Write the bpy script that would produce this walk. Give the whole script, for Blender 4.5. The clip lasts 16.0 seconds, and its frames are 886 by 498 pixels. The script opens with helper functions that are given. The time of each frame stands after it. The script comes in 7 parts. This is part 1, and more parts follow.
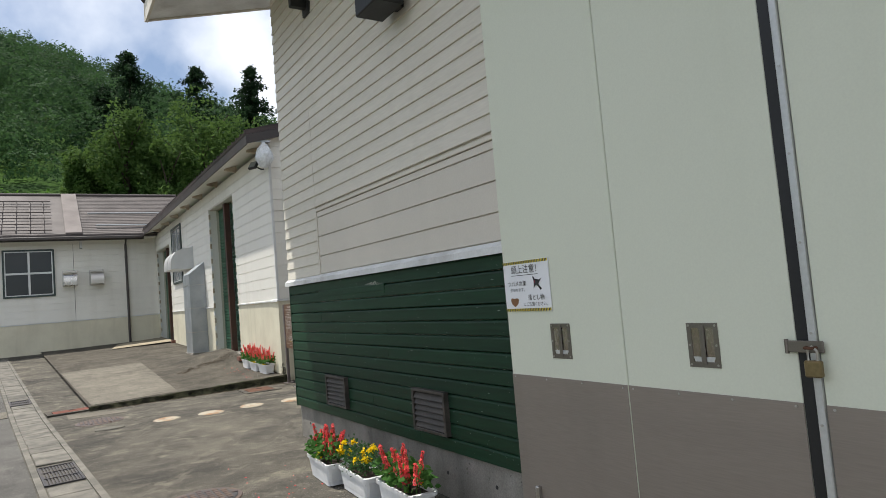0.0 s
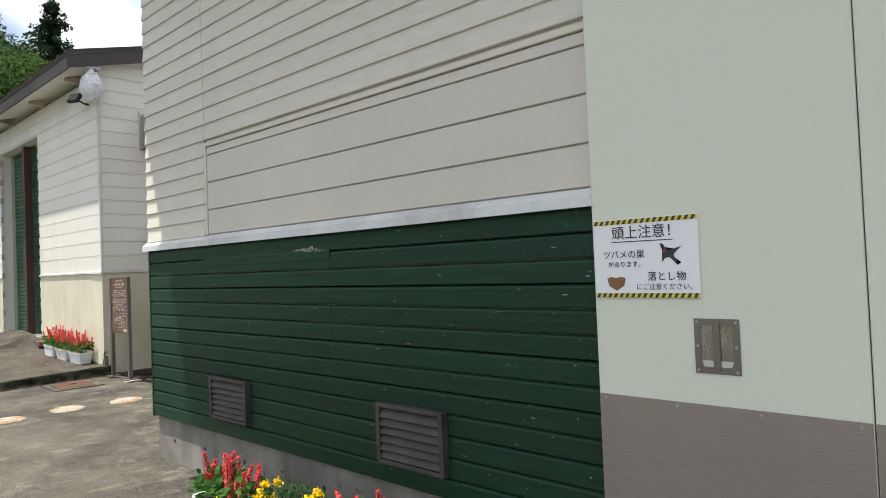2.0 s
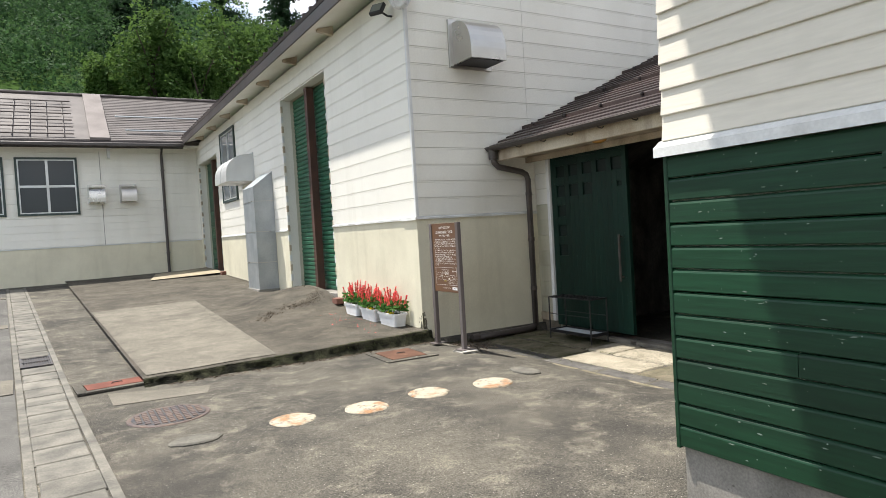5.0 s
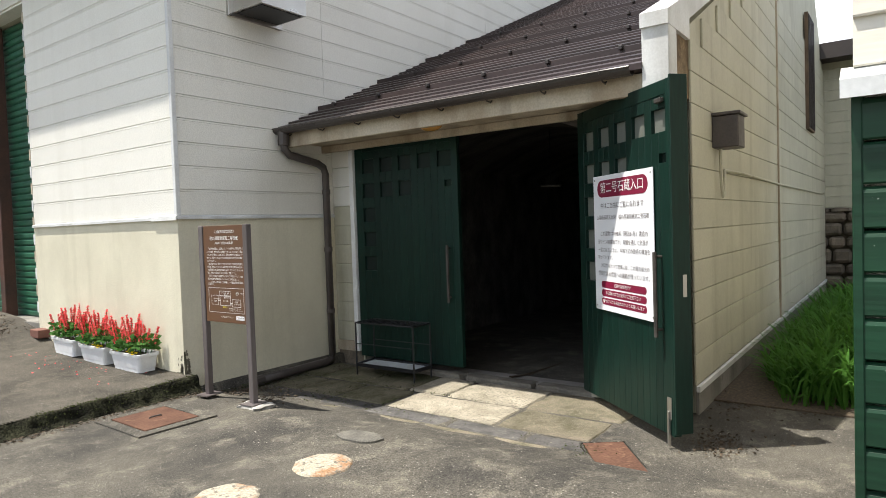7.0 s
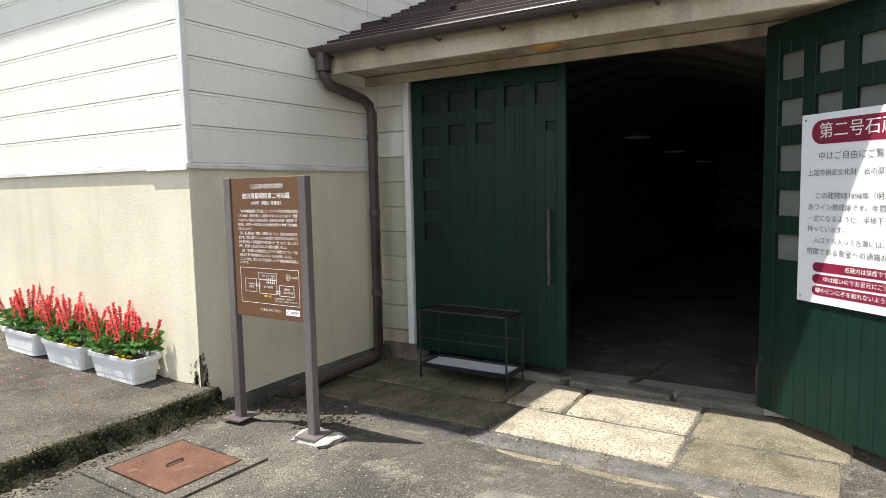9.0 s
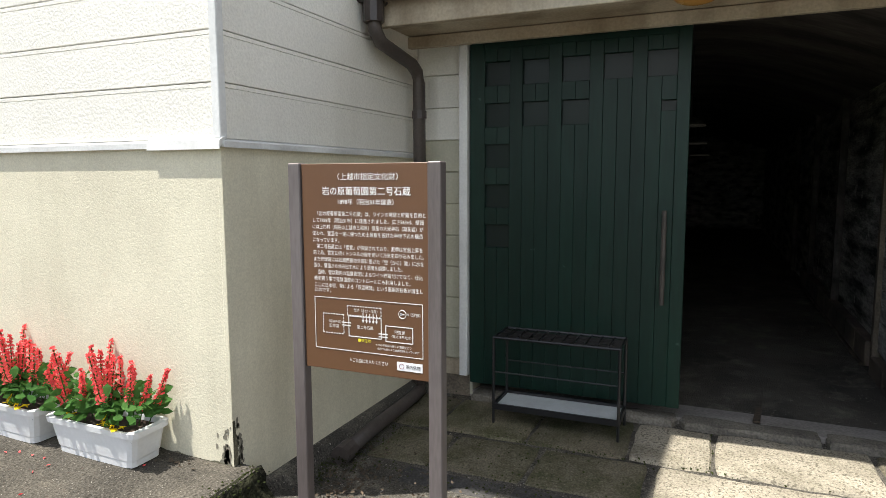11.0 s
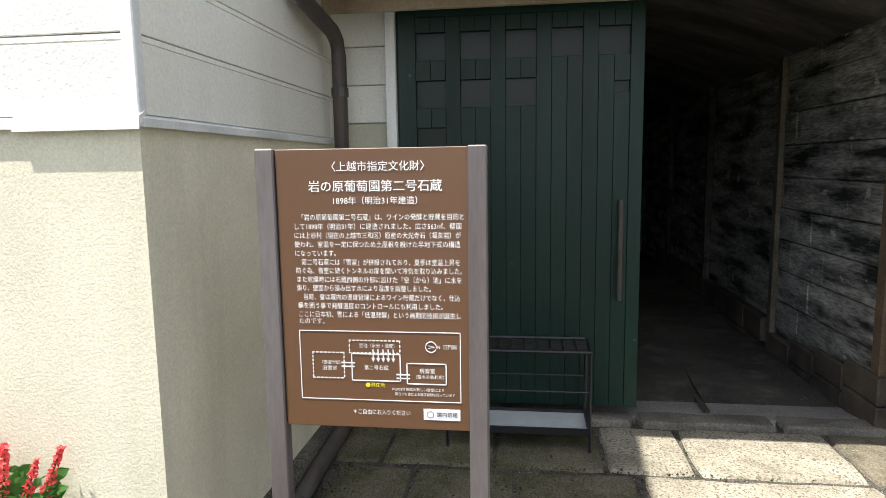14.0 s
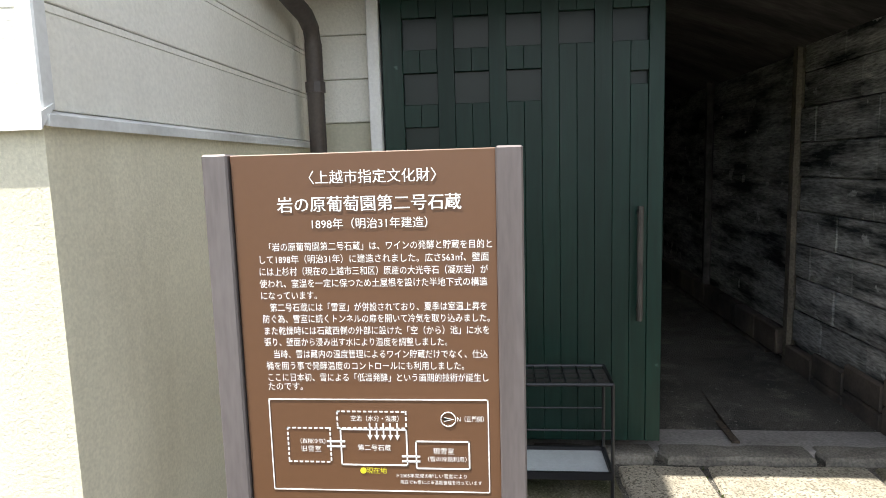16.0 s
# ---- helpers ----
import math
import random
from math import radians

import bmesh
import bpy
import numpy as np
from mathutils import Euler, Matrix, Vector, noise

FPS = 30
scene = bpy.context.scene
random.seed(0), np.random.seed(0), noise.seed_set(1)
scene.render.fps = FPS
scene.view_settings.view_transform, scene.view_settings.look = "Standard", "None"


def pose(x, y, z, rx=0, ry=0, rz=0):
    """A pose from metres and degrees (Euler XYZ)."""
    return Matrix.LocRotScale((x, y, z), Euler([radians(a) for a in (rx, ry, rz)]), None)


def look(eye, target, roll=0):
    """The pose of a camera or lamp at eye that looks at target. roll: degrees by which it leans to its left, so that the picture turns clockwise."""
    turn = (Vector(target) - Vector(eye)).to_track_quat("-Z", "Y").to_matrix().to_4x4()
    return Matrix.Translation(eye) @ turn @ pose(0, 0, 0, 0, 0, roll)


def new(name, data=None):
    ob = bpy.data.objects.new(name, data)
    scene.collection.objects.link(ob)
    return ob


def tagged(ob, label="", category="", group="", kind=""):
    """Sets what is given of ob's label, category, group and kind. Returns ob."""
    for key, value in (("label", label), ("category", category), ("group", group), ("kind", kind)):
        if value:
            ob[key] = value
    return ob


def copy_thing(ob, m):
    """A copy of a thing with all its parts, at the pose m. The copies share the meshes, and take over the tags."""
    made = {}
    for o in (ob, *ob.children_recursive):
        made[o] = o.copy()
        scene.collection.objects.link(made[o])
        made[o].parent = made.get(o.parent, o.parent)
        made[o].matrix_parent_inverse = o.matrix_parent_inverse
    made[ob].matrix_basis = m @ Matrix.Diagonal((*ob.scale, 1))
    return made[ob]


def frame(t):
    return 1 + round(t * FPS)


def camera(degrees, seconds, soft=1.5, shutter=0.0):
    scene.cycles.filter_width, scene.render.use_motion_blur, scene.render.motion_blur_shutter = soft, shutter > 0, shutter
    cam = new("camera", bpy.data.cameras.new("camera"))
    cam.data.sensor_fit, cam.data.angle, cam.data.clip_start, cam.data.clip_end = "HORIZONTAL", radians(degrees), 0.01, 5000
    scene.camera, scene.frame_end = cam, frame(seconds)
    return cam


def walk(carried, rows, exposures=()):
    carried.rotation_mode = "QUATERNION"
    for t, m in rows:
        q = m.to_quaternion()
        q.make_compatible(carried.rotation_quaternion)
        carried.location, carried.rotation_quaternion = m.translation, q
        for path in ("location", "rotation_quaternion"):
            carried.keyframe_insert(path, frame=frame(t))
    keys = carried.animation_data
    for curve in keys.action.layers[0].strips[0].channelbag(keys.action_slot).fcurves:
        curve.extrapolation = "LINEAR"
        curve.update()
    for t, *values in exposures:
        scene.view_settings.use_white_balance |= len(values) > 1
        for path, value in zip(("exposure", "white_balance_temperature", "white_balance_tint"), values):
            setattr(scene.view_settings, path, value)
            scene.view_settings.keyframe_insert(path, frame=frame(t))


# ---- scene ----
cam = camera(69.3, 16.0, soft=0.8)
METRES, EYE, TILT, LEAN, TURN = 12.4, 1.5, 0.0, 0.0, -32.3
ROWS = [
    (0.0, 0.0, 0.0, 0.0, 0.32, 3.83, 4.81),
    (0.5, -0.0215, 0.029, -0.0037, -0.65, 2.69, 4.42),
    (1.0, -0.0374, 0.0603, -0.0044, -8.12, 1.54, 3.18),
    (1.5, -0.0546, 0.0912, -0.0021, -15.03, 1.02, 1.93),
    (2.0, -0.0707, 0.1306, -0.0001, -15.47, 1.43, 2.33),
    (2.5, -0.0964, 0.1681, -0.0008, -9.69, 0.92, 2.52),
    (3.0, -0.1195, 0.2053, -0.0027, -7.26, 0.93, 2.33),
    (3.5, -0.1523, 0.2402, -0.005, 2.32, 0.94, 3.5),
    (6.0, -0.2559, 0.433, -0.0046, -7.05, -4.12, 4.09),
    (6.5, -0.2589, 0.4745, -0.005, -16.05, -2.0, 4.14),
    (7.0, -0.2649, 0.5137, -0.0048, -21.82, -2.0, 1.9),
    (7.5, -0.2748, 0.5527, -0.0026, -22.58, -1.89, 1.21),
    (8.0, -0.2855, 0.5972, -0.0021, -17.74, -2.01, 0.89),
    (8.5, -0.2921, 0.6327, -0.0044, -20.57, -4.02, 0.78),
    (9.0, -0.2975, 0.6705, -0.006, -25.76, -5.39, 1.17),
    (9.5, -0.308, 0.7061, -0.0063, -27.68, -6.07, 0.97),
    (10.0, -0.3181, 0.7377, -0.0046, -28.39, -6.44, 0.53),
    (12.5, -0.346, 0.8643, -0.0031, -48.17, -6.37, 0.95),
    (13.0, -0.3449, 0.87, -0.0034, -50.26, -6.8, 1.03),
    (13.5, -0.3447, 0.8715, -0.0034, -48.9, -7.28, 1.04),
    (14.0, -0.3454, 0.8715, -0.003, -50.23, -7.53, 0.88),
    (14.5, -0.3463, 0.873, -0.0024, -50.87, -7.69, 0.57),
    (15.0, -0.3414, 0.8779, -0.0016, -52.57, -7.38, 0.69),
    (15.5, -0.327, 0.89, -0.0015, -51.88, -7.27, 1.71),
    (16.0, -0.3195, 0.9025, -0.0018, -52.43, -7.4, 1.67),
]
WALK = [(t, pose(0, 0, EYE, TILT, LEAN, TURN) @ pose(METRES * x, METRES * y, METRES * z, 90 + pitch, roll, yaw)) for t, x, y, z, yaw, pitch, roll in ROWS]
WALK += [(3.7, look((-0.012, 3.746, 1.424), (0.925, 5.513, 1.456), -3.4))]
walk(cam, sorted(WALK, key=lambda row: row[0]),
     exposures=[(0.0, 0.25, 6500, 10), (1.0, 0.40, 6540, 10), (2.0, 0.56, 6600, 10), (3.5, 0.88, 6560, 10), (6.5, 0.68, 6530, 10), (7.5, 0.80, 6530, 10), (9.0, 0.93, 6500, 10),
                (10.0, 0.86, 6480, 10), (12.5, 0.75, 6430, 10), (13.5, 0.96, 6400, 10), (15.0, 1.03, 6400, 10), (16.0, 1.28, 6400, 10)])

# ---- world and sun ----
SUN_WAY = Vector((0.24, -0.30, -1.0)).normalized()
world = bpy.data.worlds.new("world")
scene.world = world
world.use_nodes = True
wn, wl = world.node_tree.nodes, world.node_tree.links
sky = wn.new("ShaderNodeTexSky")
sky.sky_type, sky.sun_disc = 'NISHITA', False
sky.sun_elevation, sky.sun_rotation = radians(69), radians(321)
sky.air_density, sky.dust_density = 1.0, 1.5
cloud = wn.new("ShaderNodeTexNoise")
cloud.inputs["Scale"].default_value, cloud.inputs["Detail"].default_value = 2.6, 7.0
cloud_ramp = wn.new("ShaderNodeMapRange")
cloud_ramp.inputs["From Min"].default_value, cloud_ramp.inputs["From Max"].default_value = 0.42, 0.64
wl.new(cloud.outputs["Fac"], cloud_ramp.inputs["Value"])
cloud_mix = wn.new("ShaderNodeMix")
cloud_mix.data_type = 'RGBA'
cloud_mix.inputs[7].default_value = (11.0, 11.2, 11.5, 1)
wl.new(cloud_ramp.outputs[0], cloud_mix.inputs[0])
wl.new(sky.outputs[0], cloud_mix.inputs[6])
wl.new(cloud_mix.outputs[2], wn["Background"].inputs[0])
wn["Background"].inputs[1].default_value = 0.11
sun = new("sun", bpy.data.lights.new("sun", 'SUN'))
sun.data.energy, sun.data.angle, sun.data.color = 5.0, radians(0.6), (1.0, 0.95, 0.87)
sun.matrix_world = look((0, 0, 30), Vector((0, 0, 30)) + SUN_WAY)


# ---- materials ----
def surf(name, base, alt=None, rough=0.6, metal=0.0, scale=1.5, grain=60.0, amount=0.12, bump=0.15, streak=None,
         streak_amount=0.5, spots=None, spot_scale=30.0, spot_edge=0.68, rand=0.0, stretch=(1, 1, 1), depth=0.004, spec=0.5, soft=(0.38, 0.64), craggy=0.5):
    """Node material: two tones at large scale, fine grain, optional running stains, chips and piece-to-piece variation."""
    m = bpy.data.materials.new(name)
    m.use_nodes = True
    n, l = m.node_tree.nodes, m.node_tree.links
    bsdf = n["Principled BSDF"]
    pos = n.new("ShaderNodeNewGeometry").outputs["Position"]

    def noise_at(s, detail=4.0, squash=(1, 1, 1), crag=0.5):
        v = n.new("ShaderNodeVectorMath")
        v.operation = 'MULTIPLY'
        v.inputs[1].default_value = squash
        l.new(pos, v.inputs[0])
        t = n.new("ShaderNodeTexNoise")
        t.inputs["Scale"].default_value, t.inputs["Detail"].default_value, t.inputs["Roughness"].default_value = s, detail, crag
        l.new(v.outputs[0], t.inputs["Vector"])
        return t.outputs["Fac"]

    def ranged(v, a, b, c, d):
        r = n.new("ShaderNodeMapRange")
        for i, q in enumerate((a, b, c, d)):
            r.inputs[i + 1].default_value = q
        l.new(v, r.inputs[0])
        return r.outputs[0]

    def mixed(f, a, b):
        x = n.new("ShaderNodeMix")
        x.data_type = 'RGBA'
        l.new(f, x.inputs[0])
        for i, q in ((6, a), (7, b)):
            if isinstance(q, tuple):
                x.inputs[i].default_value = (*q, 1)
            else:
                l.new(q, x.inputs[i])
        return x.outputs[2]

    deep = 5.0 if craggy <= 0.5 else 11.0
    big = noise_at(scale, deep, stretch, craggy)
    col = mixed(ranged(big, soft[0], soft[1], 0, 1), base, alt or tuple(c * 0.86 for c in base))
    if streak:
        run = noise_at(1.0, deep, (3.2, 3.2, 0.35), craggy)
        col = mixed(ranged(run, 0.52, 0.72, 0, streak_amount), col, streak)
    if spots:
        col = mixed(ranged(noise_at(spot_scale, 3.0), spot_edge, spot_edge + 0.03, 0, 1), col, spots)
    fine = noise_at(grain, 3.0, stretch)
    hsv = n.new("ShaderNodeHueSaturation")
    l.new(col, hsv.inputs["Color"])
    val = ranged(fine, 0.3, 0.7, 1 - amount, 1 + amount)
    if rand:
        info = n.new("ShaderNodeObjectInfo")
        mul = n.new("ShaderNodeMath")
        mul.operation = 'MULTIPLY'
        l.new(val, mul.inputs[0])
        l.new(ranged(info.outputs["Random"], 0, 1, 1 - rand, 1 + rand), mul.inputs[1])
        val = mul.outputs[0]
    l.new(val, hsv.inputs["Value"])
    l.new(hsv.outputs[0], bsdf.inputs["Base Color"])
    l.new(ranged(big, 0.3, 0.7, max(0.02, rough - 0.08), min(1, rough + 0.08)), bsdf.inputs["Roughness"])
    bsdf.inputs["Metallic"].default_value = metal
    bsdf.inputs["Specular IOR Level"].default_value = spec
    if bump:
        b = n.new("ShaderNodeBump")
        b.inputs["Strength"].default_value, b.inputs["Distance"].default_value = bump, depth
        l.new(fine, b.inputs["Height"])
        l.new(b.outputs[0], bsdf.inputs["Normal"])
    return m


def leafy(name, a, b, scale=0.4):
    m = surf(name, a, b, rough=0.75, scale=scale, grain=7.0, amount=0.3, bump=0, soft=(0.3, 0.7), spec=0.12)
    n, l = m.node_tree.nodes, m.node_tree.links
    tr = n.new("ShaderNodeBsdfTranslucent")
    tr.inputs[0].default_value = (*[min(1, c * 1.6) for c in b], 1)
    mx = n.new("ShaderNodeMixShader")
    mx.inputs[0].default_value = 0.28
    l.new(n["Principled BSDF"].outputs[0], mx.inputs[1])
    l.new(tr.outputs[0], mx.inputs[2])
    l.new(mx.outputs[0], n["Material Output"].inputs[0])
    return m


M_LAP = surf("cream_lap_siding", (0.67, 0.63, 0.54), (0.63, 0.595, 0.51), 0.55, scale=0.8, grain=55, amount=0.05, bump=0.35, stretch=(1, 0.12, 1), depth=0.003, rand=0.03, streak=(0.5, 0.47, 0.39), streak_amount=0.18)
M_FLATPANEL = surf("cream_flat_panel", (0.65, 0.605, 0.525), (0.62, 0.58, 0.505), 0.5, grain=90, amount=0.03, bump=0.05, rand=0.015, streak=(0.52, 0.49, 0.41), streak_amount=0.18)
M_GREENBOARD = surf("chipped_green_board", (0.0070, 0.041, 0.0185), (0.0050, 0.030, 0.0135), 0.50, scale=2, grain=45, amount=0.22, bump=0.45, stretch=(1, 0.07, 1), spots=(0.28, 0.31, 0.28), spot_scale=48, spot_edge=0.725, rand=0.14, depth=0.003, spec=0.34)
M_GREENDOOR = surf("dark_green_door_paint", (0.0052, 0.0235, 0.0168), (0.0042, 0.0190, 0.0138), 0.40, scale=3, grain=50, amount=0.18, bump=0.2, stretch=(1, 1, 0.1), rand=0.10, spots=(0.04, 0.075, 0.065), spot_scale=9, spot_edge=0.74, spec=0.26)
M_WHITETRIM = surf("weathered_white_trim", (0.72, 0.73, 0.72), (0.6, 0.61, 0.6), 0.5, scale=3, amount=0.06, streak=(0.35, 0.33, 0.3), streak_amount=0.45)
M_DOORPANEL = surf("pale_grey_green_door_panel", (0.685, 0.71, 0.59), (0.66, 0.685, 0.57), 0.6, scale=0.7, grain=120, amount=0.02, bump=0.04, spec=0.25, spots=(0.45, 0.33, 0.22), spot_scale=11, spot_edge=0.83, streak=(0.54, 0.57, 0.46), streak_amount=0.16)
M_KICK = surf("brushed_brown_steel", (0.285, 0.245, 0.21), (0.25, 0.215, 0.185), 0.55, metal=0.3, scale=1.2, grain=200, amount=0.06, bump=0.06, stretch=(1, 0.05, 1), streak=(0.20, 0.175, 0.15), streak_amount=0.35)
M_STEEL = surf("stainless_steel", (0.52, 0.51, 0.48), (0.45, 0.43, 0.4), 0.3, metal=0.9, grain=150, amount=0.06, bump=0.04)
M_HANDLE = surf("dull_handle_steel", (0.26, 0.235, 0.21), (0.20, 0.18, 0.16), 0.35, metal=0.8, grain=150, amount=0.06, bump=0.04)
M_GALV = surf("galvanised_sheet", (0.40, 0.43, 0.45), (0.34, 0.37, 0.39), 0.45, metal=0.6, scale=2.5, grain=40, amount=0.08, bump=0.05, streak=(0.27, 0.28, 0.28), streak_amount=0.4)
M_RUBBER = surf("black_rubber", (0.012, 0.012, 0.013), None, 0.5, amount=0.2)
M_BRASS = surf("tarnished_brass", (0.32, 0.25, 0.13), (0.22, 0.17, 0.09), 0.4, metal=0.85)
M_RUST = surf("rusty_steel_plate", (0.118, 0.063, 0.043), (0.090, 0.050, 0.036), 0.9, scale=5, grain=70, amount=0.25, bump=0.4, spots=(0.15, 0.085, 0.057), spot_scale=16, spot_edge=0.63, spec=0.12)
M_REDPLATE = surf("red_painted_plate", (0.165, 0.062, 0.045), (0.125, 0.052, 0.040), 0.85, scale=6, amount=0.2, bump=0.25, spec=0.15)
M_VENT = surf("dark_bronze_vent", (0.046, 0.041, 0.036), (0.078, 0.069, 0.060), 0.55, metal=0.1, scale=8, amount=0.15, spec=0.4)
M_CONCRETE = surf("board_marked_concrete", (0.28, 0.265, 0.24), (0.19, 0.18, 0.16), 0.9, scale=2.6, grain=90, amount=0.16, bump=0.4, streak=(0.10, 0.10, 0.09), streak_amount=0.7, spec=0.2, spots=(0.13, 0.125, 0.11), spot_scale=22, spot_edge=0.68)
M_GROUND = surf("worn_concrete_yard", (0.124, 0.115, 0.095), (0.060, 0.057, 0.051), 0.95, scale=0.85, grain=110, amount=0.6, bump=1.0, streak=(0.240, 0.220, 0.175), streak_amount=0.85, spots=(0.34, 0.32, 0.28), spot_scale=70, spot_edge=0.66, depth=0.012, soft=(0.38, 0.60), spec=0.12, craggy=0.72)
M_APRON = surf("dark_worn_apron", (0.098, 0.089, 0.073), (0.052, 0.048, 0.041), 0.95, scale=1.3, grain=100, amount=0.5, bump=1.0, streak=(0.165, 0.148, 0.117), streak_amount=0.65, spots=(0.25, 0.235, 0.20), spot_scale=95, spot_edge=0.66, depth=0.010, spec=0.12, craggy=0.70)
M_PALEPATCH = surf("pale_concrete_patch", (0.178, 0.164, 0.136), (0.108, 0.100, 0.084), 0.95, scale=1.6, grain=100, amount=0.45, bump=1.0, streak=(0.235, 0.218, 0.180), streak_amount=0.7, spots=(0.075, 0.070, 0.060), spot_scale=80, spot_edge=0.65, depth=0.008, spec=0.12, craggy=0.72)
M_COVER = surf("concrete_channel_cover", (0.155, 0.145, 0.122), (0.09, 0.086, 0.075), 0.9, scale=4, grain=90, amount=0.22, bump=0.5, rand=0.14)
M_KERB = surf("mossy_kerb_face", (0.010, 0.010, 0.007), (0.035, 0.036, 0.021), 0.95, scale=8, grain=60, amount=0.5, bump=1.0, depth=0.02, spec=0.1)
M_GRATE = surf("dark_iron_grate", (0.055, 0.055, 0.06), (0.09, 0.08, 0.075), 0.55, metal=0.5, scale=9, amount=0.2)
M_MANHOLE = surf("iron_manhole", (0.085, 0.066, 0.064), (0.125, 0.088, 0.068), 0.65, metal=0.3, scale=7, amount=0.25, bump=0.3)
M_CAP = surf("peeling_white_cap", (0.36, 0.33, 0.262), (0.30, 0.175, 0.098), 0.9, scale=4.5, grain=70, amount=0.32, bump=0.9, depth=0.007, spots=(0.17, 0.155, 0.128), spot_scale=26, spot_edge=0.60, spec=0.12, soft=(0.48, 0.60), craggy=0.70)
M_FIELDSTONE = surf("grey_flush_stone", (0.15, 0.142, 0.122), (0.10, 0.096, 0.084), 0.9, scale=6, grain=80, amount=0.3, bump=0.6, spec=0.15)
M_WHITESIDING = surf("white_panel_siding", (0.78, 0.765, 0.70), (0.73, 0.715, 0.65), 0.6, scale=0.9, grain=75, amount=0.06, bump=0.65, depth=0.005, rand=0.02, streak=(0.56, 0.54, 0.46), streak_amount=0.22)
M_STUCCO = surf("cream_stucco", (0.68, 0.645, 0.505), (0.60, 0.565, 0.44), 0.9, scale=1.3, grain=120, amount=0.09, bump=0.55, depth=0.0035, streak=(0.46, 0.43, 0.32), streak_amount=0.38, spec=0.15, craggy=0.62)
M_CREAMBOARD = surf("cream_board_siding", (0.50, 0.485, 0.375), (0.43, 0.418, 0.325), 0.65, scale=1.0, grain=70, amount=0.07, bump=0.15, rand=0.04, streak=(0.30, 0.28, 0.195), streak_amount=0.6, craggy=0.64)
M_STAINBEAM = surf("stained_cream_beam", (0.50, 0.44, 0.34), (0.38, 0.31, 0.22), 0.75, scale=2.5, grain=60, amount=0.12, bump=0.2, streak=(0.15, 0.11, 0.07), streak_amount=0.75)
M_ROOF = surf("dark_brown_metal_roof", (0.052, 0.036, 0.034), (0.034, 0.025, 0.025), 0.42, metal=0.1, scale=1.5, grain=40, amount=0.14, bump=0.1, rand=0.28, stretch=(1, 0.3, 1), spec=0.35)
M_FARROOF = surf("faded_brown_roof", (0.062, 0.049, 0.046), (0.047, 0.038, 0.037), 0.65, scale=1, grain=25, amount=0.1, rand=0.05)
M_FASCIA = surf("dark_brown_fascia", (0.030, 0.024, 0.023), (0.045, 0.036, 0.033), 0.5, amount=0.12)
M_GUTTER = surf("dark_brown_gutter", (0.040, 0.032, 0.029), (0.055, 0.045, 0.04), 0.38, amount=0.15)
M_PIPE = surf("grey_brown_pipe", (0.075, 0.062, 0.055), (0.06, 0.05, 0.046), 0.45, scale=6, amount=0.15)
M_TAN = surf("raw_timber_end", (0.17, 0.115, 0.07), (0.11, 0.075, 0.05), 0.85, scale=4, amount=0.2)
M_BROWNPOST = surf("brown_steel_post", (0.085, 0.037, 0.025), (0.06, 0.03, 0.022), 0.55, scale=3, amount=0.15)
M_SHUTTER = surf("green_shutter_slat", (0.020, 0.105, 0.056), (0.016, 0.082, 0.046), 0.45, scale=3, amount=0.1, rand=0.08)
M_FRAMEGREEN = surf("dark_green_window_frame", (0.03, 0.05, 0.045), None, 0.5)
M_ALU = surf("aluminium_sash", (0.62, 0.63, 0.62), None, 0.4, metal=0.4, amount=0.05)
M_SIGNBROWN = surf("brown_sign_panel", (0.125, 0.062, 0.030), (0.118, 0.058, 0.029), 0.4, scale=1, amount=0.02, bump=0)
M_SIGNPOST = surf("grey_brown_sign_post", (0.135, 0.115, 0.112), (0.175, 0.155, 0.152), 0.45, metal=0.35, scale=4, grain=90, amount=0.1, bump=0.05, stretch=(1, 1, 0.15))
M_INKWHITE = surf("white_lettering", (0.86, 0.85, 0.82), None, 0.5, amount=0, bump=0)
M_INKYELLOW = surf("yellow_lettering", (0.75, 0.66, 0.03), None, 0.5, amount=0, bump=0)
M_YELLOW = surf("hazard_yellow", (0.70, 0.58, 0.05), None, 0.5, amount=0.03, bump=0)
M_INKBLACK = surf("dark_grey_lettering", (0.035, 0.033, 0.035), None, 0.5, amount=0, bump=0)
M_INKGREY = surf("mid_grey_lettering", (0.20, 0.18, 0.185), None, 0.5, amount=0, bump=0)
M_PILL = surf("dark_red_band", (0.22, 0.012, 0.045), None, 0.45, amount=0.02, bump=0)
M_BOARDWHITE = surf("white_sign_board", (0.83, 0.84, 0.86), (0.8, 0.81, 0.83), 0.4, amount=0.01, bump=0)
M_NEST = surf("brown_nest_print", (0.25, 0.12, 0.05), None, 0.5, bump=0)
M_PLANTER = surf("white_plastic_planter", (0.74, 0.75, 0.76), (0.68, 0.69, 0.70), 0.38, scale=5, amount=0.03, bump=0.03, streak=(0.45, 0.43, 0.38), streak_amount=0.2)
M_SOIL = surf("dark_potting_soil", (0.045, 0.03, 0.02), (0.03, 0.02, 0.014), 0.95, scale=20, amount=0.4, bump=0.8)
M_BLACKWIRE = surf("black_coated_wire", (0.012, 0.012, 0.014), None, 0.4, amount=0.1, bump=0)
M_TRAY = surf("pale_tray_sheet", (0.55, 0.59, 0.60), (0.48, 0.51, 0.52), 0.45, scale=7, amount=0.05)
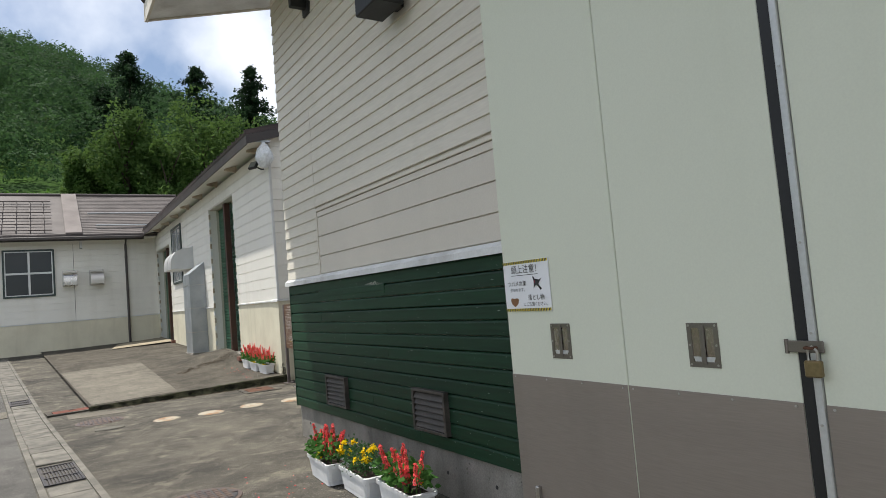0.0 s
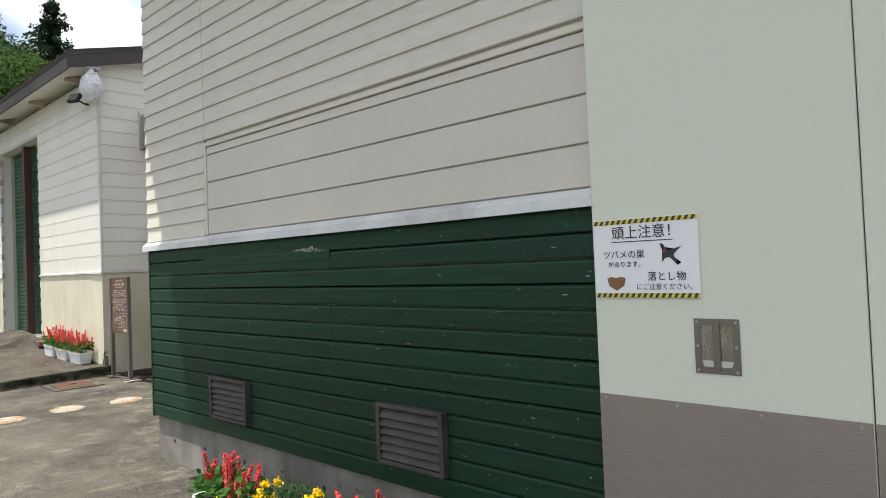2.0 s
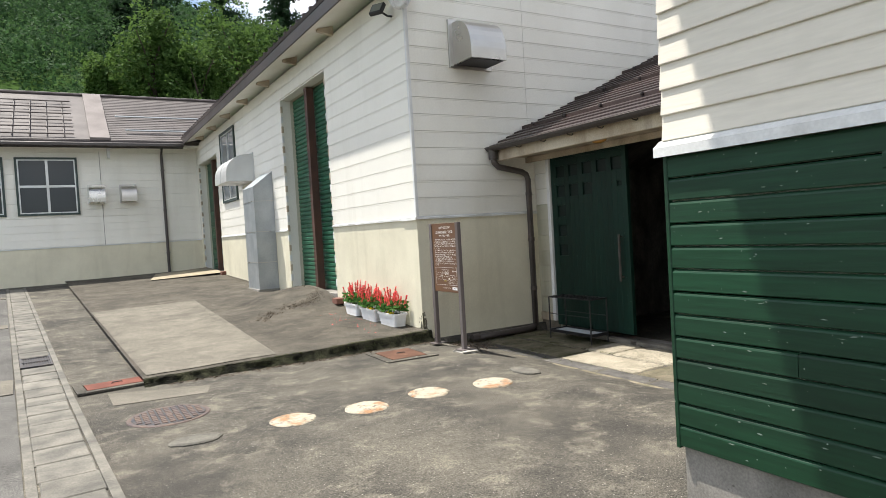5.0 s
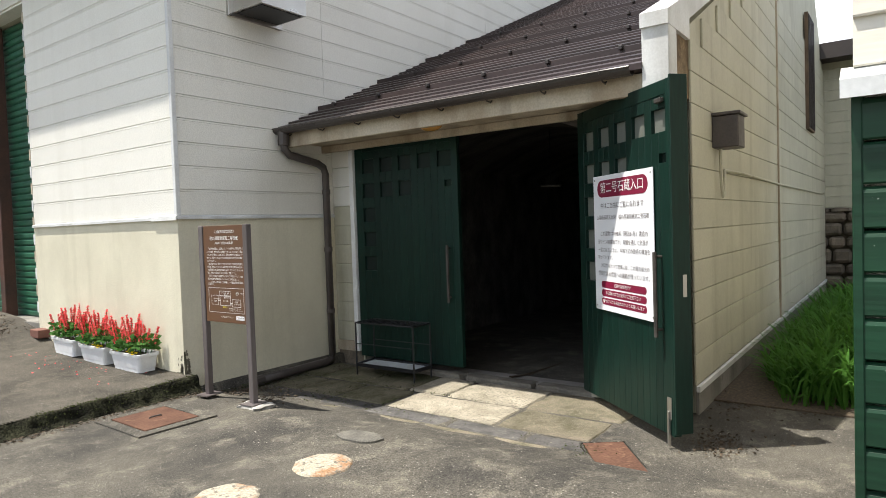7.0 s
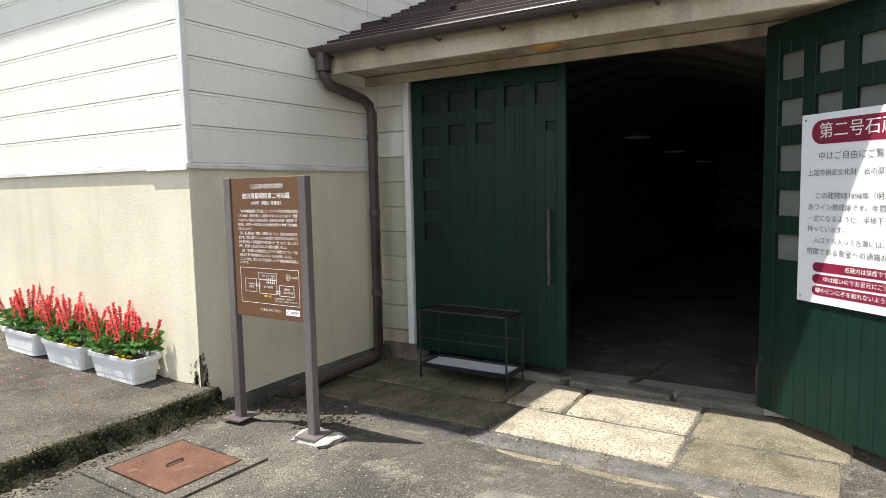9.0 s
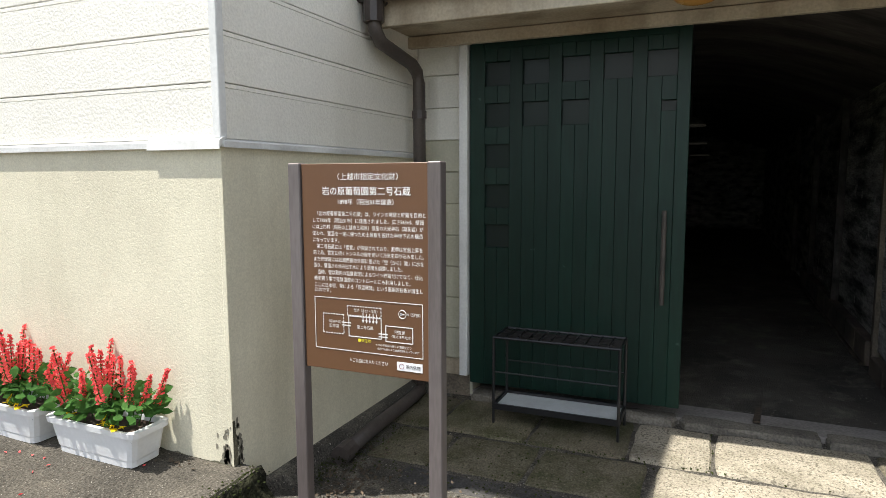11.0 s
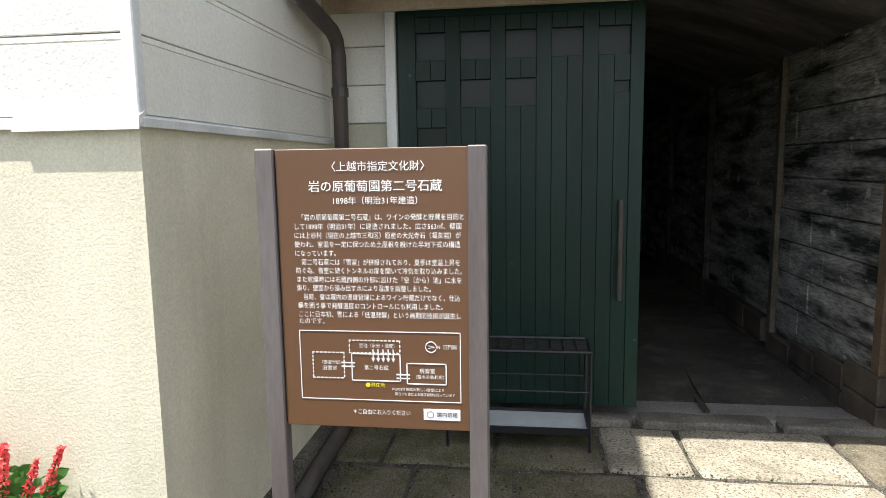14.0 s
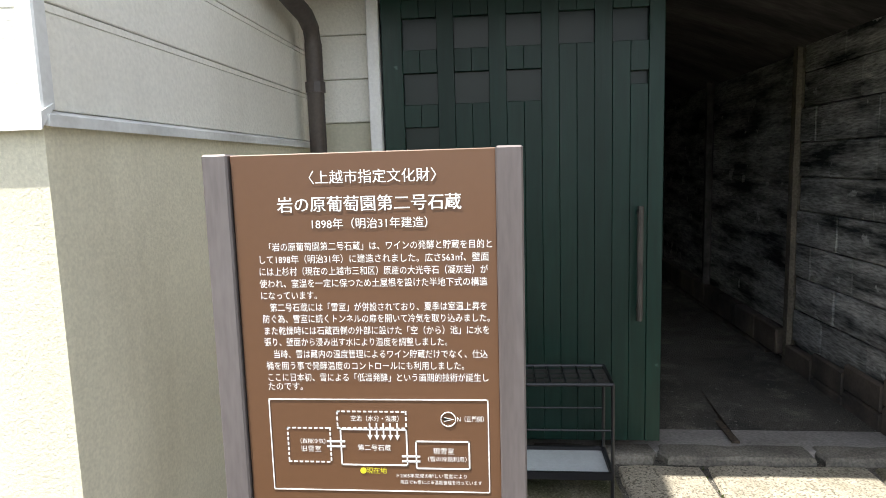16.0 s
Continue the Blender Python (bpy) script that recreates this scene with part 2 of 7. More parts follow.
M_SLAB = surf("speckled_tuff_slab", (0.37, 0.335, 0.265), (0.245, 0.222, 0.172), 0.95, scale=4, grain=110, amount=0.3, bump=1.0, streak=(0.15, 0.14, 0.095), streak_amount=0.8, spots=(0.155, 0.14, 0.108), spot_scale=62, spot_edge=0.56, rand=0.18, depth=0.008, spec=0.12, craggy=0.66)
M_MOSSSLAB = surf("mossy_slab", (0.170, 0.150, 0.108), (0.070, 0.074, 0.038), 0.95, scale=3, grain=95, amount=0.38, bump=1.0, spots=(0.19, 0.17, 0.125), spot_scale=65, spot_edge=0.64, rand=0.16, depth=0.009, spec=0.12, craggy=0.68)
M_DARKSLAB = surf("dark_slate_strip", (0.115, 0.110, 0.103), (0.062, 0.060, 0.058), 0.85, scale=4, grain=80, amount=0.3, bump=0.9, rand=0.22, spots=(0.20, 0.185, 0.155), spot_scale=34, spot_edge=0.67, spec=0.15, craggy=0.66)
M_WORNSLAB = surf("brown_worn_slab", (0.225, 0.195, 0.145), (0.115, 0.108, 0.072), 0.95, scale=4, grain=100, amount=0.36, bump=1.0, streak=(0.13, 0.118, 0.085), streak_amount=0.7, spots=(0.26, 0.235, 0.18), spot_scale=65, spot_edge=0.62, rand=0.15, depth=0.009, spec=0.12, craggy=0.68)
M_JOINT = surf("dark_joint_soil", (0.035, 0.032, 0.022), (0.060, 0.060, 0.034), 0.95, scale=6, grain=60, amount=0.45, bump=1.0, depth=0.01, spec=0.08, craggy=0.66)
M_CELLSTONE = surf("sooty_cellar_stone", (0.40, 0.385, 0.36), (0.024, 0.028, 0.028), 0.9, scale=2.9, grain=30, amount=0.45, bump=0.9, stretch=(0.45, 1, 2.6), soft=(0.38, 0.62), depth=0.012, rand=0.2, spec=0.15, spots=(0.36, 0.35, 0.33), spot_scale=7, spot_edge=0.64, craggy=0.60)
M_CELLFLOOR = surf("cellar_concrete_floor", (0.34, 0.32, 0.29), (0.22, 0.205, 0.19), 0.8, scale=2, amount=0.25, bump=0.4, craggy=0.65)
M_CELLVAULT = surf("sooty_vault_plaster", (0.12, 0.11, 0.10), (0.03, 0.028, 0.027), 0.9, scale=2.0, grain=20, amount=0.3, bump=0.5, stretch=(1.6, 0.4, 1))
M_RUBBLE = surf("brown_rubble_stone", (0.17, 0.14, 0.105), (0.10, 0.085, 0.065), 0.9, scale=5, amount=0.3, bump=0.6, rand=0.25)
M_DEBRIS = surf("dry_leaf_debris", (0.06, 0.045, 0.03), (0.10, 0.075, 0.05), 0.9, scale=30, amount=0.4)
M_LAMPGLASS = surf("amber_lamp_glass", (0.55, 0.28, 0.08), (0.6, 0.34, 0.1), 0.2, amount=0.05, bump=0)
M_SHADE = surf("grey_enamel_shade", (0.06, 0.06, 0.055), None, 0.6, spec=0.15)
M_RED = leafy("red_salvia_petals", (0.84, 0.165, 0.155), (0.73, 0.078, 0.085), 9.0)
M_MARIGOLD = leafy("yellow_marigold_petals", (0.85, 0.62, 0.02), (0.80, 0.54, 0.015), 9.0)
M_LEAF = leafy("planter_leaves", (0.030, 0.095, 0.020), (0.062, 0.150, 0.034), 8.0)
M_LEAFDARK = leafy("feathery_leaves", (0.03, 0.075, 0.03), (0.05, 0.11, 0.04), 8.0)
M_GRASS = leafy("long_grass_blades", (0.034, 0.105, 0.014), (0.075, 0.185, 0.030), 3.0)
M_TREE = leafy("bright_tree_leaves", (0.028, 0.064, 0.017), (0.082, 0.140, 0.036), 0.7)
M_CEDAR = leafy("dark_cedar_needles", (0.012, 0.028, 0.014), (0.02, 0.042, 0.018), 0.7)
M_FOREST = leafy("hill_forest_leaves", (0.015, 0.041, 0.019), (0.046, 0.094, 0.034), 0.11)
M_VINE = leafy("hill_field_leaves", (0.040, 0.115, 0.013), (0.085, 0.185, 0.024), 0.3)
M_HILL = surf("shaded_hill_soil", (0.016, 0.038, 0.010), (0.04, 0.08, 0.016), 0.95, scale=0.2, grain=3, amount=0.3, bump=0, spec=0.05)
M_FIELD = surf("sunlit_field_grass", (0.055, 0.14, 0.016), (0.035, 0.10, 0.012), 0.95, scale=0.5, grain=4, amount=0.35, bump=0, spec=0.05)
M_BARK = surf("tree_bark", (0.07, 0.052, 0.038), (0.05, 0.038, 0.03), 0.9, scale=4, amount=0.3, bump=0.5)


def glass(name, tint, rough=0.03, spec=0.35):
    m = bpy.data.materials.new(name)
    m.use_nodes = True
    b = m.node_tree.nodes["Principled BSDF"]
    b.inputs["Base Color"].default_value = (*tint, 1)
    b.inputs["Roughness"].default_value = rough
    b.inputs["Specular IOR Level"].default_value = spec
    return m


M_GLASS = glass("dark_window_glass", (0.035, 0.04, 0.045))
M_DOORGLASS = glass("dusty_wired_glass", (0.016, 0.024, 0.022), 0.22, 0.16)
M_CURTAINGLASS = glass("curtained_glass", (0.20, 0.22, 0.23), 0.05)
M_THRESH = surf("grey_threshold_stone", (0.20, 0.185, 0.155), (0.12, 0.11, 0.095), 0.95, scale=4, grain=80, amount=0.3, bump=0.9, depth=0.008, rand=0.1, spec=0.15)
M_MOSS = leafy("dark_moss", (0.020, 0.028, 0.008), (0.05, 0.062, 0.018), 6.0)
M_MILKGLASS = glass("pale_dusty_glass", (0.15, 0.16, 0.14), 0.3)


# ---- building helpers ----
def world_of(ob):
    m = ob.matrix_basis.copy()
    if ob.parent:
        m = world_of(ob.parent) @ ob.matrix_parent_inverse @ m
    return m


def link(name, me, material, parent=None, label="", m=None):
    if material is not None and not me.materials:
        me.materials.append(material)
    ob = new(name, me)
    if parent is not None:
        ob.parent = parent
        ob.matrix_parent_inverse = world_of(parent).inverted()
    if m is not None:
        ob.matrix_basis = m
    if label:
        ob["label"] = label
    return ob


def mesh_of(name, bm, smooth=False):
    bmesh.ops.recalc_face_normals(bm, faces=bm.faces)
    me = bpy.data.meshes.new(name)
    bm.to_mesh(me)
    bm.free()
    if smooth:
        for p in me.polygons:
            p.use_smooth = True
    return me


def part(name, bm, material, parent, label="", smooth=False):
    """One mesh in world places, linked under a thing or a part."""
    return link(name, mesh_of(name, bm, smooth), material, parent, label)


def thing(name, at, label, category, group="", kind="", rz=0.0):
    e = new(name)
    e.empty_display_size = 0.1
    e.matrix_basis = pose(*at, 0, 0, rz)
    return tagged(e, label, category, group, kind)


def setting(name, bm, material, label, category, smooth=False):
    return tagged(link(name, mesh_of(name, bm, smooth), material), label, category, kind="structure")


def box(bm, x0, x1, y0, y1, z0, z1, bevel=0.0, m=None):
    vs = [bm.verts.new((x, y, z)) for x in (x0, x1) for y in (y0, y1) for z in (z0, z1)]
    fs = [bm.faces.new([vs[i] for i in q]) for q in ((0, 1, 3, 2), (4, 6, 7, 5), (0, 4, 5, 1), (2, 3, 7, 6), (0, 2, 6, 4), (1, 5, 7, 3))]
    if bevel:
        es = list({e for f in fs for e in f.edges})
        r = bmesh.ops.bevel(bm, geom=es, offset=bevel, segments=1, affect='EDGES')
        vs = list({v for f in r["faces"] for v in f.verts} | {v for v in vs if v.is_valid})
    if m is not None:
        bmesh.ops.transform(bm, matrix=m, verts=[v for v in vs if v.is_valid])
    return bm


def boxed(*a, **k):
    return box(bmesh.new(), *a, **k)


def prism(bm, profile, way):
    """A solid from a closed outline of 3D points, pushed along way."""
    way = Vector(way)
    a = [bm.verts.new(p) for p in profile]
    b = [bm.verts.new(Vector(p) + way) for p in profile]
    bm.faces.new(a)
    bm.faces.new(b[::-1])
    for i in range(len(a)):
        j = (i + 1) % len(a)
        bm.faces.new((a[i], b[i], b[j], a[j]))
    return bm


def tube(bm, points, r, sides=8, r_end=None):
    """A round bar along a line of points."""
    pts = [Vector(p) for p in points]
    rings = []
    for i, p in enumerate(pts):
        d = (pts[min(i + 1, len(pts) - 1)] - pts[max(i - 1, 0)]).normalized()
        u = d.orthogonal().normalized() if abs(d.z) > 0.98 else d.cross(Vector((0, 0, 1))).normalized()
        v = d.cross(u)
        rr = r if r_end is None else r + (r_end - r) * i / (len(pts) - 1)
        rings.append([bm.verts.new(p + rr * (math.cos(2 * math.pi * k / sides) * u + math.sin(2 * math.pi * k / sides) * v)) for k in range(sides)])
    for a, b in zip(rings, rings[1:]):
        for k in range(sides):
            bm.faces.new((a[k], a[(k + 1) % sides], b[(k + 1) % sides], b[k]))
    bm.faces.new(rings[0][::-1])
    bm.faces.new(rings[-1])
    return bm


def disc(bm, x, y, z0, z1, r, sides=28, rim=0.006):
    lo = [bm.verts.new((x + r * math.cos(2 * math.pi * k / sides), y + r * math.sin(2 * math.pi * k / sides), z0)) for k in range(sides)]
    up = [bm.verts.new((v.co.x, v.co.y, z1 - rim)) for v in lo]
    top = [bm.verts.new((x + (v.co.x - x) * (1 - rim / r), y + (v.co.y - y) * (1 - rim / r), z1)) for v in lo]
    for a, b in ((lo, up), (up, top)):
        for k in range(sides):
            bm.faces.new((a[k], a[(k + 1) % sides], b[(k + 1) % sides], b[k]))
    bm.faces.new(top)
    return bm


def flakes(name, pts, sizes, material, parent=None, seed=3, flat=0.0, aspect=0.55, oval=False, facing=None):
    """Many small pointed leaves at pts, each a bent diamond or a bent oval."""
    rng = np.random.default_rng(seed)
    n = len(pts)
    pts = np.asarray(pts, float)
    sizes = np.broadcast_to(np.asarray(sizes, float), (n,))
    d = rng.normal(size=(n, 3))
    d[:, 2] *= 1 - flat
    d /= np.linalg.norm(d, axis=1)[:, None]
    e = np.cross(d, rng.normal(size=(n, 3)))
    e /= np.linalg.norm(e, axis=1)[:, None]
    nrm = np.cross(d, e)
    if facing is not None:
        nrm = np.asarray(facing, float) + 0.45 * rng.normal(size=(n, 3))
        nrm /= np.linalg.norm(nrm, axis=1)[:, None]
        e = np.cross(nrm, d)
        e /= np.linalg.norm(e, axis=1)[:, None]
        d = np.cross(e, nrm)
    s = sizes[:, None]
    v = np.stack([pts - d * s * 0.5, pts + e * s * aspect * 0.5 + nrm * s * 0.08, pts + d * s * 0.5, pts - e * s * aspect * 0.5 + nrm * s * 0.08], 1).reshape(-1, 3)
    k = 4
    if oval:
        k = 6
        w = e * s * aspect * 0.5 + nrm * s * 0.07
        u = -e * s * aspect * 0.5 + nrm * s * 0.07
        v = np.stack([pts - d * s * 0.5, pts - d * s * 0.2 + w, pts + d * s * 0.18 + w * 0.85, pts + d * s * 0.5 - nrm * s * 0.06, pts + d * s * 0.18 + u * 0.85, pts - d * s * 0.2 + u], 1).reshape(-1, 3)
    me = bpy.data.meshes.new(name)
    idx = np.arange(k * n).reshape(-1, k)
    me.from_pydata(v.tolist(), [], idx.tolist())
    ob = link(name, me, material, parent)
    return tagged(ob, kind="stuff") if parent is not None else ob


def lettering(text, at, right, size, material, parent, width=None, align='LEFT', lift=0.0015, name="lettering", bold=0.016):
    """A line of flat writing: at is its left end or middle on the surface, right the way it runs; up is z."""
    cu = bpy.data.curves.new("writing", 'FONT')
    cu.body, cu.size, cu.align_x, cu.align_y, cu.resolution_u = text, size, align, 'CENTER', 2
    tmp = new("writing", cu)
    bpy.context.view_layer.update()
    me = bpy.data.meshes.new_from_object(tmp.evaluated_get(bpy.context.evaluated_depsgraph_get()))
    bpy.data.objects.remove(tmp)
    bpy.data.curves.remove(cu)
    me.materials.clear()
    if bold:
        twin = bmesh.new()
        twin.from_mesh(me)
        made = bmesh.ops.duplicate(twin, geom=twin.verts[:] + twin.edges[:] + twin.faces[:])["geom"]
        bmesh.ops.translate(twin, verts=[g for g in made if isinstance(g, bmesh.types.BMVert)], vec=(size * bold, 0, 0.0003))
        twin.to_mesh(me)
        twin.free()
    xs = [v.co.x for v in me.vertices]
    k = width / (max(xs) - min(xs)) if width and xs else 1.0
    x = Vector(right).normalized()
    z = x.cross(Vector((0, 0, 1)))
    rot = Matrix((x, Vector((0, 0, 1)), z)).transposed().to_4x4()
    return link(name, me, material, parent, m=Matrix.Translation(Vector(at) + z * lift) @ rot @ Matrix.Diagonal((k, 1.0 if not width else max(0.85, min(k, 1.15)), 1, 1)))


_shared = {}


def board(name, parent, material, size, at, bevel=0.004, rz=0.0, rx=0.0):
    """A bevelled piece of that size centred at a place; alike sizes share one mesh."""
    key = (name, material.name, tuple(round(s, 3) for s in size), bevel)
    if key not in _shared:
        a, b, c = (s / 2 for s in size)
        _shared[key] = mesh_of(name, boxed(-a, a, -b, b, -c, c, bevel=bevel))
        _shared[key].materials.append(material)
    return link(name, _shared[key], None, parent, m=pose(*at, rx, 0, rz))


# ---- ground ----
def lane_x(y):
    return 0.10 - 0.071 * (y - 7.7)


def rise(y):
    return 0.03 * min(max(y - 12.5, 0.0), 15.5)


def dip(x, y):
    """The yard falls gently towards the cellar door."""
    if y > 12.5 or x < 3.85:
        return 0.0
    s = min((x - 3.85) / 0.85, 1.0)
    return -0.11 * s * s * (3 - 2 * s)


def land(x, y):
    """Height of the land: the yard, then the field and the wooded hill behind the buildings."""
    z = rise(y) + dip(x, y)
    if y > 34:
        z += 0.42 * min(y - 34, 26)
    if y > 60:
        top = 60 - 0.34 * max(0.0, x + 4) - 0.12 * max(0.0, -x - 12)
        z += (max(12, top) - 11.4) * min((y - 60) / 110.0, 1.0)
    return z


bm = bmesh.new()
xs = [-900, -400, -150, -80, -50, -30, -18, -10, -5, -2, -0.4, 0.5, 1.5, 2.6, 3.4, 3.85, 4.0, 4.15, 4.3, 4.45, 4.6, 4.75, 5.4, 6, 8, 11, 15, 22, 30, 42, 56, 75, 100, 150, 400, 900]
ys = [-900, -300, -80, -30, -10, -4, 0, 3, 6, 9, 12.45, 12.49, 12.52, 16, 20, 24, 28, 34, 40, 48, 56, 60, 75, 95, 115, 135, 155, 170, 190, 300, 900]
grid = [[bm.verts.new((x, y, land(x, y) + 0.012 * noise.noise((x * 0.4, y * 0.4, 0)) * (0 if abs(x) > 30 else 1))) for x in xs] for y in ys]
for j in range(len(ys) - 1):
    for i in range(len(xs) - 1):
        f = bm.faces.new((grid[j][i], grid[j][i + 1], grid[j + 1][i + 1], grid[j + 1][i]))
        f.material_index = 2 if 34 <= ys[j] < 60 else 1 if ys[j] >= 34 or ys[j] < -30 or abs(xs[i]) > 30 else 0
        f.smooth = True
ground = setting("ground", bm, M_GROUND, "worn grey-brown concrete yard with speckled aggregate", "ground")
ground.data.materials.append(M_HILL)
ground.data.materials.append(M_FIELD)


def apron_z(x, y):
    z = 0.075 + 0.065 * min(max((x - 0.6) / 3.4, 0), 1) + rise(y)
    d = math.hypot((x - 4.1) / 1.35, (y - 16.9) / 1.7)
    return z + 0.24 * max(0.0, 1 - d * d) ** 1.0 + 0.008 * noise.noise((x * 1.7, y * 1.7, 3))


bm = bmesh.new()
nx, ny = 22, 70
rows_v = []
for j in range(ny + 1):
    y = 12.48 + (28.0 - 12.48) * (j / ny) ** 1.2
    row = []
    for i in range(nx + 1):
        x = 0.62 - 0.05 * (y - 12.48) * 0.9 + (4.03 - 0.62 + 0.05 * (y - 12.48) * 0.9) * i / nx
        wob = 0.025 * noise.noise((x * 4, 1, 0)) if j == 0 else 0.0
        row.append(bm.verts.new((x, y + wob, apron_z(x, y))))
    rows_v.append(row)
for j in range(ny):
    for i in range(nx):
        bm.faces.new((rows_v[j][i], rows_v[j][i + 1], rows_v[j + 1][i + 1], rows_v[j + 1][i])).smooth = True
apron = setting("pavement", bm, M_APRON, "raised dark concrete apron in front of the white building", "pavement")
bm = bmesh.new()
NK = 170
edge = [(0.62 + 3.43 * i / NK) for i in range(NK + 1)]


def ragged(x, k, s):
    return s * (noise.noise((x * 3, k, 0)) + 0.7 * noise.noise((x * 11, k, 2)) + 0.5 * noise.noise((x * 31, k, 5)))


lines = [[bm.verts.new((x, y0 + ragged(x, k, amp), apron_z(x, 12.48) * f + g + ragged(x, k + 9, amp * 0.3))) for x in edge]
         for k, (y0, f, g, amp) in enumerate(((12.515, 1.0, -0.010, 0.012), (12.495, 1.0, 0.003, 0.016), (12.472, 1.0, -0.006, 0.022), (12.458, 0.75, 0, 0.03), (12.45, 0.4, 0, 0.04), (12.40, 0, 0.004, 0.05), (12.34, 0, -0.03, 0.02)))]
for a, b in zip(lines, lines[1:]):
    for i in range(NK):
        bm.faces.new((a[i], a[i + 1], b[i + 1], b[i])).smooth = True
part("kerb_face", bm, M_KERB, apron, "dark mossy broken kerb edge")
bm = bmesh.new()
q = [[bm.verts.new((a + (b - a) * i / 8, c, apron_z(a + (b - a) * i / 8, c) + 0.008)) for i in range(9)] for a, b, c in
     ((0.66 - 0.08 * k * 0.55, 2.05 + 0.02 * k, 12.62 + 0.9 * k) for k in range(8))]
for a, b in zip(q, q[1:]):
    for i in range(8):
        bm.faces.new((a[i], a[i + 1], b[i + 1], b[i]))
part("pale_patch", bm, M_PALEPATCH, apron, "paler sunlit concrete patch in the apron")
bm = bmesh.new()
vs = [bm.verts.new(p) for p in ((2.0, 25.0, apron_z(2.0, 25) + 0.02), (4.0, 24.7, apron_z(4, 24.7) + 0.06), (4.0, 27.6, apron_z(4, 27.6) + 0.06), (2.4, 27.2, apron_z(2.4, 27.2) + 0.02))]
bm.faces.new(vs)
part("door_ramp", bm, surf("beige_ramp_concrete", (0.32, 0.275, 0.20), (0.25, 0.22, 0.16), 0.9, grain=60, amount=0.2, spec=0.15), apron, "beige ramp before the shutter door")

# lane along the channel, covered by slabs and grates
M_LANE = surf("grey_lane_asphalt", (0.112, 0.109, 0.102), (0.072, 0.070, 0.066), 0.95, scale=0.9, grain=120, amount=0.5, bump=1.0, spots=(0.27, 0.26, 0.235), spot_scale=95, spot_edge=0.655, streak=(0.19, 0.183, 0.165), streak_amount=0.5, spec=0.12, craggy=0.70)
bm = bmesh.new()
lane_rows = [[bm.verts.new((x, yy, rise(yy) + 0.006 + 0.012 * noise.noise((x * 0.4, yy * 0.4, 0)))) for x in (-9.0, -5.0, -2.5, lane_x(yy) - 0.245)]
             for yy in (-6.0, -3.0, 0.0, 2.0, 4.0, 6.0, 8.0, 9.5, 11.0, 12.5, 14.0, 16.0, 18.0, 20.0, 22.5, 25.0, 27.6)]
for a, b in zip(lane_rows, lane_rows[1:]):
    for i in range(3):
        bm.faces.new((a[i], a[i + 1], b[i + 1], b[i])).smooth = True
lane = setting("road", bm, M_LANE, "grey speckled asphalt lane beside the drainage channel", "road")
for y0, y1, x0 in ((13.0, 13.75, -4.0), (18.4, 18.9, -4.0), (24.2, 24.7, -2.6)):
    bm = bmesh.new()
    prism(bm, [(x0, y0, rise(y0) + 0.002), (lane_x(y0) - 0.26, y0, rise(y0) + 0.002), (lane_x(y0) - 0.26, y0, rise(y0) + 0.018), (x0, y0, rise(y0) + 0.018)], (-0.04, y1 - y0, rise(y1) - rise(y0)))
    part("pale_joint", bm, M_PALEPATCH, lane, "pale concrete strip across the lane")
bm = bmesh.new()
prism(bm, [(0.30, 11.78, -0.01), (1.10, 11.66, -0.01), (1.19, 11.98, -0.01), (0.28, 12.36, -0.01)], (0, 0, 0.018))
part("yard_patch", bm, M_PALEPATCH, ground, "pale concrete strip by the manhole")
bm = bmesh.new()
for s in (-1, 1):
    prism(bm, [(lane_x(3) + s * 0.205 - 0.03, 3, 0), (lane_x(3) + s * 0.205 + 0.03, 3, 0), (lane_x(3) + s * 0.205 + 0.03, 3, 0.016), (lane_x(3) + s * 0.205 - 0.03, 3, 0.016)], (lane_x(12.5) - lane_x(3), 9.5, 0))
    prism(bm, [(lane_x(12.5) + s * 0.205 - 0.03, 12.5, 0), (lane_x(12.5) + s * 0.205 + 0.03, 12.5, 0), (lane_x(12.5) + s * 0.205 + 0.03, 12.5, 0.016), (lane_x(12.5) + s * 0.205 - 0.03, 12.5, 0.016)], (lane_x(27.5) - lane_x(12.5), 15, 0.45))
channel = setting("channel_kerb", bm, M_COVER, "narrow concrete kerbs of the drainage channel", "channel")
y = 3.1
rng = random.Random(5)
while y < 27:
    if 7.15 < y + 0.2 < 8.2 or 14.3 < y + 0.2 < 15.3:
        y += 0.40
        continue
    cx = lane_x(y + 0.2)
    board("cover_slab", channel, M_COVER, (0.335, 0.385, 0.05), (cx + rng.uniform(-0.006, 0.006), y + 0.2, rise(y + 0.2) - 0.008 + rng.uniform(-0.004, 0.004)), 0.008, 4.06 + rng.uniform(-1, 1), 1.7 if y > 12.5 else 0)
    y += 0.40
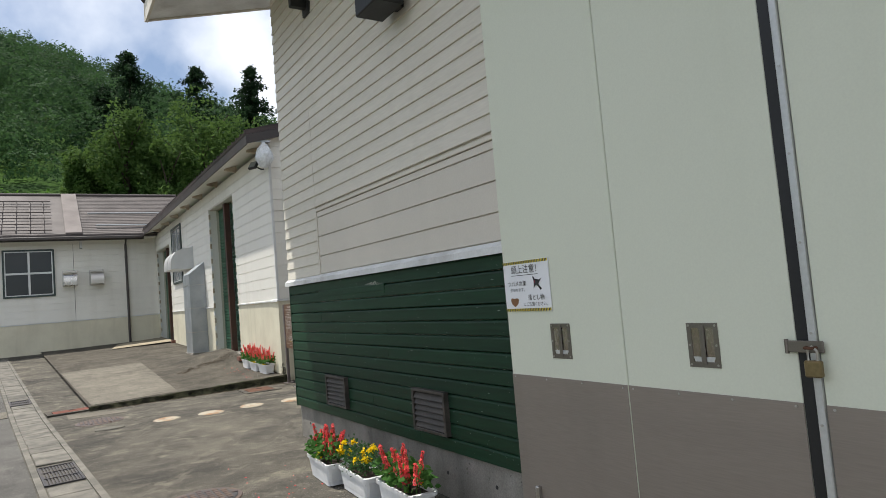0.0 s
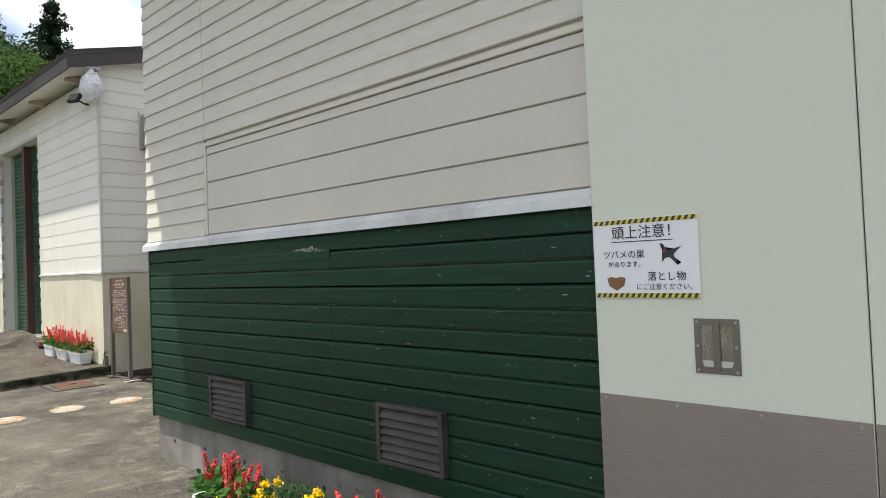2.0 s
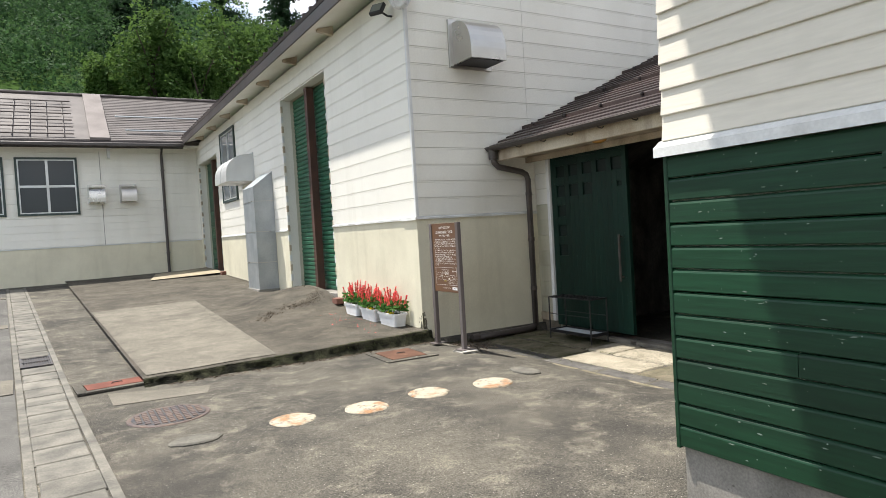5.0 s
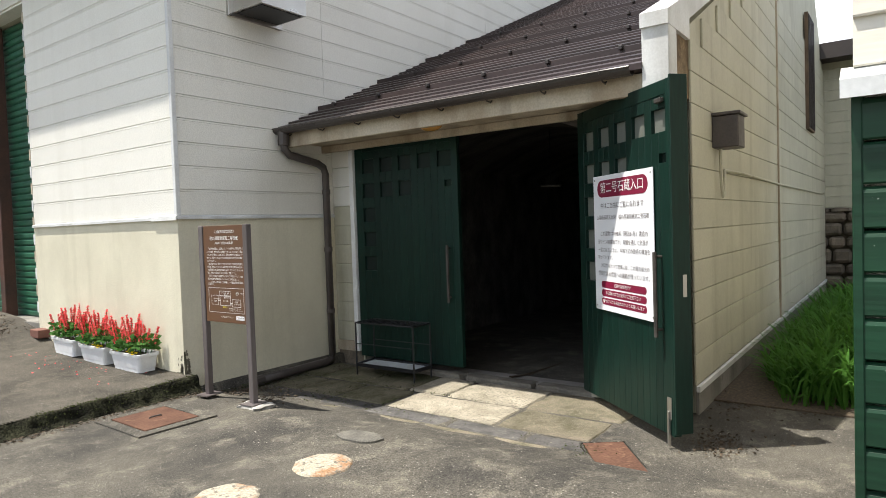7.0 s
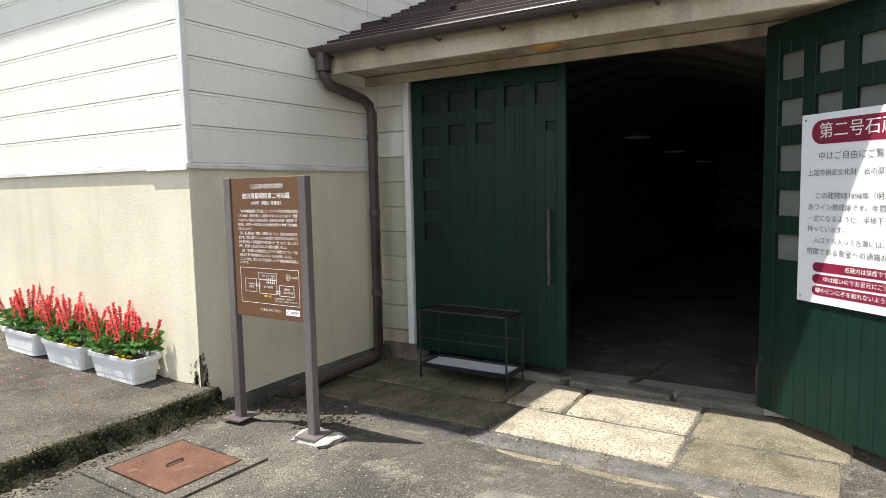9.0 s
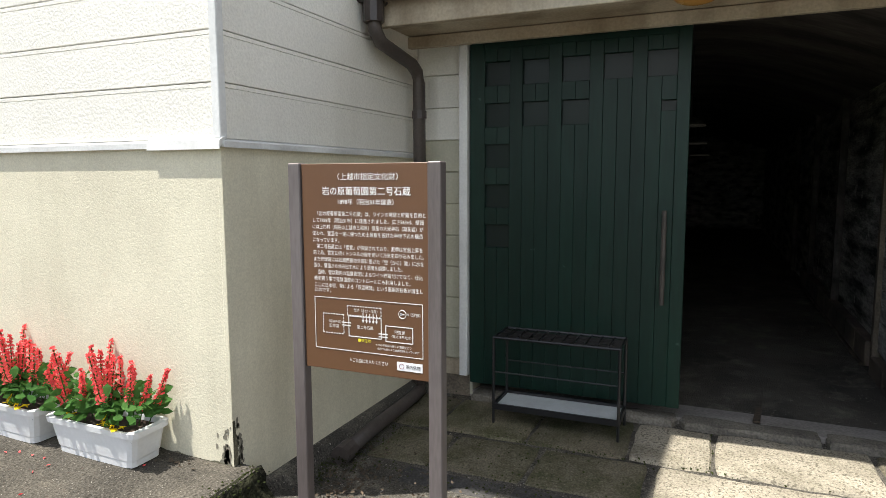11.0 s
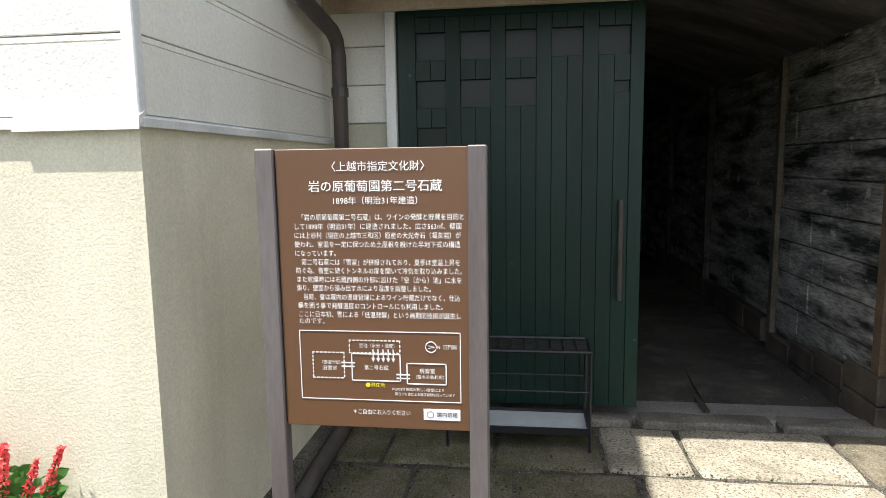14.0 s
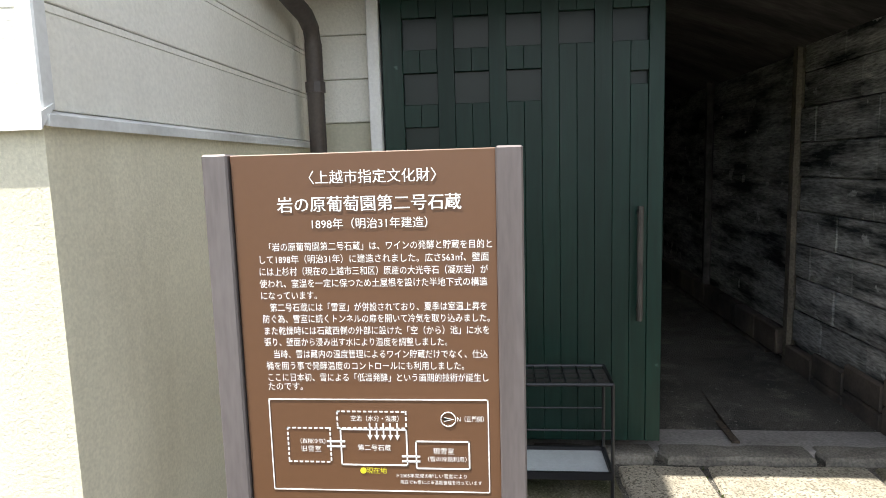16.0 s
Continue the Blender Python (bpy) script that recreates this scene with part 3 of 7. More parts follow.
for gy in (7.68, 14.9):
    g = thing("drain_grate", (lane_x(gy), gy, rise(gy)), "dark iron drain grate set among concrete channel slabs", "grate", "channel grates", rz=4.06)
    fm = pose(lane_x(gy), gy, rise(gy) + 0.004, 1.7 if gy > 12.5 else 0, 0, 4.06)
    bm = bmesh.new()
    for a in ((-0.17, -0.15, -0.48, 0.48), (0.15, 0.17, -0.48, 0.48), (-0.15, 0.15, -0.48, -0.46), (-0.15, 0.15, 0.46, 0.48), (-0.15, 0.15, -0.16, -0.145), (-0.15, 0.15, 0.145, 0.16)):
        box(bm, a[0], a[1], a[2], a[3], -0.02, 0.012, m=fm)
    part("grate_frame", bm, M_GRATE, g)
    # Shallow black sheet paints the shaded depth below the bars.
    part("pit", boxed(-0.15, 0.15, -0.46, 0.46, -0.02, -0.006, m=fm), M_RUBBER, g, "dark drain pit")
    for k in range(11):
        part("bar", boxed(-0.141 + k * 0.028 - 0.008, -0.141 + k * 0.028 + 0.008, -0.46, 0.46, -0.006, 0.006, m=fm), M_GRATE, g)


def floor_cap(x, y, r):
    t = thing("floor_cap", (x, y, 0), "round peeling white and rust-orange cap set in the yard", "floor cap", "floor caps")
    bm = bmesh.new()
    rings = []
    for s, z in ((1.0, -0.01), (0.975, 0.006), (0.88, 0.012), (0.6, 0.015), (0.3, 0.014)):
        rings.append([bm.verts.new((x + r * s * w * math.cos(q), y + r * s * w * math.sin(q), z + 0.003 * noise.noise((math.cos(q) * 3 + x, math.sin(q) * 3, s * 4))))
                      for q, w in ((k * math.pi / 20, 1 + 0.09 * noise.noise((math.cos(k * math.pi / 20) * 2.6 + x, math.sin(k * math.pi / 20) * 2, y))) for k in range(40))])
    for a, b in zip(rings, rings[1:]):
        for k in range(40):
            bm.faces.new((a[k], a[(k + 1) % 40], b[(k + 1) % 40], b[k])).smooth = True
    bm.faces.new(rings[-1])
    part("lid", bm, M_CAP, t)


for x, y in ((1.48, 10.18), (2.08, 10.10), (2.70, 10.16), (3.32, 10.06)):
    floor_cap(x, y, 0.185)


def manhole(x, y, r):
    t = thing("manhole_cover", (x, y, 0), "round rusty iron manhole cover with a ribbed grid", "manhole cover", "manhole covers")
    part("rim", disc(bmesh.new(), x, y, -0.01, 0.010, r, 36), M_MANHOLE, t)
    part("plate", disc(bmesh.new(), x, y, 0.0, 0.013, r - 0.035, 36), M_GRATE, t)
    for i in range(-4, 5):
        for j in range(-4, 5):
            if (i * i + j * j) * 0.0036 < (r - 0.055) ** 2 and abs(i) + abs(j) > 0:
                board("stud", t, M_MANHOLE, (0.044, 0.044, 0.01), (x + i * 0.06, y + j * 0.06, 0.016), 0.004)
    part("key_plate", disc(bmesh.new(), x, y, 0.0, 0.02, 0.035, 14), M_MANHOLE, t)


manhole(0.68, 11.05, 0.33)
manhole(1.05, 5.55, 0.30)


def flush_stone(x, y, a, b, seed):
    bm = bmesh.new()
    r = random.Random(seed)
    ring = []
    for k in range(18):
        t = 2 * math.pi * k / 18
        s = 1 + r.uniform(-0.12, 0.12)
        ring.append((x + a * s * math.cos(t), y + b * s * math.sin(t)))
    lo = [bm.verts.new((p[0], p[1], -0.02)) for p in ring]
    up = [bm.verts.new((p[0], p[1], 0.010)) for p in ring]
    tp = [bm.verts.new((x + (p[0] - x) * 0.9, y + (p[1] - y) * 0.9, 0.02)) for p in ring]
    for i, j in ((lo, up), (up, tp)):
        for k in range(18):
            bm.faces.new((i[k], i[(k + 1) % 18], j[(k + 1) % 18], j[k]))
    bm.faces.new(tp)
    tagged(link("flush_stone", mesh_of("flush_stone", bm), M_FIELDSTONE), "smooth grey stone set flush in the yard", "stone", "flush stones")


flush_stone(0.74, 10.16, 0.18, 0.11, 2)
flush_stone(3.82, 10.22, 0.095, 0.185, 4)


def plate(name, x, y, a, b, rz, material, label, handle=True, z=0.0):
    t = thing(name, (x, y, z), label, "access cover", rz=rz)
    m = pose(x, y, z, 0, 0, rz)
    part("sheet", boxed(-a, a, -b, b, 0.002, 0.015, bevel=0.003, m=m), material, t)
    bm = bmesh.new()
    w = 0.10 if handle else 0.02
    box(bm, -a - w, a + w, -b - w, -b - 0.012, -0.01, 0.012, m=m)
    box(bm, -a - w, a + w, b + 0.012, b + w, -0.01, 0.012, m=m)
    box(bm, -a - w, -a - 0.012, -b - 0.012, b + 0.012, -0.01, 0.012, m=m)
    box(bm, a + 0.012, a + w, -b - 0.012, b + 0.012, -0.01, 0.012, m=m)
    part("surround", bm, M_GROUND, t, "worn concrete surround")
    if handle:
        part("handle", tube(bmesh.new(), [m @ Vector(p) for p in ((-0.05, 0, 0.012), (-0.045, 0, 0.028), (0.045, 0, 0.028), (0.05, 0, 0.012))], 0.006, 6), M_GRATE, t)


plate("access_plate", 3.32, 11.94, 0.215, 0.26, -2, M_RUST, "rusty chequered steel cover plate with a bent handle")
plate("access_plate", 0.39, 12.74, 0.29, 0.15, 5, M_REDPLATE, "red-brown painted steel cover plate beside the channel", z=0.02)
plate("access_plate", 4.58, 8.69, 0.285, 0.14, 36, M_RUST, "rusty steel cover plate before the open door", handle=False, z=-0.105)


# ---- green-boarded storehouse beside the path ----
bm = bmesh.new()
box(bm, 2.455, 2.65, -9, 7.22, 0.36, 5.3)
box(bm, 2.65, 9.5, 7.1, 7.22, 0.36, 5.3)
wall_near = setting("wall_1", bm, M_FLATPANEL, "storehouse wall with cream siding above green boards", "wall")
bm = bmesh.new()
box(bm, 2.475, 2.7, 3.0, 7.23, -0.2, 0.37)
box(bm, 2.7, 9.5, 7.05, 7.23, -0.2, 0.37)
plinth = part("plinth", bm, M_CONCRETE, wall_near, "grey stained concrete plinth")
# Form-tie holes as flat discs, their inner shade painted black.
for yy in (3.5, 4.1, 5.0, 5.9, 6.45, 6.95):
    bm = tube(bmesh.new(), [(2.4725, yy, 0.20 - 0.03 * (yy % 0.7)), (2.478, yy, 0.20 - 0.03 * (yy % 0.7))], 0.014, 10)
    part("tie_hole", bm, M_RUBBER, plinth)

G0, G1, NG = 0.360, 1.716, 13
gh = (G1 - G0) / NG


def drop_board(name, y0, y1, z0, h, x, material, parent, lip=0.005):
    key = (name, round(y1 - y0, 3), round(h, 3), material.name)
    if key not in _shared:
        d = y1 - y0
        pr = [(0.014, 0, 0), (-0.005, 0, 0), (-0.009, 0, 0.004), (-0.009, 0, h - lip - 0.016), (-0.006, 0, h - lip - 0.008), (0.003, 0, h - lip - 0.001), (0.010, 0, h - lip), (0.010, 0, h - 0.0005), (0.014, 0, h - 0.0005)]
        _shared[key] = mesh_of(name, prism(bmesh.new(), pr, (0, d, 0)))
        _shared[key].materials.append(material)
    return link(name, _shared[key], None, parent, m=pose(x, y0, z0))


cuts = {11: [4.825], 8: [4.83], 7: [4.83], 6: [4.84], 4: [6.645], 2: [5.2], 9: [6.3], 0: [4.4]}
for k in range(NG):
    stops = [3.02] + cuts.get(k, []) + [7.225]
    for a, b in zip(stops, stops[1:]):
        drop_board("green_board", a + 0.0015, b - 0.0015, G0 + k * gh, gh, 2.445, M_GREENBOARD, wall_near)
rng = np.random.default_rng(19)
peel = [(2.4335, 5.02 + rng.normal(0, 0.055), 1.617 + rng.normal(0, 0.009)) for _ in range(46)]
bm = bmesh.new()
for p in peel:
    a_, b_ = rng.uniform(0.006, 0.022), rng.uniform(0.002, 0.006)
    bm.faces.new([bm.verts.new((p[0], p[1] + a_ * math.cos(t) * rng.uniform(0.6, 1.2), p[2] + b_ * math.sin(t) * rng.uniform(0.6, 1.2))) for t in np.linspace(0, 5.4, 6)])
drop_board("patch_board", 4.82, 6.32, G0 + 11.45 * gh, gh * 0.7, 2.441, M_GREENBOARD, wall_near)
part("peeled_paint", bm, surf("bare_wood_flecks", (0.42, 0.43, 0.38), (0.3, 0.3, 0.26), 0.8), wall_near, "bare flecks where green paint peeled")
bm = bmesh.new()
for _ in range(210):
    y, k = rng.uniform(3.1, 7.1), int(rng.integers(0, NG))
    z = G0 + k * gh + (rng.uniform(0.012, gh - 0.025) if rng.random() < 0.55 else gh - 0.022 - rng.uniform(0, 0.004))
    a_, b_, sk = 0.003 + 0.016 * rng.uniform(0, 1) ** 2, rng.uniform(0.0008, 0.0032), rng.normal(0, 0.0012)
    bm.faces.new([bm.verts.new((2.4352, y + p * a_, z + q * b_ + p * sk)) for p, q in ((-1, 0), (-0.3, -1), (0.5, -0.7), (1, 0), (0.2, 1), (-0.6, 0.6))])
part("scratches", bm, surf("worn_paint_scratch", (0.26, 0.30, 0.26), (0.14, 0.19, 0.155), 0.7), wall_near, "pale scratches worn through the green paint")
part("corner_strip", boxed(2.432, 2.47, 7.223, 7.245, 0.35, 1.715, bevel=0.003), M_GREENBOARD, wall_near)
bm = prism(bmesh.new(), [(2.395, 3.02, 1.708), (2.395, 3.02, 1.752), (2.44, 3.02, 1.785), (2.46, 3.02, 1.785), (2.46, 3.02, 1.72), (2.402, 3.02, 1.708)], (0, 4.245, 0))
part("flashing", bm, M_WHITETRIM, wall_near, "white sheet-metal drip flashing")

LH = 0.1165


def lap_board(y0, y1, z0):
    key = ("lap", round(y1 - y0, 3))
    if key not in _shared:
        _shared[key] = mesh_of("siding_board", prism(bmesh.new(), [(0.012, 0, 0), (-0.016, 0, 0), (-0.018, 0, 0.004), (-0.004, 0, LH + 0.008), (0.012, 0, LH + 0.008)], (0, y1 - y0, 0)))
        _shared[key].materials.append(M_LAP)
    link("siding_board", _shared[key], None, wall_near, m=pose(2.445, y0, z0))


for k in range(30):
    z = 1.782 + k * LH
    if z < 2.42:
        lap_board(6.26, 7.24, z)
    else:
        lap_board(3.0, 6.238, z)
        lap_board(6.244, 7.24, z)
for a, b in ((1.79, 1.965), (1.97, 2.165), (2.17, 2.365), (2.37, 2.425)):
    board("flat_panel", wall_near, M_FLATPANEL, (0.02, 3.2, b - a - 0.004), (2.447, 4.62, (a + b) / 2), 0.003)
part("panel_trim", boxed(2.428, 2.46, 6.222, 6.255, 1.788, 2.46, bevel=0.003), M_LAP, wall_near)
part("panel_trim", boxed(2.424, 2.46, 3.0, 6.222, 2.428, 2.46, bevel=0.003), M_LAP, wall_near)


def wall_vent(y0, y1, z0, z1):
    t = thing("louvre_vent", (2.42, (y0 + y1) / 2, z0), "dark bronze louvre vent in the green board wall", "vent", "louvre vents")
    x0, x1, f = 2.395, 2.44, 0.028
    bm = bmesh.new()
    box(bm, x0, x1, y0, y0 + f, z0, z1, bevel=0.003)
    box(bm, x0, x1, y1 - f, y1, z0, z1, bevel=0.003)
    box(bm, x0, x1, y0 + f, y1 - f, z0, z0 + f * 0.8, bevel=0.003)
    box(bm, x0, x1, y0 + f, y1 - f, z1 - f * 0.8, z1, bevel=0.003)
    part("vent_frame", bm, M_VENT, t)
    part("backing", boxed(2.428, 2.434, y0 + f, y1 - f, z0 + 0.02, z1 - 0.02), M_RUBBER, t)
    n = 6
    for k in range(n):
        z = z0 + 0.03 + (z1 - z0 - 0.06) * k / n
        part("slat", prism(bmesh.new(), [(2.398, y0 + f, z), (2.402, y0 + f, z - 0.003), (2.427, y0 + f, z + 0.036), (2.423, y0 + f, z + 0.039)], (0, y1 - y0 - 2 * f, 0)), M_VENT, t)


wall_vent(5.73, 6.22, 0.475, 0.77)
wall_vent(3.95, 4.43, 0.47, 0.785)
# pale sliding doors
DX = 2.362


def door_leaf(name, y0, y1, handle_y=None):
    t = thing(name, (DX, (y0 + y1) / 2, 0), "tall pale grey-green insulated sliding door with a steel kick plate", "door", "sliding doors")
    part("panel", boxed(DX, DX + 0.07, y0, y1, 0.03, 4.6, bevel=0.004), M_DOORPANEL, t)
    kp = part("kick_plate", boxed(DX - 0.003, DX, y0 + 0.002, y1 - 0.002, 0.04, 0.982, bevel=0.001), M_KICK, t, "brown brushed-steel kick plate")
    n = max(2, int((y1 - y0) / 0.24))
    for k in range(n + 1):
        yy = y0 + 0.03 + (y1 - y0 - 0.06) * k / n
        part("screw", tube(bmesh.new(), [(DX - 0.006, yy, 0.968), (DX - 0.002, yy, 0.968)], 0.005, 8), M_STEEL, kp)
    if handle_y:
        a, b, c, d = handle_y - 0.075, handle_y + 0.075, 1.09, 1.278
        h = part("flush_handle", bmesh_ring(DX - 0.004, DX + 0.001, a, b, c, d, 0.022), M_HANDLE, t, "recessed stainless flush pull handle")
        # Flat cup plate; the recess shade sits in its steel tone.
        part("cup", boxed(DX - 0.0018, DX - 0.0005, a + 0.02, b - 0.02, c + 0.02, d - 0.02), surf("shaded_steel_cup", (0.30, 0.26, 0.21), (0.40, 0.37, 0.33), 0.25, metal=0.9, scale=6, stretch=(1, 3, 1), bump=0), h)
        # Pale strip paints the light on the recess floor.
        part("cup_floor", prism(bmesh.new(), [(DX - 0.002, a + 0.03, c + 0.024), (DX - 0.002, b - 0.03, c + 0.024), (DX - 0.002, b - 0.022, c + 0.045), (DX - 0.002, a + 0.022, c + 0.045)], (-0.001, 0, 0)), M_ALU, h)
        part("grip", boxed(DX - 0.009, DX - 0.004, handle_y - 0.012, handle_y + 0.012, c + 0.012, d - 0.008, bevel=0.002), M_HANDLE, h)
        for yy in (a + 0.011, b - 0.011):
            for zz in (c + 0.011, (c + d) / 2, d - 0.011):
                part("screw", tube(bmesh.new(), [(DX - 0.0065, yy, zz), (DX - 0.004, yy, zz)], 0.005, 8), M_STEEL, h)
    return t


def bmesh_ring(x0, x1, y0, y1, z0, z1, w):
    bm = bmesh.new()
    box(bm, x0, x1, y0, y0 + w, z0, z1)
    box(bm, x0, x1, y1 - w, y1, z0, z1)
    box(bm, x0, x1, y0 + w, y1 - w, z0, z0 + w)
    box(bm, x0, x1, y0 + w, y1 - w, z1 - w, z1)
    return bm


door_a = door_leaf("sliding_door", 2.187, 3.078, 2.625)
door_b = door_leaf("sliding_door", 1.345, 2.183, 1.745)
door_c = door_leaf("sliding_door", -1.6, 1.267)
part("rubber_seal", boxed(DX - 0.004, DX + 0.05, 1.299, 1.343, 0.03, 4.6), M_RUBBER, door_b, "black rubber edge seal")
st = part("edge_strip", boxed(DX - 0.012, DX + 0.05, 1.269, 1.297, 0.03, 4.6, bevel=0.003), M_ALU, door_c, "aluminium edge strip")
for k in range(12):
    part("screw", tube(bmesh.new(), [(DX - 0.015, 1.283, 0.25 + k * 0.33), (DX - 0.011, 1.283, 0.25 + k * 0.33)], 0.005, 8), M_STEEL, st)
part("bolt", boxed(DX - 0.03, DX - 0.003, 2.90, 2.93, 0.08, 0.36, bevel=0.005), M_STEEL, door_a, "steel floor bolt")
hasp = thing("padlock", (DX, 1.30, 1.13), "tarnished brass padlock on a grey steel hasp", "padlock")
part("hasp", boxed(DX - 0.022, DX - 0.013, 1.240, 1.375, 1.170, 1.213, bevel=0.003), M_HANDLE, hasp)
part("hinge_pin", tube(bmesh.new(), [(DX - 0.018, 1.375, 1.165), (DX - 0.018, 1.375, 1.218)], 0.008, 8), M_HANDLE, hasp)
part("staple", tube(bmesh.new(), [(DX - 0.02, 1.30, 1.19), (DX - 0.045, 1.295, 1.19), (DX - 0.045, 1.27, 1.19), (DX - 0.02, 1.265, 1.19)], 0.006, 6), M_RUST, hasp)
part("shackle", tube(bmesh.new(), [(DX - 0.035, 1.292, 1.14), (DX - 0.035, 1.292, 1.18), (DX - 0.035, 1.275, 1.195), (DX - 0.035, 1.258, 1.18), (DX - 0.035, 1.258, 1.14)], 0.005, 8), M_STEEL, hasp)
part("lock_body", boxed(DX - 0.048, DX - 0.022, 1.245, 1.305, 1.085, 1.145, bevel=0.005), M_BRASS, hasp)

# warning plate about nests overhead
sg = thing("warning_sign", (DX, 2.865, 1.35), "white warning sign with yellow and black striped edges on the door", "sign")
SY0, SY1, SZ0, SZ1 = 3.068, 2.668, 1.348, 1.642
part("plate", boxed(DX - 0.008, DX - 0.002, SY1, SY0, SZ0, SZ1, bevel=0.001), M_BOARDWHITE, sg)
for zz in (SZ0 + 0.002, SZ1 - 0.018):
    part("stripe_band", boxed(DX - 0.0095, DX - 0.0082, SY1 + 0.002, SY0 - 0.002, zz, zz + 0.016), M_YELLOW, sg, "yellow hazard band")
    for k in range(17):
        yy = SY0 - 0.004 - k * 0.0232
        part("stripe", prism(bmesh.new(), [(DX - 0.0098, yy, zz), (DX - 0.0098, yy - 0.011, zz), (DX - 0.0098, yy - 0.019, zz + 0.016), (DX - 0.0098, yy - 0.008, zz + 0.016)], (-0.0006, 0, 0)), M_INKBLACK, sg)
R_X = (0, -1, 0)
SX = DX - 0.0085
lettering("頭上注意！", (SX, SY0 - 0.075, 1.588), R_X, 0.05, M_INKBLACK, sg, 0.225)
part("underline", boxed(SX - 0.001, SX, SY0 - 0.31, SY0 - 0.075, 1.556, 1.559), M_INKBLACK, sg)
lettering("ツバメの巣", (SX, SY0 - 0.035, 1.508), R_X, 0.035, M_INKBLACK, sg, 0.165)
lettering("があります。", (SX, SY0 - 0.055, 1.472), R_X, 0.026, M_INKBLACK, sg, 0.13)
lettering("落とし物", (SX, SY0 - 0.21, 1.425), R_X, 0.035, M_INKBLACK, sg, 0.14)
lettering("にご注意ください。", (SX, SY0 - 0.165, 1.388), R_X, 0.026, M_INKBLACK, sg, 0.205)


def flat_shape(name, pts, at, scale, material, parent):
    bm = bmesh.new()
    bm.faces.new([bm.verts.new((at[0], at[1] - p[0] * scale, at[2] + p[1] * scale)) for p in pts])
    bmesh.ops.triangulate(bm, faces=bm.faces)
    part(name, bm, material, parent)


flat_shape("bird_print", [(0, 10.2), (1.3, 10.0), (2.4, 8.4), (3.8, 7.0), (6.2, 7.6), (9.6, 8.6), (7.4, 6.6), (5.9, 5.0), (6.4, 3.8), (9.2, 1.6), (7.0, 2.4), (7.6, 0.4), (5.2, 3.0), (4.0, 4.0), (2.2, 3.6), (0.6, 1.8), (1.2, 4.6), (1.6, 6.2), (0.5, 8.2)], (SX - 0.0012, SY0 - 0.262, 1.462), 0.0082, M_INKBLACK, sg)
flat_shape("bird_throat_print", [(1.2, 6.6), (2.4, 6.4), (2.6, 5.2), (1.4, 5.0)], (SX - 0.0018, SY0 - 0.262, 1.466), 0.0085, M_PILL, sg)
flat_shape("nest_print", [(0, 6), (2, 7), (5, 6.4), (8, 7), (10, 6), (9, 2.5), (5, 0), (1, 2.5)], (SX - 0.0012, SY0 - 0.05, 1.375), 0.0075, M_NEST, sg)

# roof over the storehouse
ROOF_S = 0.27


def near_z(x):
    return 4.98 + ROOF_S * (x - 1.16)


roof1 = setting("roof_1", prism(bmesh.new(), [(1.16, -9, near_z(1.16) + 0.20), (6, -9, near_z(6) + 0.20), (6, -9, near_z(6) + 0.26), (1.12, -9, near_z(1.12) + 0.26)], (0, 16.97, 0)), M_ROOF, "brown metal roof of the storehouse with a deep pale eave", "roof")
part("soffit", prism(bmesh.new(), [(1.19, -9, near_z(1.19)), (6, -9, near_z(6)), (6, -9, near_z(6) + 0.196), (1.19, -9, near_z(1.19) + 0.196)], (0, 16.93, 0)), M_WHITETRIM, roof1, "white eave soffit")
part("rake_board", prism(bmesh.new(), [(1.15, 7.935, near_z(1.15) - 0.02), (6, 7.935, near_z(6) - 0.02), (6, 7.935, near_z(6) + 0.197), (1.15, 7.935, near_z(1.15) + 0.197)], (0, 0.03, 0)), M_LAP, roof1, "cream rake board")
part("eave_board", boxed(1.155, 1.185, -9, 7.96, near_z(1.15) - 0.02, near_z(1.15) + 0.19), M_LAP, roof1)
bm = bmesh.new()
box(bm, 2.13, 2.37, 4.0, 4.35, 3.66, 3.86, bevel=0.01)
fl = thing("wall_floodlight", (2.43, 4.15, 3.7), "black boxy floodlight under the storehouse eave", "floodlight")
part("housing", bm, M_RUBBER, fl)
part("bracket", boxed(2.37, 2.44, 4.12, 4.22, 3.70, 3.80), M_RUBBER, fl)
fl = thing("wall_bracket", (2.43, 6.1, 4.5), "dark steel bracket under the storehouse eave", "bracket")
part("arm", boxed(2.25, 2.44, 6.05, 6.12, 4.52, 4.62, bevel=0.006), M_RUBBER, fl)
part("foot_plate", boxed(2.412, 2.44, 6.0, 6.17, 4.46, 4.70, bevel=0.004), M_RUBBER, fl)

# ---- white building with shutter doors ----
LX, LY, EY = 4.0, 12.6, 28.0
FZ = 1.597
SH = 0.2205
S0 = 1.648
OPEN = [(15.62, 18.22, 4.27), (24.75, 27.65, 4.05)]


def left_z(x):
    return 4.72 + 0.27 * (x - 4.0)



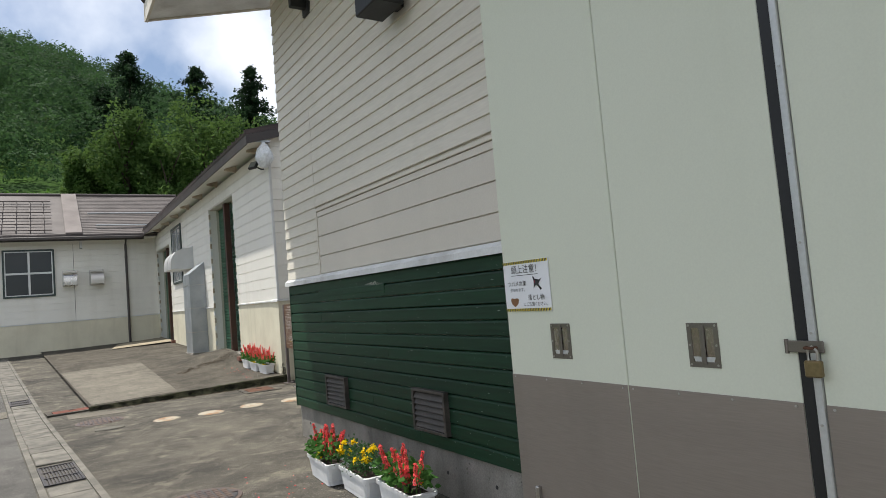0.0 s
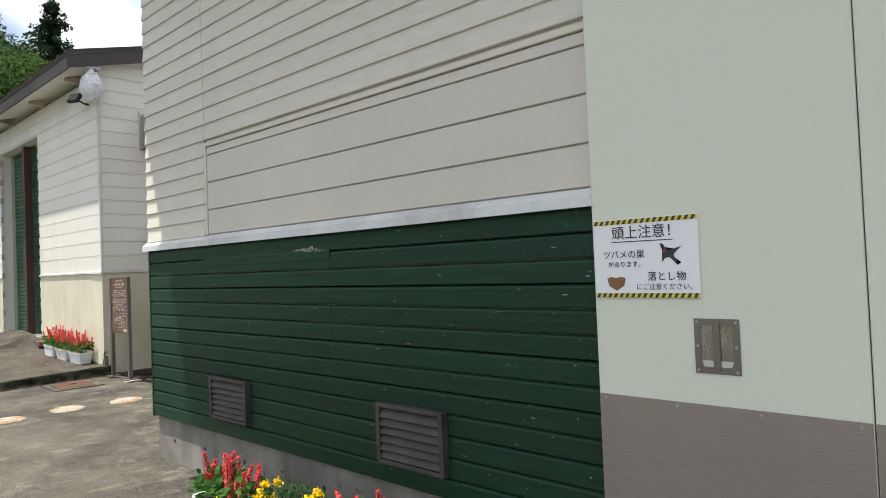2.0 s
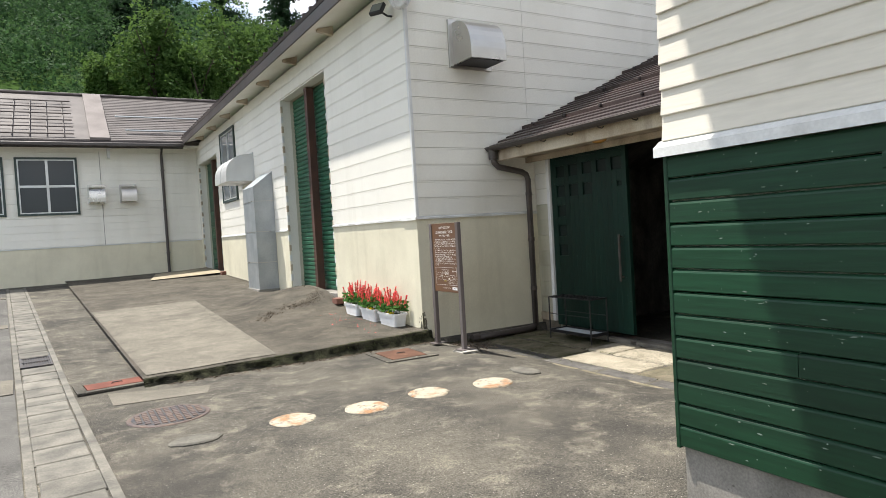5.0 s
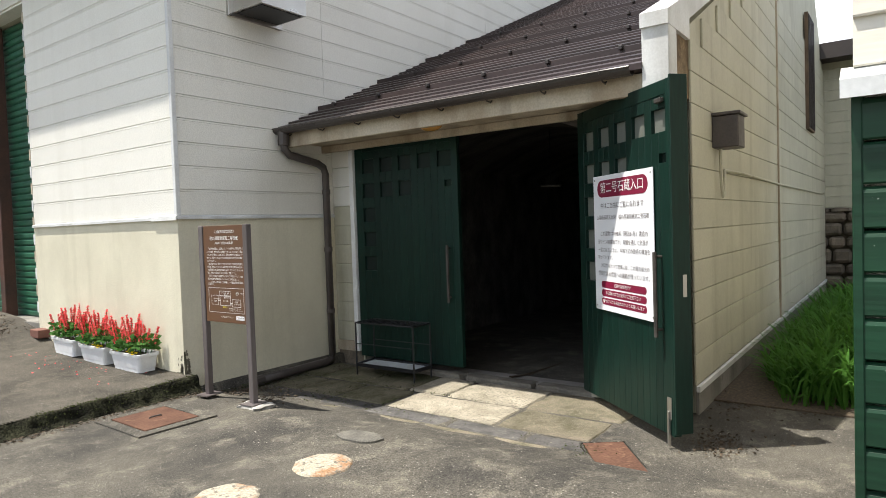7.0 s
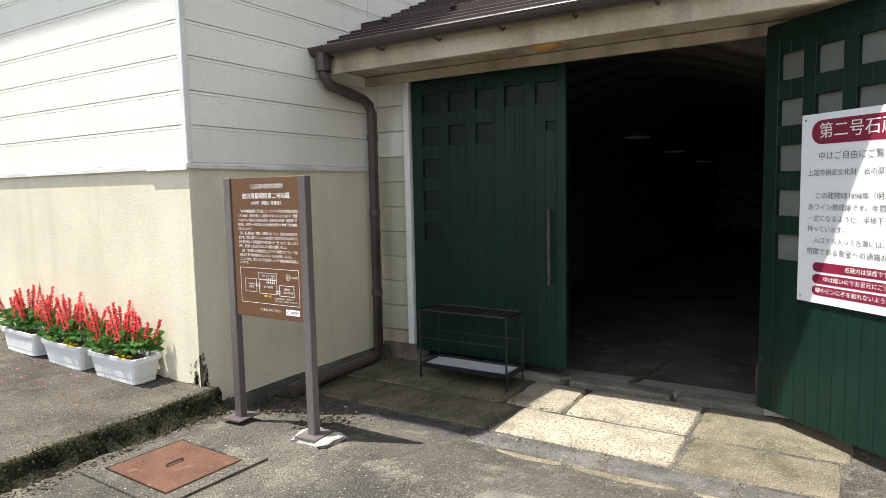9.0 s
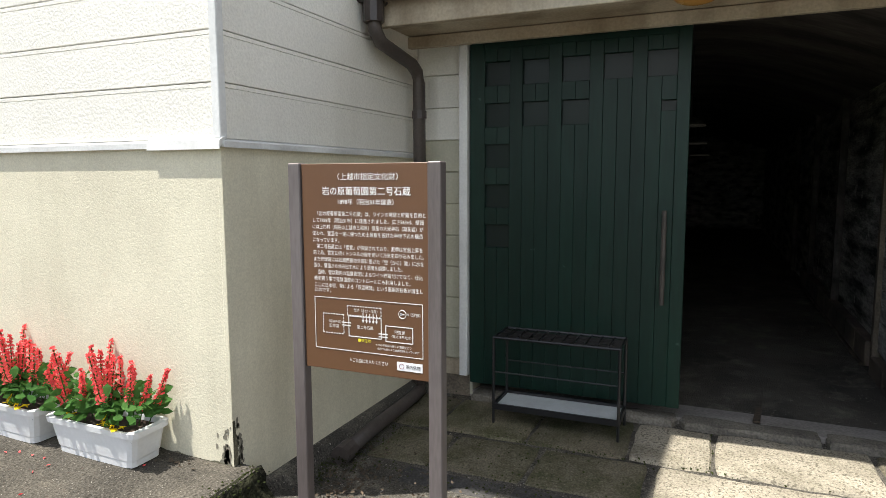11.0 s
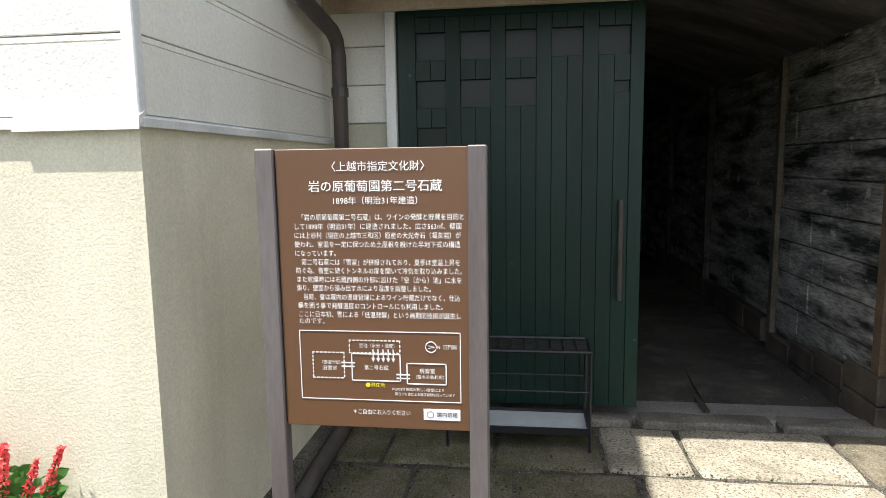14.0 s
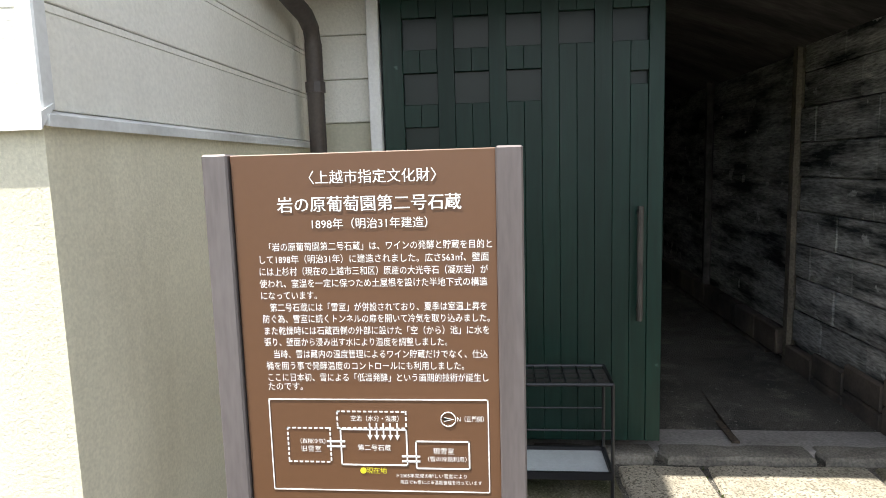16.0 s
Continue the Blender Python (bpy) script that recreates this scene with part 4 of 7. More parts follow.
def siding(name, parent, material, length, h, at, along):
    """A white panel with a narrow groove under its top edge; along: 'x' or 'y'; at: its middle."""
    key = (name, material.name, round(length, 3), round(h, 3), along)
    if key not in _shared:
        b = h / 2
        pr = [(0.011, -b), (-0.010, -b), (-0.012, -b + 0.003), (-0.012, b - 0.0230), (-0.007, b - 0.0215), (-0.007, b - 0.0195), (-0.012, b - 0.0180), (-0.012, b - 0.001), (0.011, b - 0.001)]
        bm_ = bmesh.new()
        if along == 'y':
            prism(bm_, [(p, -length / 2, q) for p, q in pr], (0, length, 0))
        else:
            prism(bm_, [(-length / 2, p, q) for p, q in pr], (length, 0, 0))
        _shared[key] = mesh_of(name, bm_)
        _shared[key].materials.append(material)
    return link(name, _shared[key], None, parent, m=pose(*at))


bm = bmesh.new()
stops = [LY + 0.02] + [v for a, b, _ in OPEN for v in (a, b)] + [EY]
for a, b in zip(stops[::2], stops[1::2]):
    box(bm, LX + 0.012, LX + 0.2, a, b, 0.0, 4.75)
for a, b, h in OPEN:
    box(bm, LX + 0.012, LX + 0.2, a, b, h, 4.75)
wall_left = setting("wall_2", bm, M_WHITESIDING, "white panelled wall above a cream stucco base", "wall")
wall_gable = setting("wall_3", prism(bmesh.new(), [(LX + 0.012, LY + 0.012, 0), (14, LY + 0.012, 0), (14, LY + 0.012, left_z(14) + 0.2), (LX + 0.012, LY + 0.012, left_z(LX) + 0.2)], (0, 0.18, 0)), M_WHITESIDING, "white panelled gable wall above a cream stucco base", "wall")
bm = bmesh.new()
for a, b in zip([LY + 0.0115] + stops[1:][1::2], stops[1::2]):
    box(bm, LX - 0.0118, LX + 0.011, a, b, -0.1, FZ)
part("stucco_base", bm, M_STUCCO, wall_left, "cream stucco base with dirty lower edge")
rng = np.random.default_rng(31)
bm = bmesh.new()
for _ in range(70):
    u, z = abs(rng.normal(0, 0.03)), 0.13 + abs(rng.normal(0, 0.10))
    r_ = rng.uniform(0.004, 0.016) * (1.2 - min(1, z))
    side_ = rng.random() < 0.5
    bm.faces.new([bm.verts.new((LX - 0.0135, LY + u + r_ * w * math.cos(q), z + 1.6 * r_ * w * math.sin(q)) if side_ else (LX + u + r_ * w * math.cos(q), LY - 0.0135, z + 1.6 * r_ * w * math.sin(q)))
                  for q, w in ((k * math.pi / 3.5, rng.uniform(0.5, 1.3)) for k in range(7))])
part("worn_chips", bm, surf("bare_render_chip", (0.27, 0.25, 0.195), (0.16, 0.15, 0.115), 0.95, scale=9, bump=0.5), wall_left, "dark chips worn off the stucco corner")
part("stucco_base", boxed(LX - 0.012, 14, LY - 0.012, LY + 0.011, -0.1, FZ), M_STUCCO, wall_gable, "cream stucco base in shade")
for a, b in zip([LY - 0.02] + stops[1:][1::2], stops[1::2]):
    part("flashing", prism(bmesh.new(), [(LX - 0.035, a, FZ - 0.008), (LX - 0.035, a, FZ + 0.018), (LX + 0.01, a, FZ + 0.036), (LX + 0.01, a, FZ)], (0, b - a, 0)), M_WHITETRIM, wall_left)
part("flashing", prism(bmesh.new(), [(LX - 0.02, LY - 0.035, FZ - 0.008), (LX - 0.02, LY - 0.035, FZ + 0.018), (LX - 0.02, LY + 0.01, FZ + 0.036), (LX - 0.02, LY + 0.01, FZ)], (10, 0, 0)), M_WHITETRIM, wall_gable)
part("flashing_lap", prism(bmesh.new(), [(LX - 0.042, LY - 0.03, FZ - 0.016), (LX - 0.038, LY - 0.03, FZ + 0.024), (LX + 0.005, LY - 0.03, FZ + 0.044), (LX + 0.005, LY - 0.03, FZ + 0.036)], (0, 0.42, 0)), M_WHITETRIM, wall_left, "lapped corner piece of the flashing")
M_GRIME = surf("dark_damp_grime", (0.070, 0.068, 0.048), (0.17, 0.158, 0.112), 0.95, scale=7, grain=60, amount=0.35, bump=0.5, spec=0.1, soft=(0.40, 0.62), craggy=0.66)


def grime(name, parent, spot, length, foot, tall, seed):
    """A ragged damp stain along the foot of a wall: spot(u, z) gives its place."""
    bm_ = bmesh.new()
    n_ = int(length / 0.025)
    low, high = [], []
    for k_ in range(n_ + 1):
        u_ = length * k_ / n_
        q_ = noise.noise((u_ * 1.3, seed, 0)) + 0.7 * noise.noise((u_ * 5, seed, 1)) + 0.6 * noise.noise((u_ * 17, seed, 2))
        low.append(bm_.verts.new(spot(u_, foot(u_))))
        high.append(bm_.verts.new(spot(u_, foot(u_) + max(0.012, tall * (0.55 + 0.75 * q_)))))
    for k_ in range(n_):
        bm_.faces.new((low[k_], low[k_ + 1], high[k_ + 1], high[k_]))
    part(name, bm_, M_GRIME, parent, "dark damp grime along the foot of the wall")


grime("grime", wall_gable, lambda u, z: (LX + 0.0 + u, LY - 0.0145, z), 1.95, lambda u: -0.09 + 0.07 * max(0.0, 1 - u / 0.4), 0.085, 3)
grime("grime", wall_left, lambda u, z: (LX - 0.0145, LY + u, z), 2.95, lambda u: apron_z(LX - 0.02, LY + u) - 0.01, 0.030, 8)
bm = bmesh.new()
edge_ = []
for k_ in range(25):
    z_ = 0.0 + 0.36 * k_ / 24
    w_ = max(0.004, 0.055 * (1 - k_ / 24) * (0.7 + 0.9 * noise.noise((z_ * 14, 2, 0)) + 0.5 * noise.noise((z_ * 45, 0, 1))))
    edge_.append([bm.verts.new((LX - 0.0141, LY - 0.0141, z_)), bm.verts.new((LX + w_, LY - 0.0141, z_))])
for a_, b_ in zip(edge_, edge_[1:]):
    bm.faces.new((a_[0], a_[1], b_[1], b_[0]))
part("worn_corner", bm, M_GRIME, wall_left, "dark worn edge of the stucco corner")
part("corner_trim", boxed(LX - 0.024, LX + 0.02, LY - 0.024, LY + 0.02, FZ + 0.03, left_z(LX) - 0.02, bevel=0.004), M_WHITETRIM, wall_left)
k = 0
while S0 + k * SH < 4.74:
    z0 = S0 + k * SH
    h = min(SH, 4.745 - z0)
    if k == 0:
        z0, h = FZ + 0.03, SH + S0 - FZ - 0.03
    segs = []
    for a, b in zip(stops[::2], stops[1::2]):
        segs.append((a, b))
    for a, b, top_z in OPEN:
        if z0 + h * 0.5 > top_z:
            segs.append((a, b))
    for a, b in segs:
        cuts_y = [a] + [c for c in (15.72, 18.9, 22.1) if a + 0.2 < c < b - 0.05] + [b]
        for p, q in zip(cuts_y, cuts_y[1:]):
            if 22.2 < (p + q) / 2 < 24.5 and 2.6 < z0 + h / 2 < 4.45:
                siding("siding_panel", wall_left, M_WHITESIDING, 22.35 - p, h - 0.004, (LX + 0.002, (p + 22.35) / 2, z0 + h / 2), 'y')
                siding("siding_panel", wall_left, M_WHITESIDING, q - 24.05, h - 0.004, (LX + 0.002, (q + 24.05) / 2, z0 + h / 2), 'y')
            else:
                siding("siding_panel", wall_left, M_WHITESIDING, q - p - 0.004, h - 0.004, (LX + 0.002, (p + q) / 2, z0 + h / 2), 'y')
    k += 1
for k in range(24):
    z0, h = (S0 + k * SH, SH) if k else (FZ + 0.03, SH + S0 - FZ - 0.03)
    a = max(LX + 0.02, LX + (z0 + 0.4 * h - left_z(LX) - 0.14) / 0.27)
    stops_x = [c for c in (a, 5.9, 9.5, 14.0) if c >= a]
    for p, q in zip(stops_x, stops_x[1:]):
        if q - p > 0.1:
            siding("siding_panel", wall_gable, M_WHITESIDING, q - p - 0.004, h - 0.004, ((p + q) / 2, LY + 0.002, z0 + h / 2), 'x')

# recessed shutter doors
for (a, b, h), sill in zip(OPEN, (0.42, 0.55)):
    d = thing("shutter_door", (LX + 0.35, (a + b) / 2, sill), "green roller shutter behind a brown steel post", "shutter door", "shutter doors")
    bm = bmesh.new()
    box(bm, LX + 0.2, LX + 0.28, b, b + 0.12, 0, h + 0.1)
    box(bm, LX + 0.2, LX + 0.28, a - 0.12, a, 0, h + 0.1)
    box(bm, LX + 0.2, LX + 0.28, a, b, h, h + 0.12)
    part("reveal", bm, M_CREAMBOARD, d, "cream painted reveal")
    n = int((h - sill) / 0.085)
    for k in range(n):
        z = sill + 0.02 + k * 0.085
        key = ("slat", round(b - a, 2))
        if key not in _shared:
            _shared[key] = mesh_of("slat", prism(bmesh.new(), [(0.02, 0, 0), (0.0, 0, 0), (-0.016, 0, 0.02), (-0.016, 0, 0.06), (0.0, 0, 0.08), (0.02, 0, 0.08)], (0, b - a - 0.04, 0)))
            _shared[key].materials.append(M_SHUTTER)
        link("slat", _shared[key], None, d, m=pose(LX + 0.27, a + 0.02, z))
    part("guide_rail", boxed(LX + 0.22, LX + 0.30, a, a + 0.05, sill, h), M_SHUTTER, d)
    part("post", boxed(LX + 0.08, LX + 0.22, a + 1.22, a + 1.36, sill - 0.1, h - 0.02, bevel=0.006), M_BROWNPOST, d, "brown steel centre post")
    for s, yy in ((0, a + 0.01), (1, b - 0.01)):
        for j in range(18):
            z = sill + 0.15 + j * (h - sill - 0.2) / 18
            part("edge_tab", boxed(LX - 0.014, LX + 0.03, yy - 0.02, yy + 0.02, z, z + 0.13), M_STAINBEAM if j % 2 else M_WHITETRIM, d)
    part("threshold", boxed(LX + 0.0, LX + 0.5, a, b, sill - 0.35, sill + 0.015), M_CONCRETE, d)
    tagged(board("brick_block", None, surf("red_brown_block", (0.16, 0.07, 0.05), None, 0.85), (0.14, 0.22, 0.10), (LX - 0.07, a - 0.16, apron_z(LX - 0.1, a - 0.16) + 0.05), 0.008), "red-brown brick block beside the shutter door", "brick")
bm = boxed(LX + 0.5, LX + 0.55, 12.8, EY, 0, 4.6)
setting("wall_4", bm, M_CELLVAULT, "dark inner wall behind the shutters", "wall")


def window(name, mk, w, h, group, label, pane=M_GLASS):
    """A two-by-two window; mk places a local box (right, out, up)."""
    t = thing(name, mk(w / 2, 0, 0)[0], label, "window", group)

    def put(nm, r0, r1, o0, o1, u0, u1, material, parent=t, bevel=0.0):
        c = [mk(r, o, u)[0] for r, o, u in ((r0, o0, u0), (r1, o1, u1))]
        x = sorted((c[0][0], c[1][0]))
        y = sorted((c[0][1], c[1][1]))
        z = sorted((c[0][2], c[1][2]))
        return part(nm, boxed(*x, *y, *z, bevel=bevel), material, parent)
    for r0, r1, u0, u1 in ((-0.06, 0, -0.06, h + 0.06), (w, w + 0.06, -0.06, h + 0.06), (0, w, -0.06, 0), (0, w, h, h + 0.06)):
        put("window_frame", r0, r1, -0.02, 0.05, u0, u1, M_FRAMEGREEN)
    for i in range(2):
        for j in range(2):
            r0, r1, u0, u1 = w * i / 2, w * (i + 1) / 2, h * j / 2, h * (j + 1) / 2
            p = put("pane", r0 + 0.035, r1 - 0.035, 0.0, 0.008, u0 + 0.035, u1 - 0.035, pane)
            for q in ((r0, r0 + 0.035, u0, u1), (r1 - 0.035, r1, u0, u1), (r0 + 0.035, r1 - 0.035, u0, u0 + 0.035), (r0 + 0.035, r1 - 0.035, u1 - 0.035, u1)):
                put("sash", q[0], q[1], -0.004, 0.03, q[2], q[3], M_ALU, p)
    return t


window("window_1", lambda r, o, u: ((LX - 0.005 - o, 24.0 - r, 2.6 + u),), 1.62, 1.82, "side windows", "tall curtained window with aluminium sash in the white wall", M_CURTAINGLASS)

duct = thing("duct_box", (3.78, 19.6, 0.2), "galvanised sheet-metal duct box with a sloped top against the wall", "duct")
dz = apron_z(3.7, 19.6)
part("casing", prism(bmesh.new(), [(3.56, 19.12, dz), (3.56, 19.12, 2.6), (3.985, 19.12, 2.93), (3.985, 19.12, dz)], (0, 0.95, 0)), M_GALV, duct)
for z in (0.95, 1.62, 2.28):
    part("seam", boxed(3.553, 3.985, 19.113, 20.077, z, z + 0.012), M_STEEL, duct)
part("footing", boxed(3.53, 3.985, 19.08, 20.1, dz - 0.1, dz + 0.03), M_CONCRETE, duct)


def quarter_hood(bm, x_wall, x_out, y0, y1, z0, z1, axis):
    """Weather hood: flat cheeks and a curved front."""
    prof = [(x_wall, z0), (x_out, z0)]
    n = 8
    hgt = z1 - z0
    for k in range(n + 1):
        t = math.pi / 2 * k / n
        prof.append((x_wall + (x_out - x_wall) * math.cos(t) ** 0.75 if k < n else x_wall, z0 + hgt * (0.25 + 0.75 * math.sin(t))))
    if axis == 'x':
        prism(bm, [(p, y0, z) for p, z in prof], (0, y1 - y0, 0))
    else:
        prism(bm, [(y0, p, z) for p, z in prof], (y1 - y0, 0, 0))
    return bm


for y0 in (20.62, 21.30):
    hd = thing("vent_hood", (LX, y0 + 0.3, 2.85), "curved aluminium weather hood on the white wall", "vent hood", "side wall hoods")
    part("cowl", quarter_hood(bmesh.new(), LX - 0.03, 3.34, y0, y0 + 0.62, 2.86, 3.5, 'x'), M_ALU, hd)
    part("flange", boxed(LX - 0.03, LX - 0.01, y0 - 0.03, y0 + 0.65, 2.84, 3.54), M_ALU, hd)
hd = thing("vent_hood", (4.93, LY, 3.6), "large stainless weather hood with a curved top on the gable wall", "vent hood")
part("cowl", quarter_hood(bmesh.new(), LY - 0.045, 12.12, 4.68, 5.24, 3.64, 4.2, 'y'), M_STEEL, hd)
part("flange", boxed(4.62, 5.30, LY - 0.045, LY - 0.012, 3.60, 4.25, bevel=0.003), M_STEEL, hd)
# The cowl is solid; a black sheet paints its shaded opening.
part("mouth", boxed(4.71, 5.21, 12.16, LY - 0.06, 3.632, 3.639), M_RUBBER, hd, "dark hood mouth")

roof2 = setting("roof_2", prism(bmesh.new(), [(3.50, 12.38, left_z(3.5) + 0.30), (14, 12.38, left_z(14) + 0.30), (14, 12.38, left_z(14) + 0.36), (3.49, 12.38, left_z(3.49) + 0.36)], (0, 18.9, 0)), M_ROOF, "dark brown metal roof of the white building", "roof")
part("fascia", boxed(3.505, 3.53, 12.415, 27.6, left_z(3.5) + 0.11, left_z(3.5) + 0.297), M_FASCIA, roof2, "dark brown eave fascia")
part("rake_fascia", prism(bmesh.new(), [(3.505, 12.38, left_z(3.5) + 0.12), (14, 12.38, left_z(14) + 0.12), (14, 12.38, left_z(14) + 0.298), (3.505, 12.38, left_z(3.5) + 0.298)], (0, 0.03, 0)), M_FASCIA, roof2, "dark brown rake fascia")
part("soffit", prism(bmesh.new(), [(3.535, 12.415, left_z(3.535) + 0.14), (14.0, 12.415, left_z(14.0) + 0.14), (14.0, 12.415, left_z(14.0) + 0.28), (3.535, 12.415, left_z(3.535) + 0.28)], (0, 15.2, 0)), M_WHITESIDING, roof2)
for yy in [13.2 + 1.9 * k for k in range(8)]:
    part("rafter_end", prism(bmesh.new(), [(3.74, yy, left_z(3.74) + 0.10), (4.0, yy, left_z(4) - 0.02), (4.0, yy, left_z(4) + 0.135), (3.74, yy, left_z(3.74) + 0.135)], (0, 0.09, 0)), M_STAINBEAM, roof2, "stained timber rafter end")
for k in range(46):
    yy = 12.4 + k * 0.33
    part("roof_rib", prism(bmesh.new(), [(3.485, yy, left_z(3.485) + 0.362), (6.5, yy, left_z(6.5) + 0.362), (6.5, yy, left_z(6.5) + 0.40), (3.485, yy, left_z(3.485) + 0.40)], (0, 0.06, 0)), M_ROOF, roof2)

fl = thing("wrapped_lamp", (3.9, 12.52, 4.6), "wall lamp wrapped in white plastic sheeting under the eave corner", "lamp")
bm = bmesh.new()
bmesh.ops.create_icosphere(bm, subdivisions=3, radius=1.0)
for v in bm.verts:
    s = 1 + 0.16 * noise.noise(v.co * 2.3) + 0.05 * noise.noise(v.co * 6)
    z = v.co.z
    v.co = Vector((3.86 + 0.17 * v.co.x * s * (1 - 0.35 * max(0, z)), 12.44 + 0.17 * v.co.y * s * (1 - 0.35 * max(0, z)), 4.50 + 0.26 * z * s))
part("plastic_wrap", bm, surf("crumpled_white_plastic", (0.72, 0.75, 0.76), (0.6, 0.63, 0.65), 0.25, scale=9, grain=25, amount=0.12, bump=0.5, depth=0.02), fl, "crumpled translucent white wrap")
part("wire_guard", tube(bmesh.new(), [(3.72, 12.36, 4.30), (3.72, 12.38, 4.5), (3.82, 12.32, 4.66), (3.95, 12.36, 4.72)], 0.008, 6), M_ALU, fl)
part("mount_arm", tube(bmesh.new(), [(3.86, 12.44, 4.74), (3.86, 12.5, 4.80), (4.0, 12.62, 4.80)], 0.02, 8), M_GALV, fl)
part("bracket", boxed(3.70, 3.98, 12.40, 12.43, 4.76, 4.80), M_GALV, fl)
fl = thing("floodlight", (3.98, 13.0, 4.35), "small black floodlight on the white wall", "floodlight")
part("housing", boxed(-0.03, 0.03, -0.10, 0.10, -0.09, 0.09, bevel=0.01, m=pose(3.78, 12.95, 4.40, 0, 35, 30)), M_RUBBER, fl)
part("lens", boxed(-0.035, -0.031, -0.08, 0.08, -0.07, 0.07, m=pose(3.78, 12.95, 4.40, 0, 35, 30)), M_MILKGLASS, fl)
part("arm", tube(bmesh.new(), [(3.82, 12.95, 4.38), (3.92, 12.95, 4.33), (4.0, 12.95, 4.33)], 0.015, 8), M_RUBBER, fl)

# ---- far building ----
FY = 28.0
wall_far = setting("wall_5", boxed(-16, 4.2, FY + 0.012, FY + 0.2, 0, 4.85), M_WHITESIDING, "far white wall above a cream stucco base", "wall")
part("stucco_base", boxed(-16, 3.99, FY - 0.012, FY + 0.011, 0, FZ - 0.02), M_STUCCO, wall_far, "cream stucco base")
part("flashing", boxed(-16, 3.985, FY - 0.03, FY + 0.01, FZ - 0.03, FZ), M_WHITETRIM, wall_far)
for k in range(15):
    z0 = FZ + 0.01 + k * SH
    for p, q in ((-16, -4.2), (-4.2, 1.1), (1.1, 3.99)):
        board("siding_panel", wall_far, M_WHITESIDING, (q - p - 0.008, 0.022, SH - 0.005), ((p + q) / 2, FY + 0.002, z0 + SH / 2), 0.003)
for i, x0 in enumerate((-1.08, -2.98, -5.2)):
    window("window_%d" % (i + 2), lambda r, o, u, x0=x0: ((x0 + r, FY - 0.012 - o, 2.63 + u),), 1.50, 1.63, "far windows", "dark two-by-two sash window with green frame and aluminium sashes")
for x0 in (0.71, 1.60):
    hd = thing("vent_hood", (x0 + 0.24, FY, 2.9), "small stainless weather hood on the far white wall", "vent hood", "far wall hoods")
    part("cowl", quarter_hood(bmesh.new(), FY - 0.04, FY - 0.42, x0 + 0.03, x0 + 0.47, 2.92, 3.42, 'y'), M_STEEL, hd)
    part("flange", boxed(x0, x0 + 0.5, FY - 0.04, FY - 0.012, 2.88, 3.47), M_STEEL, hd)
part("conduit", boxed(1.095, 1.105, FY - 0.02, FY - 0.0095, FZ, 4.5), M_PIPE, wall_far)
dp = thing("downpipe", (2.9, FY - 0.06, 0.45), "dark brown downpipe on the far white wall", "downpipe", "downpipes")
part("pipe", tube(bmesh.new(), [(2.9, FY - 0.07, 0.42), (2.9, FY - 0.07, 4.4), (2.9, FY - 0.3, 4.62), (2.9, FY - 0.55, 4.70)], 0.045, 8), M_PIPE, dp)
for z in (1.2, 2.6, 3.9):
    part("clip", boxed(2.84, 2.96, FY - 0.13, FY - 0.011, z, z + 0.03), M_PIPE, dp)


def far_z(y):
    return 4.80 + 0.575 * (y - 27.4)


roof3 = setting("roof_3", prism(bmesh.new(), [(-16, 27.35, far_z(27.35)), (-16, 31, far_z(31)), (-16, 34.6, far_z(27.4)), (-16, 34.6, far_z(27.4) - 0.1), (-16, 31, far_z(31) - 0.1), (-16, 27.35, far_z(27.35) - 0.1)], (21.5, 0, 0)), M_FARROOF, "faded brown metal roof of the far building with snow guards", "roof")
part("ridge_cap", tube(bmesh.new(), [(-16, 31, far_z(31) + 0.02), (5.4, 31, far_z(31) + 0.02)], 0.07, 8), M_FARROOF, roof3)
part("raised_strip", prism(bmesh.new(), [(0.86, 27.33, far_z(27.33) + 0.02), (0.86, 30.95, far_z(30.95) + 0.02), (0.86, 30.95, far_z(30.95) + 0.10), (0.86, 27.33, far_z(27.33) + 0.10)], (0.55, 0, 0)), surf("pale_brown_strip", (0.105, 0.085, 0.079), (0.09, 0.073, 0.068), 0.65), roof3, "paler raised roof strip")
for k in range(24):
    yy = 27.5 + k * 0.145
    part("roof_step", boxed(1.42, 5.4, yy, yy + 0.02, far_z(yy) - 0.02, far_z(yy) + 0.013), M_FARROOF, roof3)
part("gutter", boxed(-16, 3.5, 27.22, 27.36, 4.58, 4.70, bevel=0.02), M_GUTTER, roof3, "dark brown gutter")
part("fascia", boxed(-16, 3.5, 27.37, 27.40, 4.55, 4.80), M_FASCIA, roof3)
part("soffit", boxed(-16, 4.0, 27.41, FY + 0.01, 4.62, 4.66), M_WHITESIDING, roof3)
for x in (-3.4, 1.32):
    part("eave_bracket", boxed(x, x + 0.08, 27.75, FY - 0.01, 4.30, 4.6), M_WHITETRIM, roof3)
for k in range(6):
    yy = 27.55 + k * 0.52
    part("snow_rail", tube(bmesh.new(), [(-16, yy, far_z(yy) + 0.10), (0.45, yy, far_z(yy) + 0.10)], 0.022, 6), M_FARROOF, roof3)
for k in range(26):
    x = 0.2 - k * 0.44
    part("snow_guard_bar", tube(bmesh.new(), [(x, 27.5, far_z(27.5) + 0.05), (x, 30.3, far_z(30.3) + 0.05)], 0.016, 5), M_FARROOF, roof3)
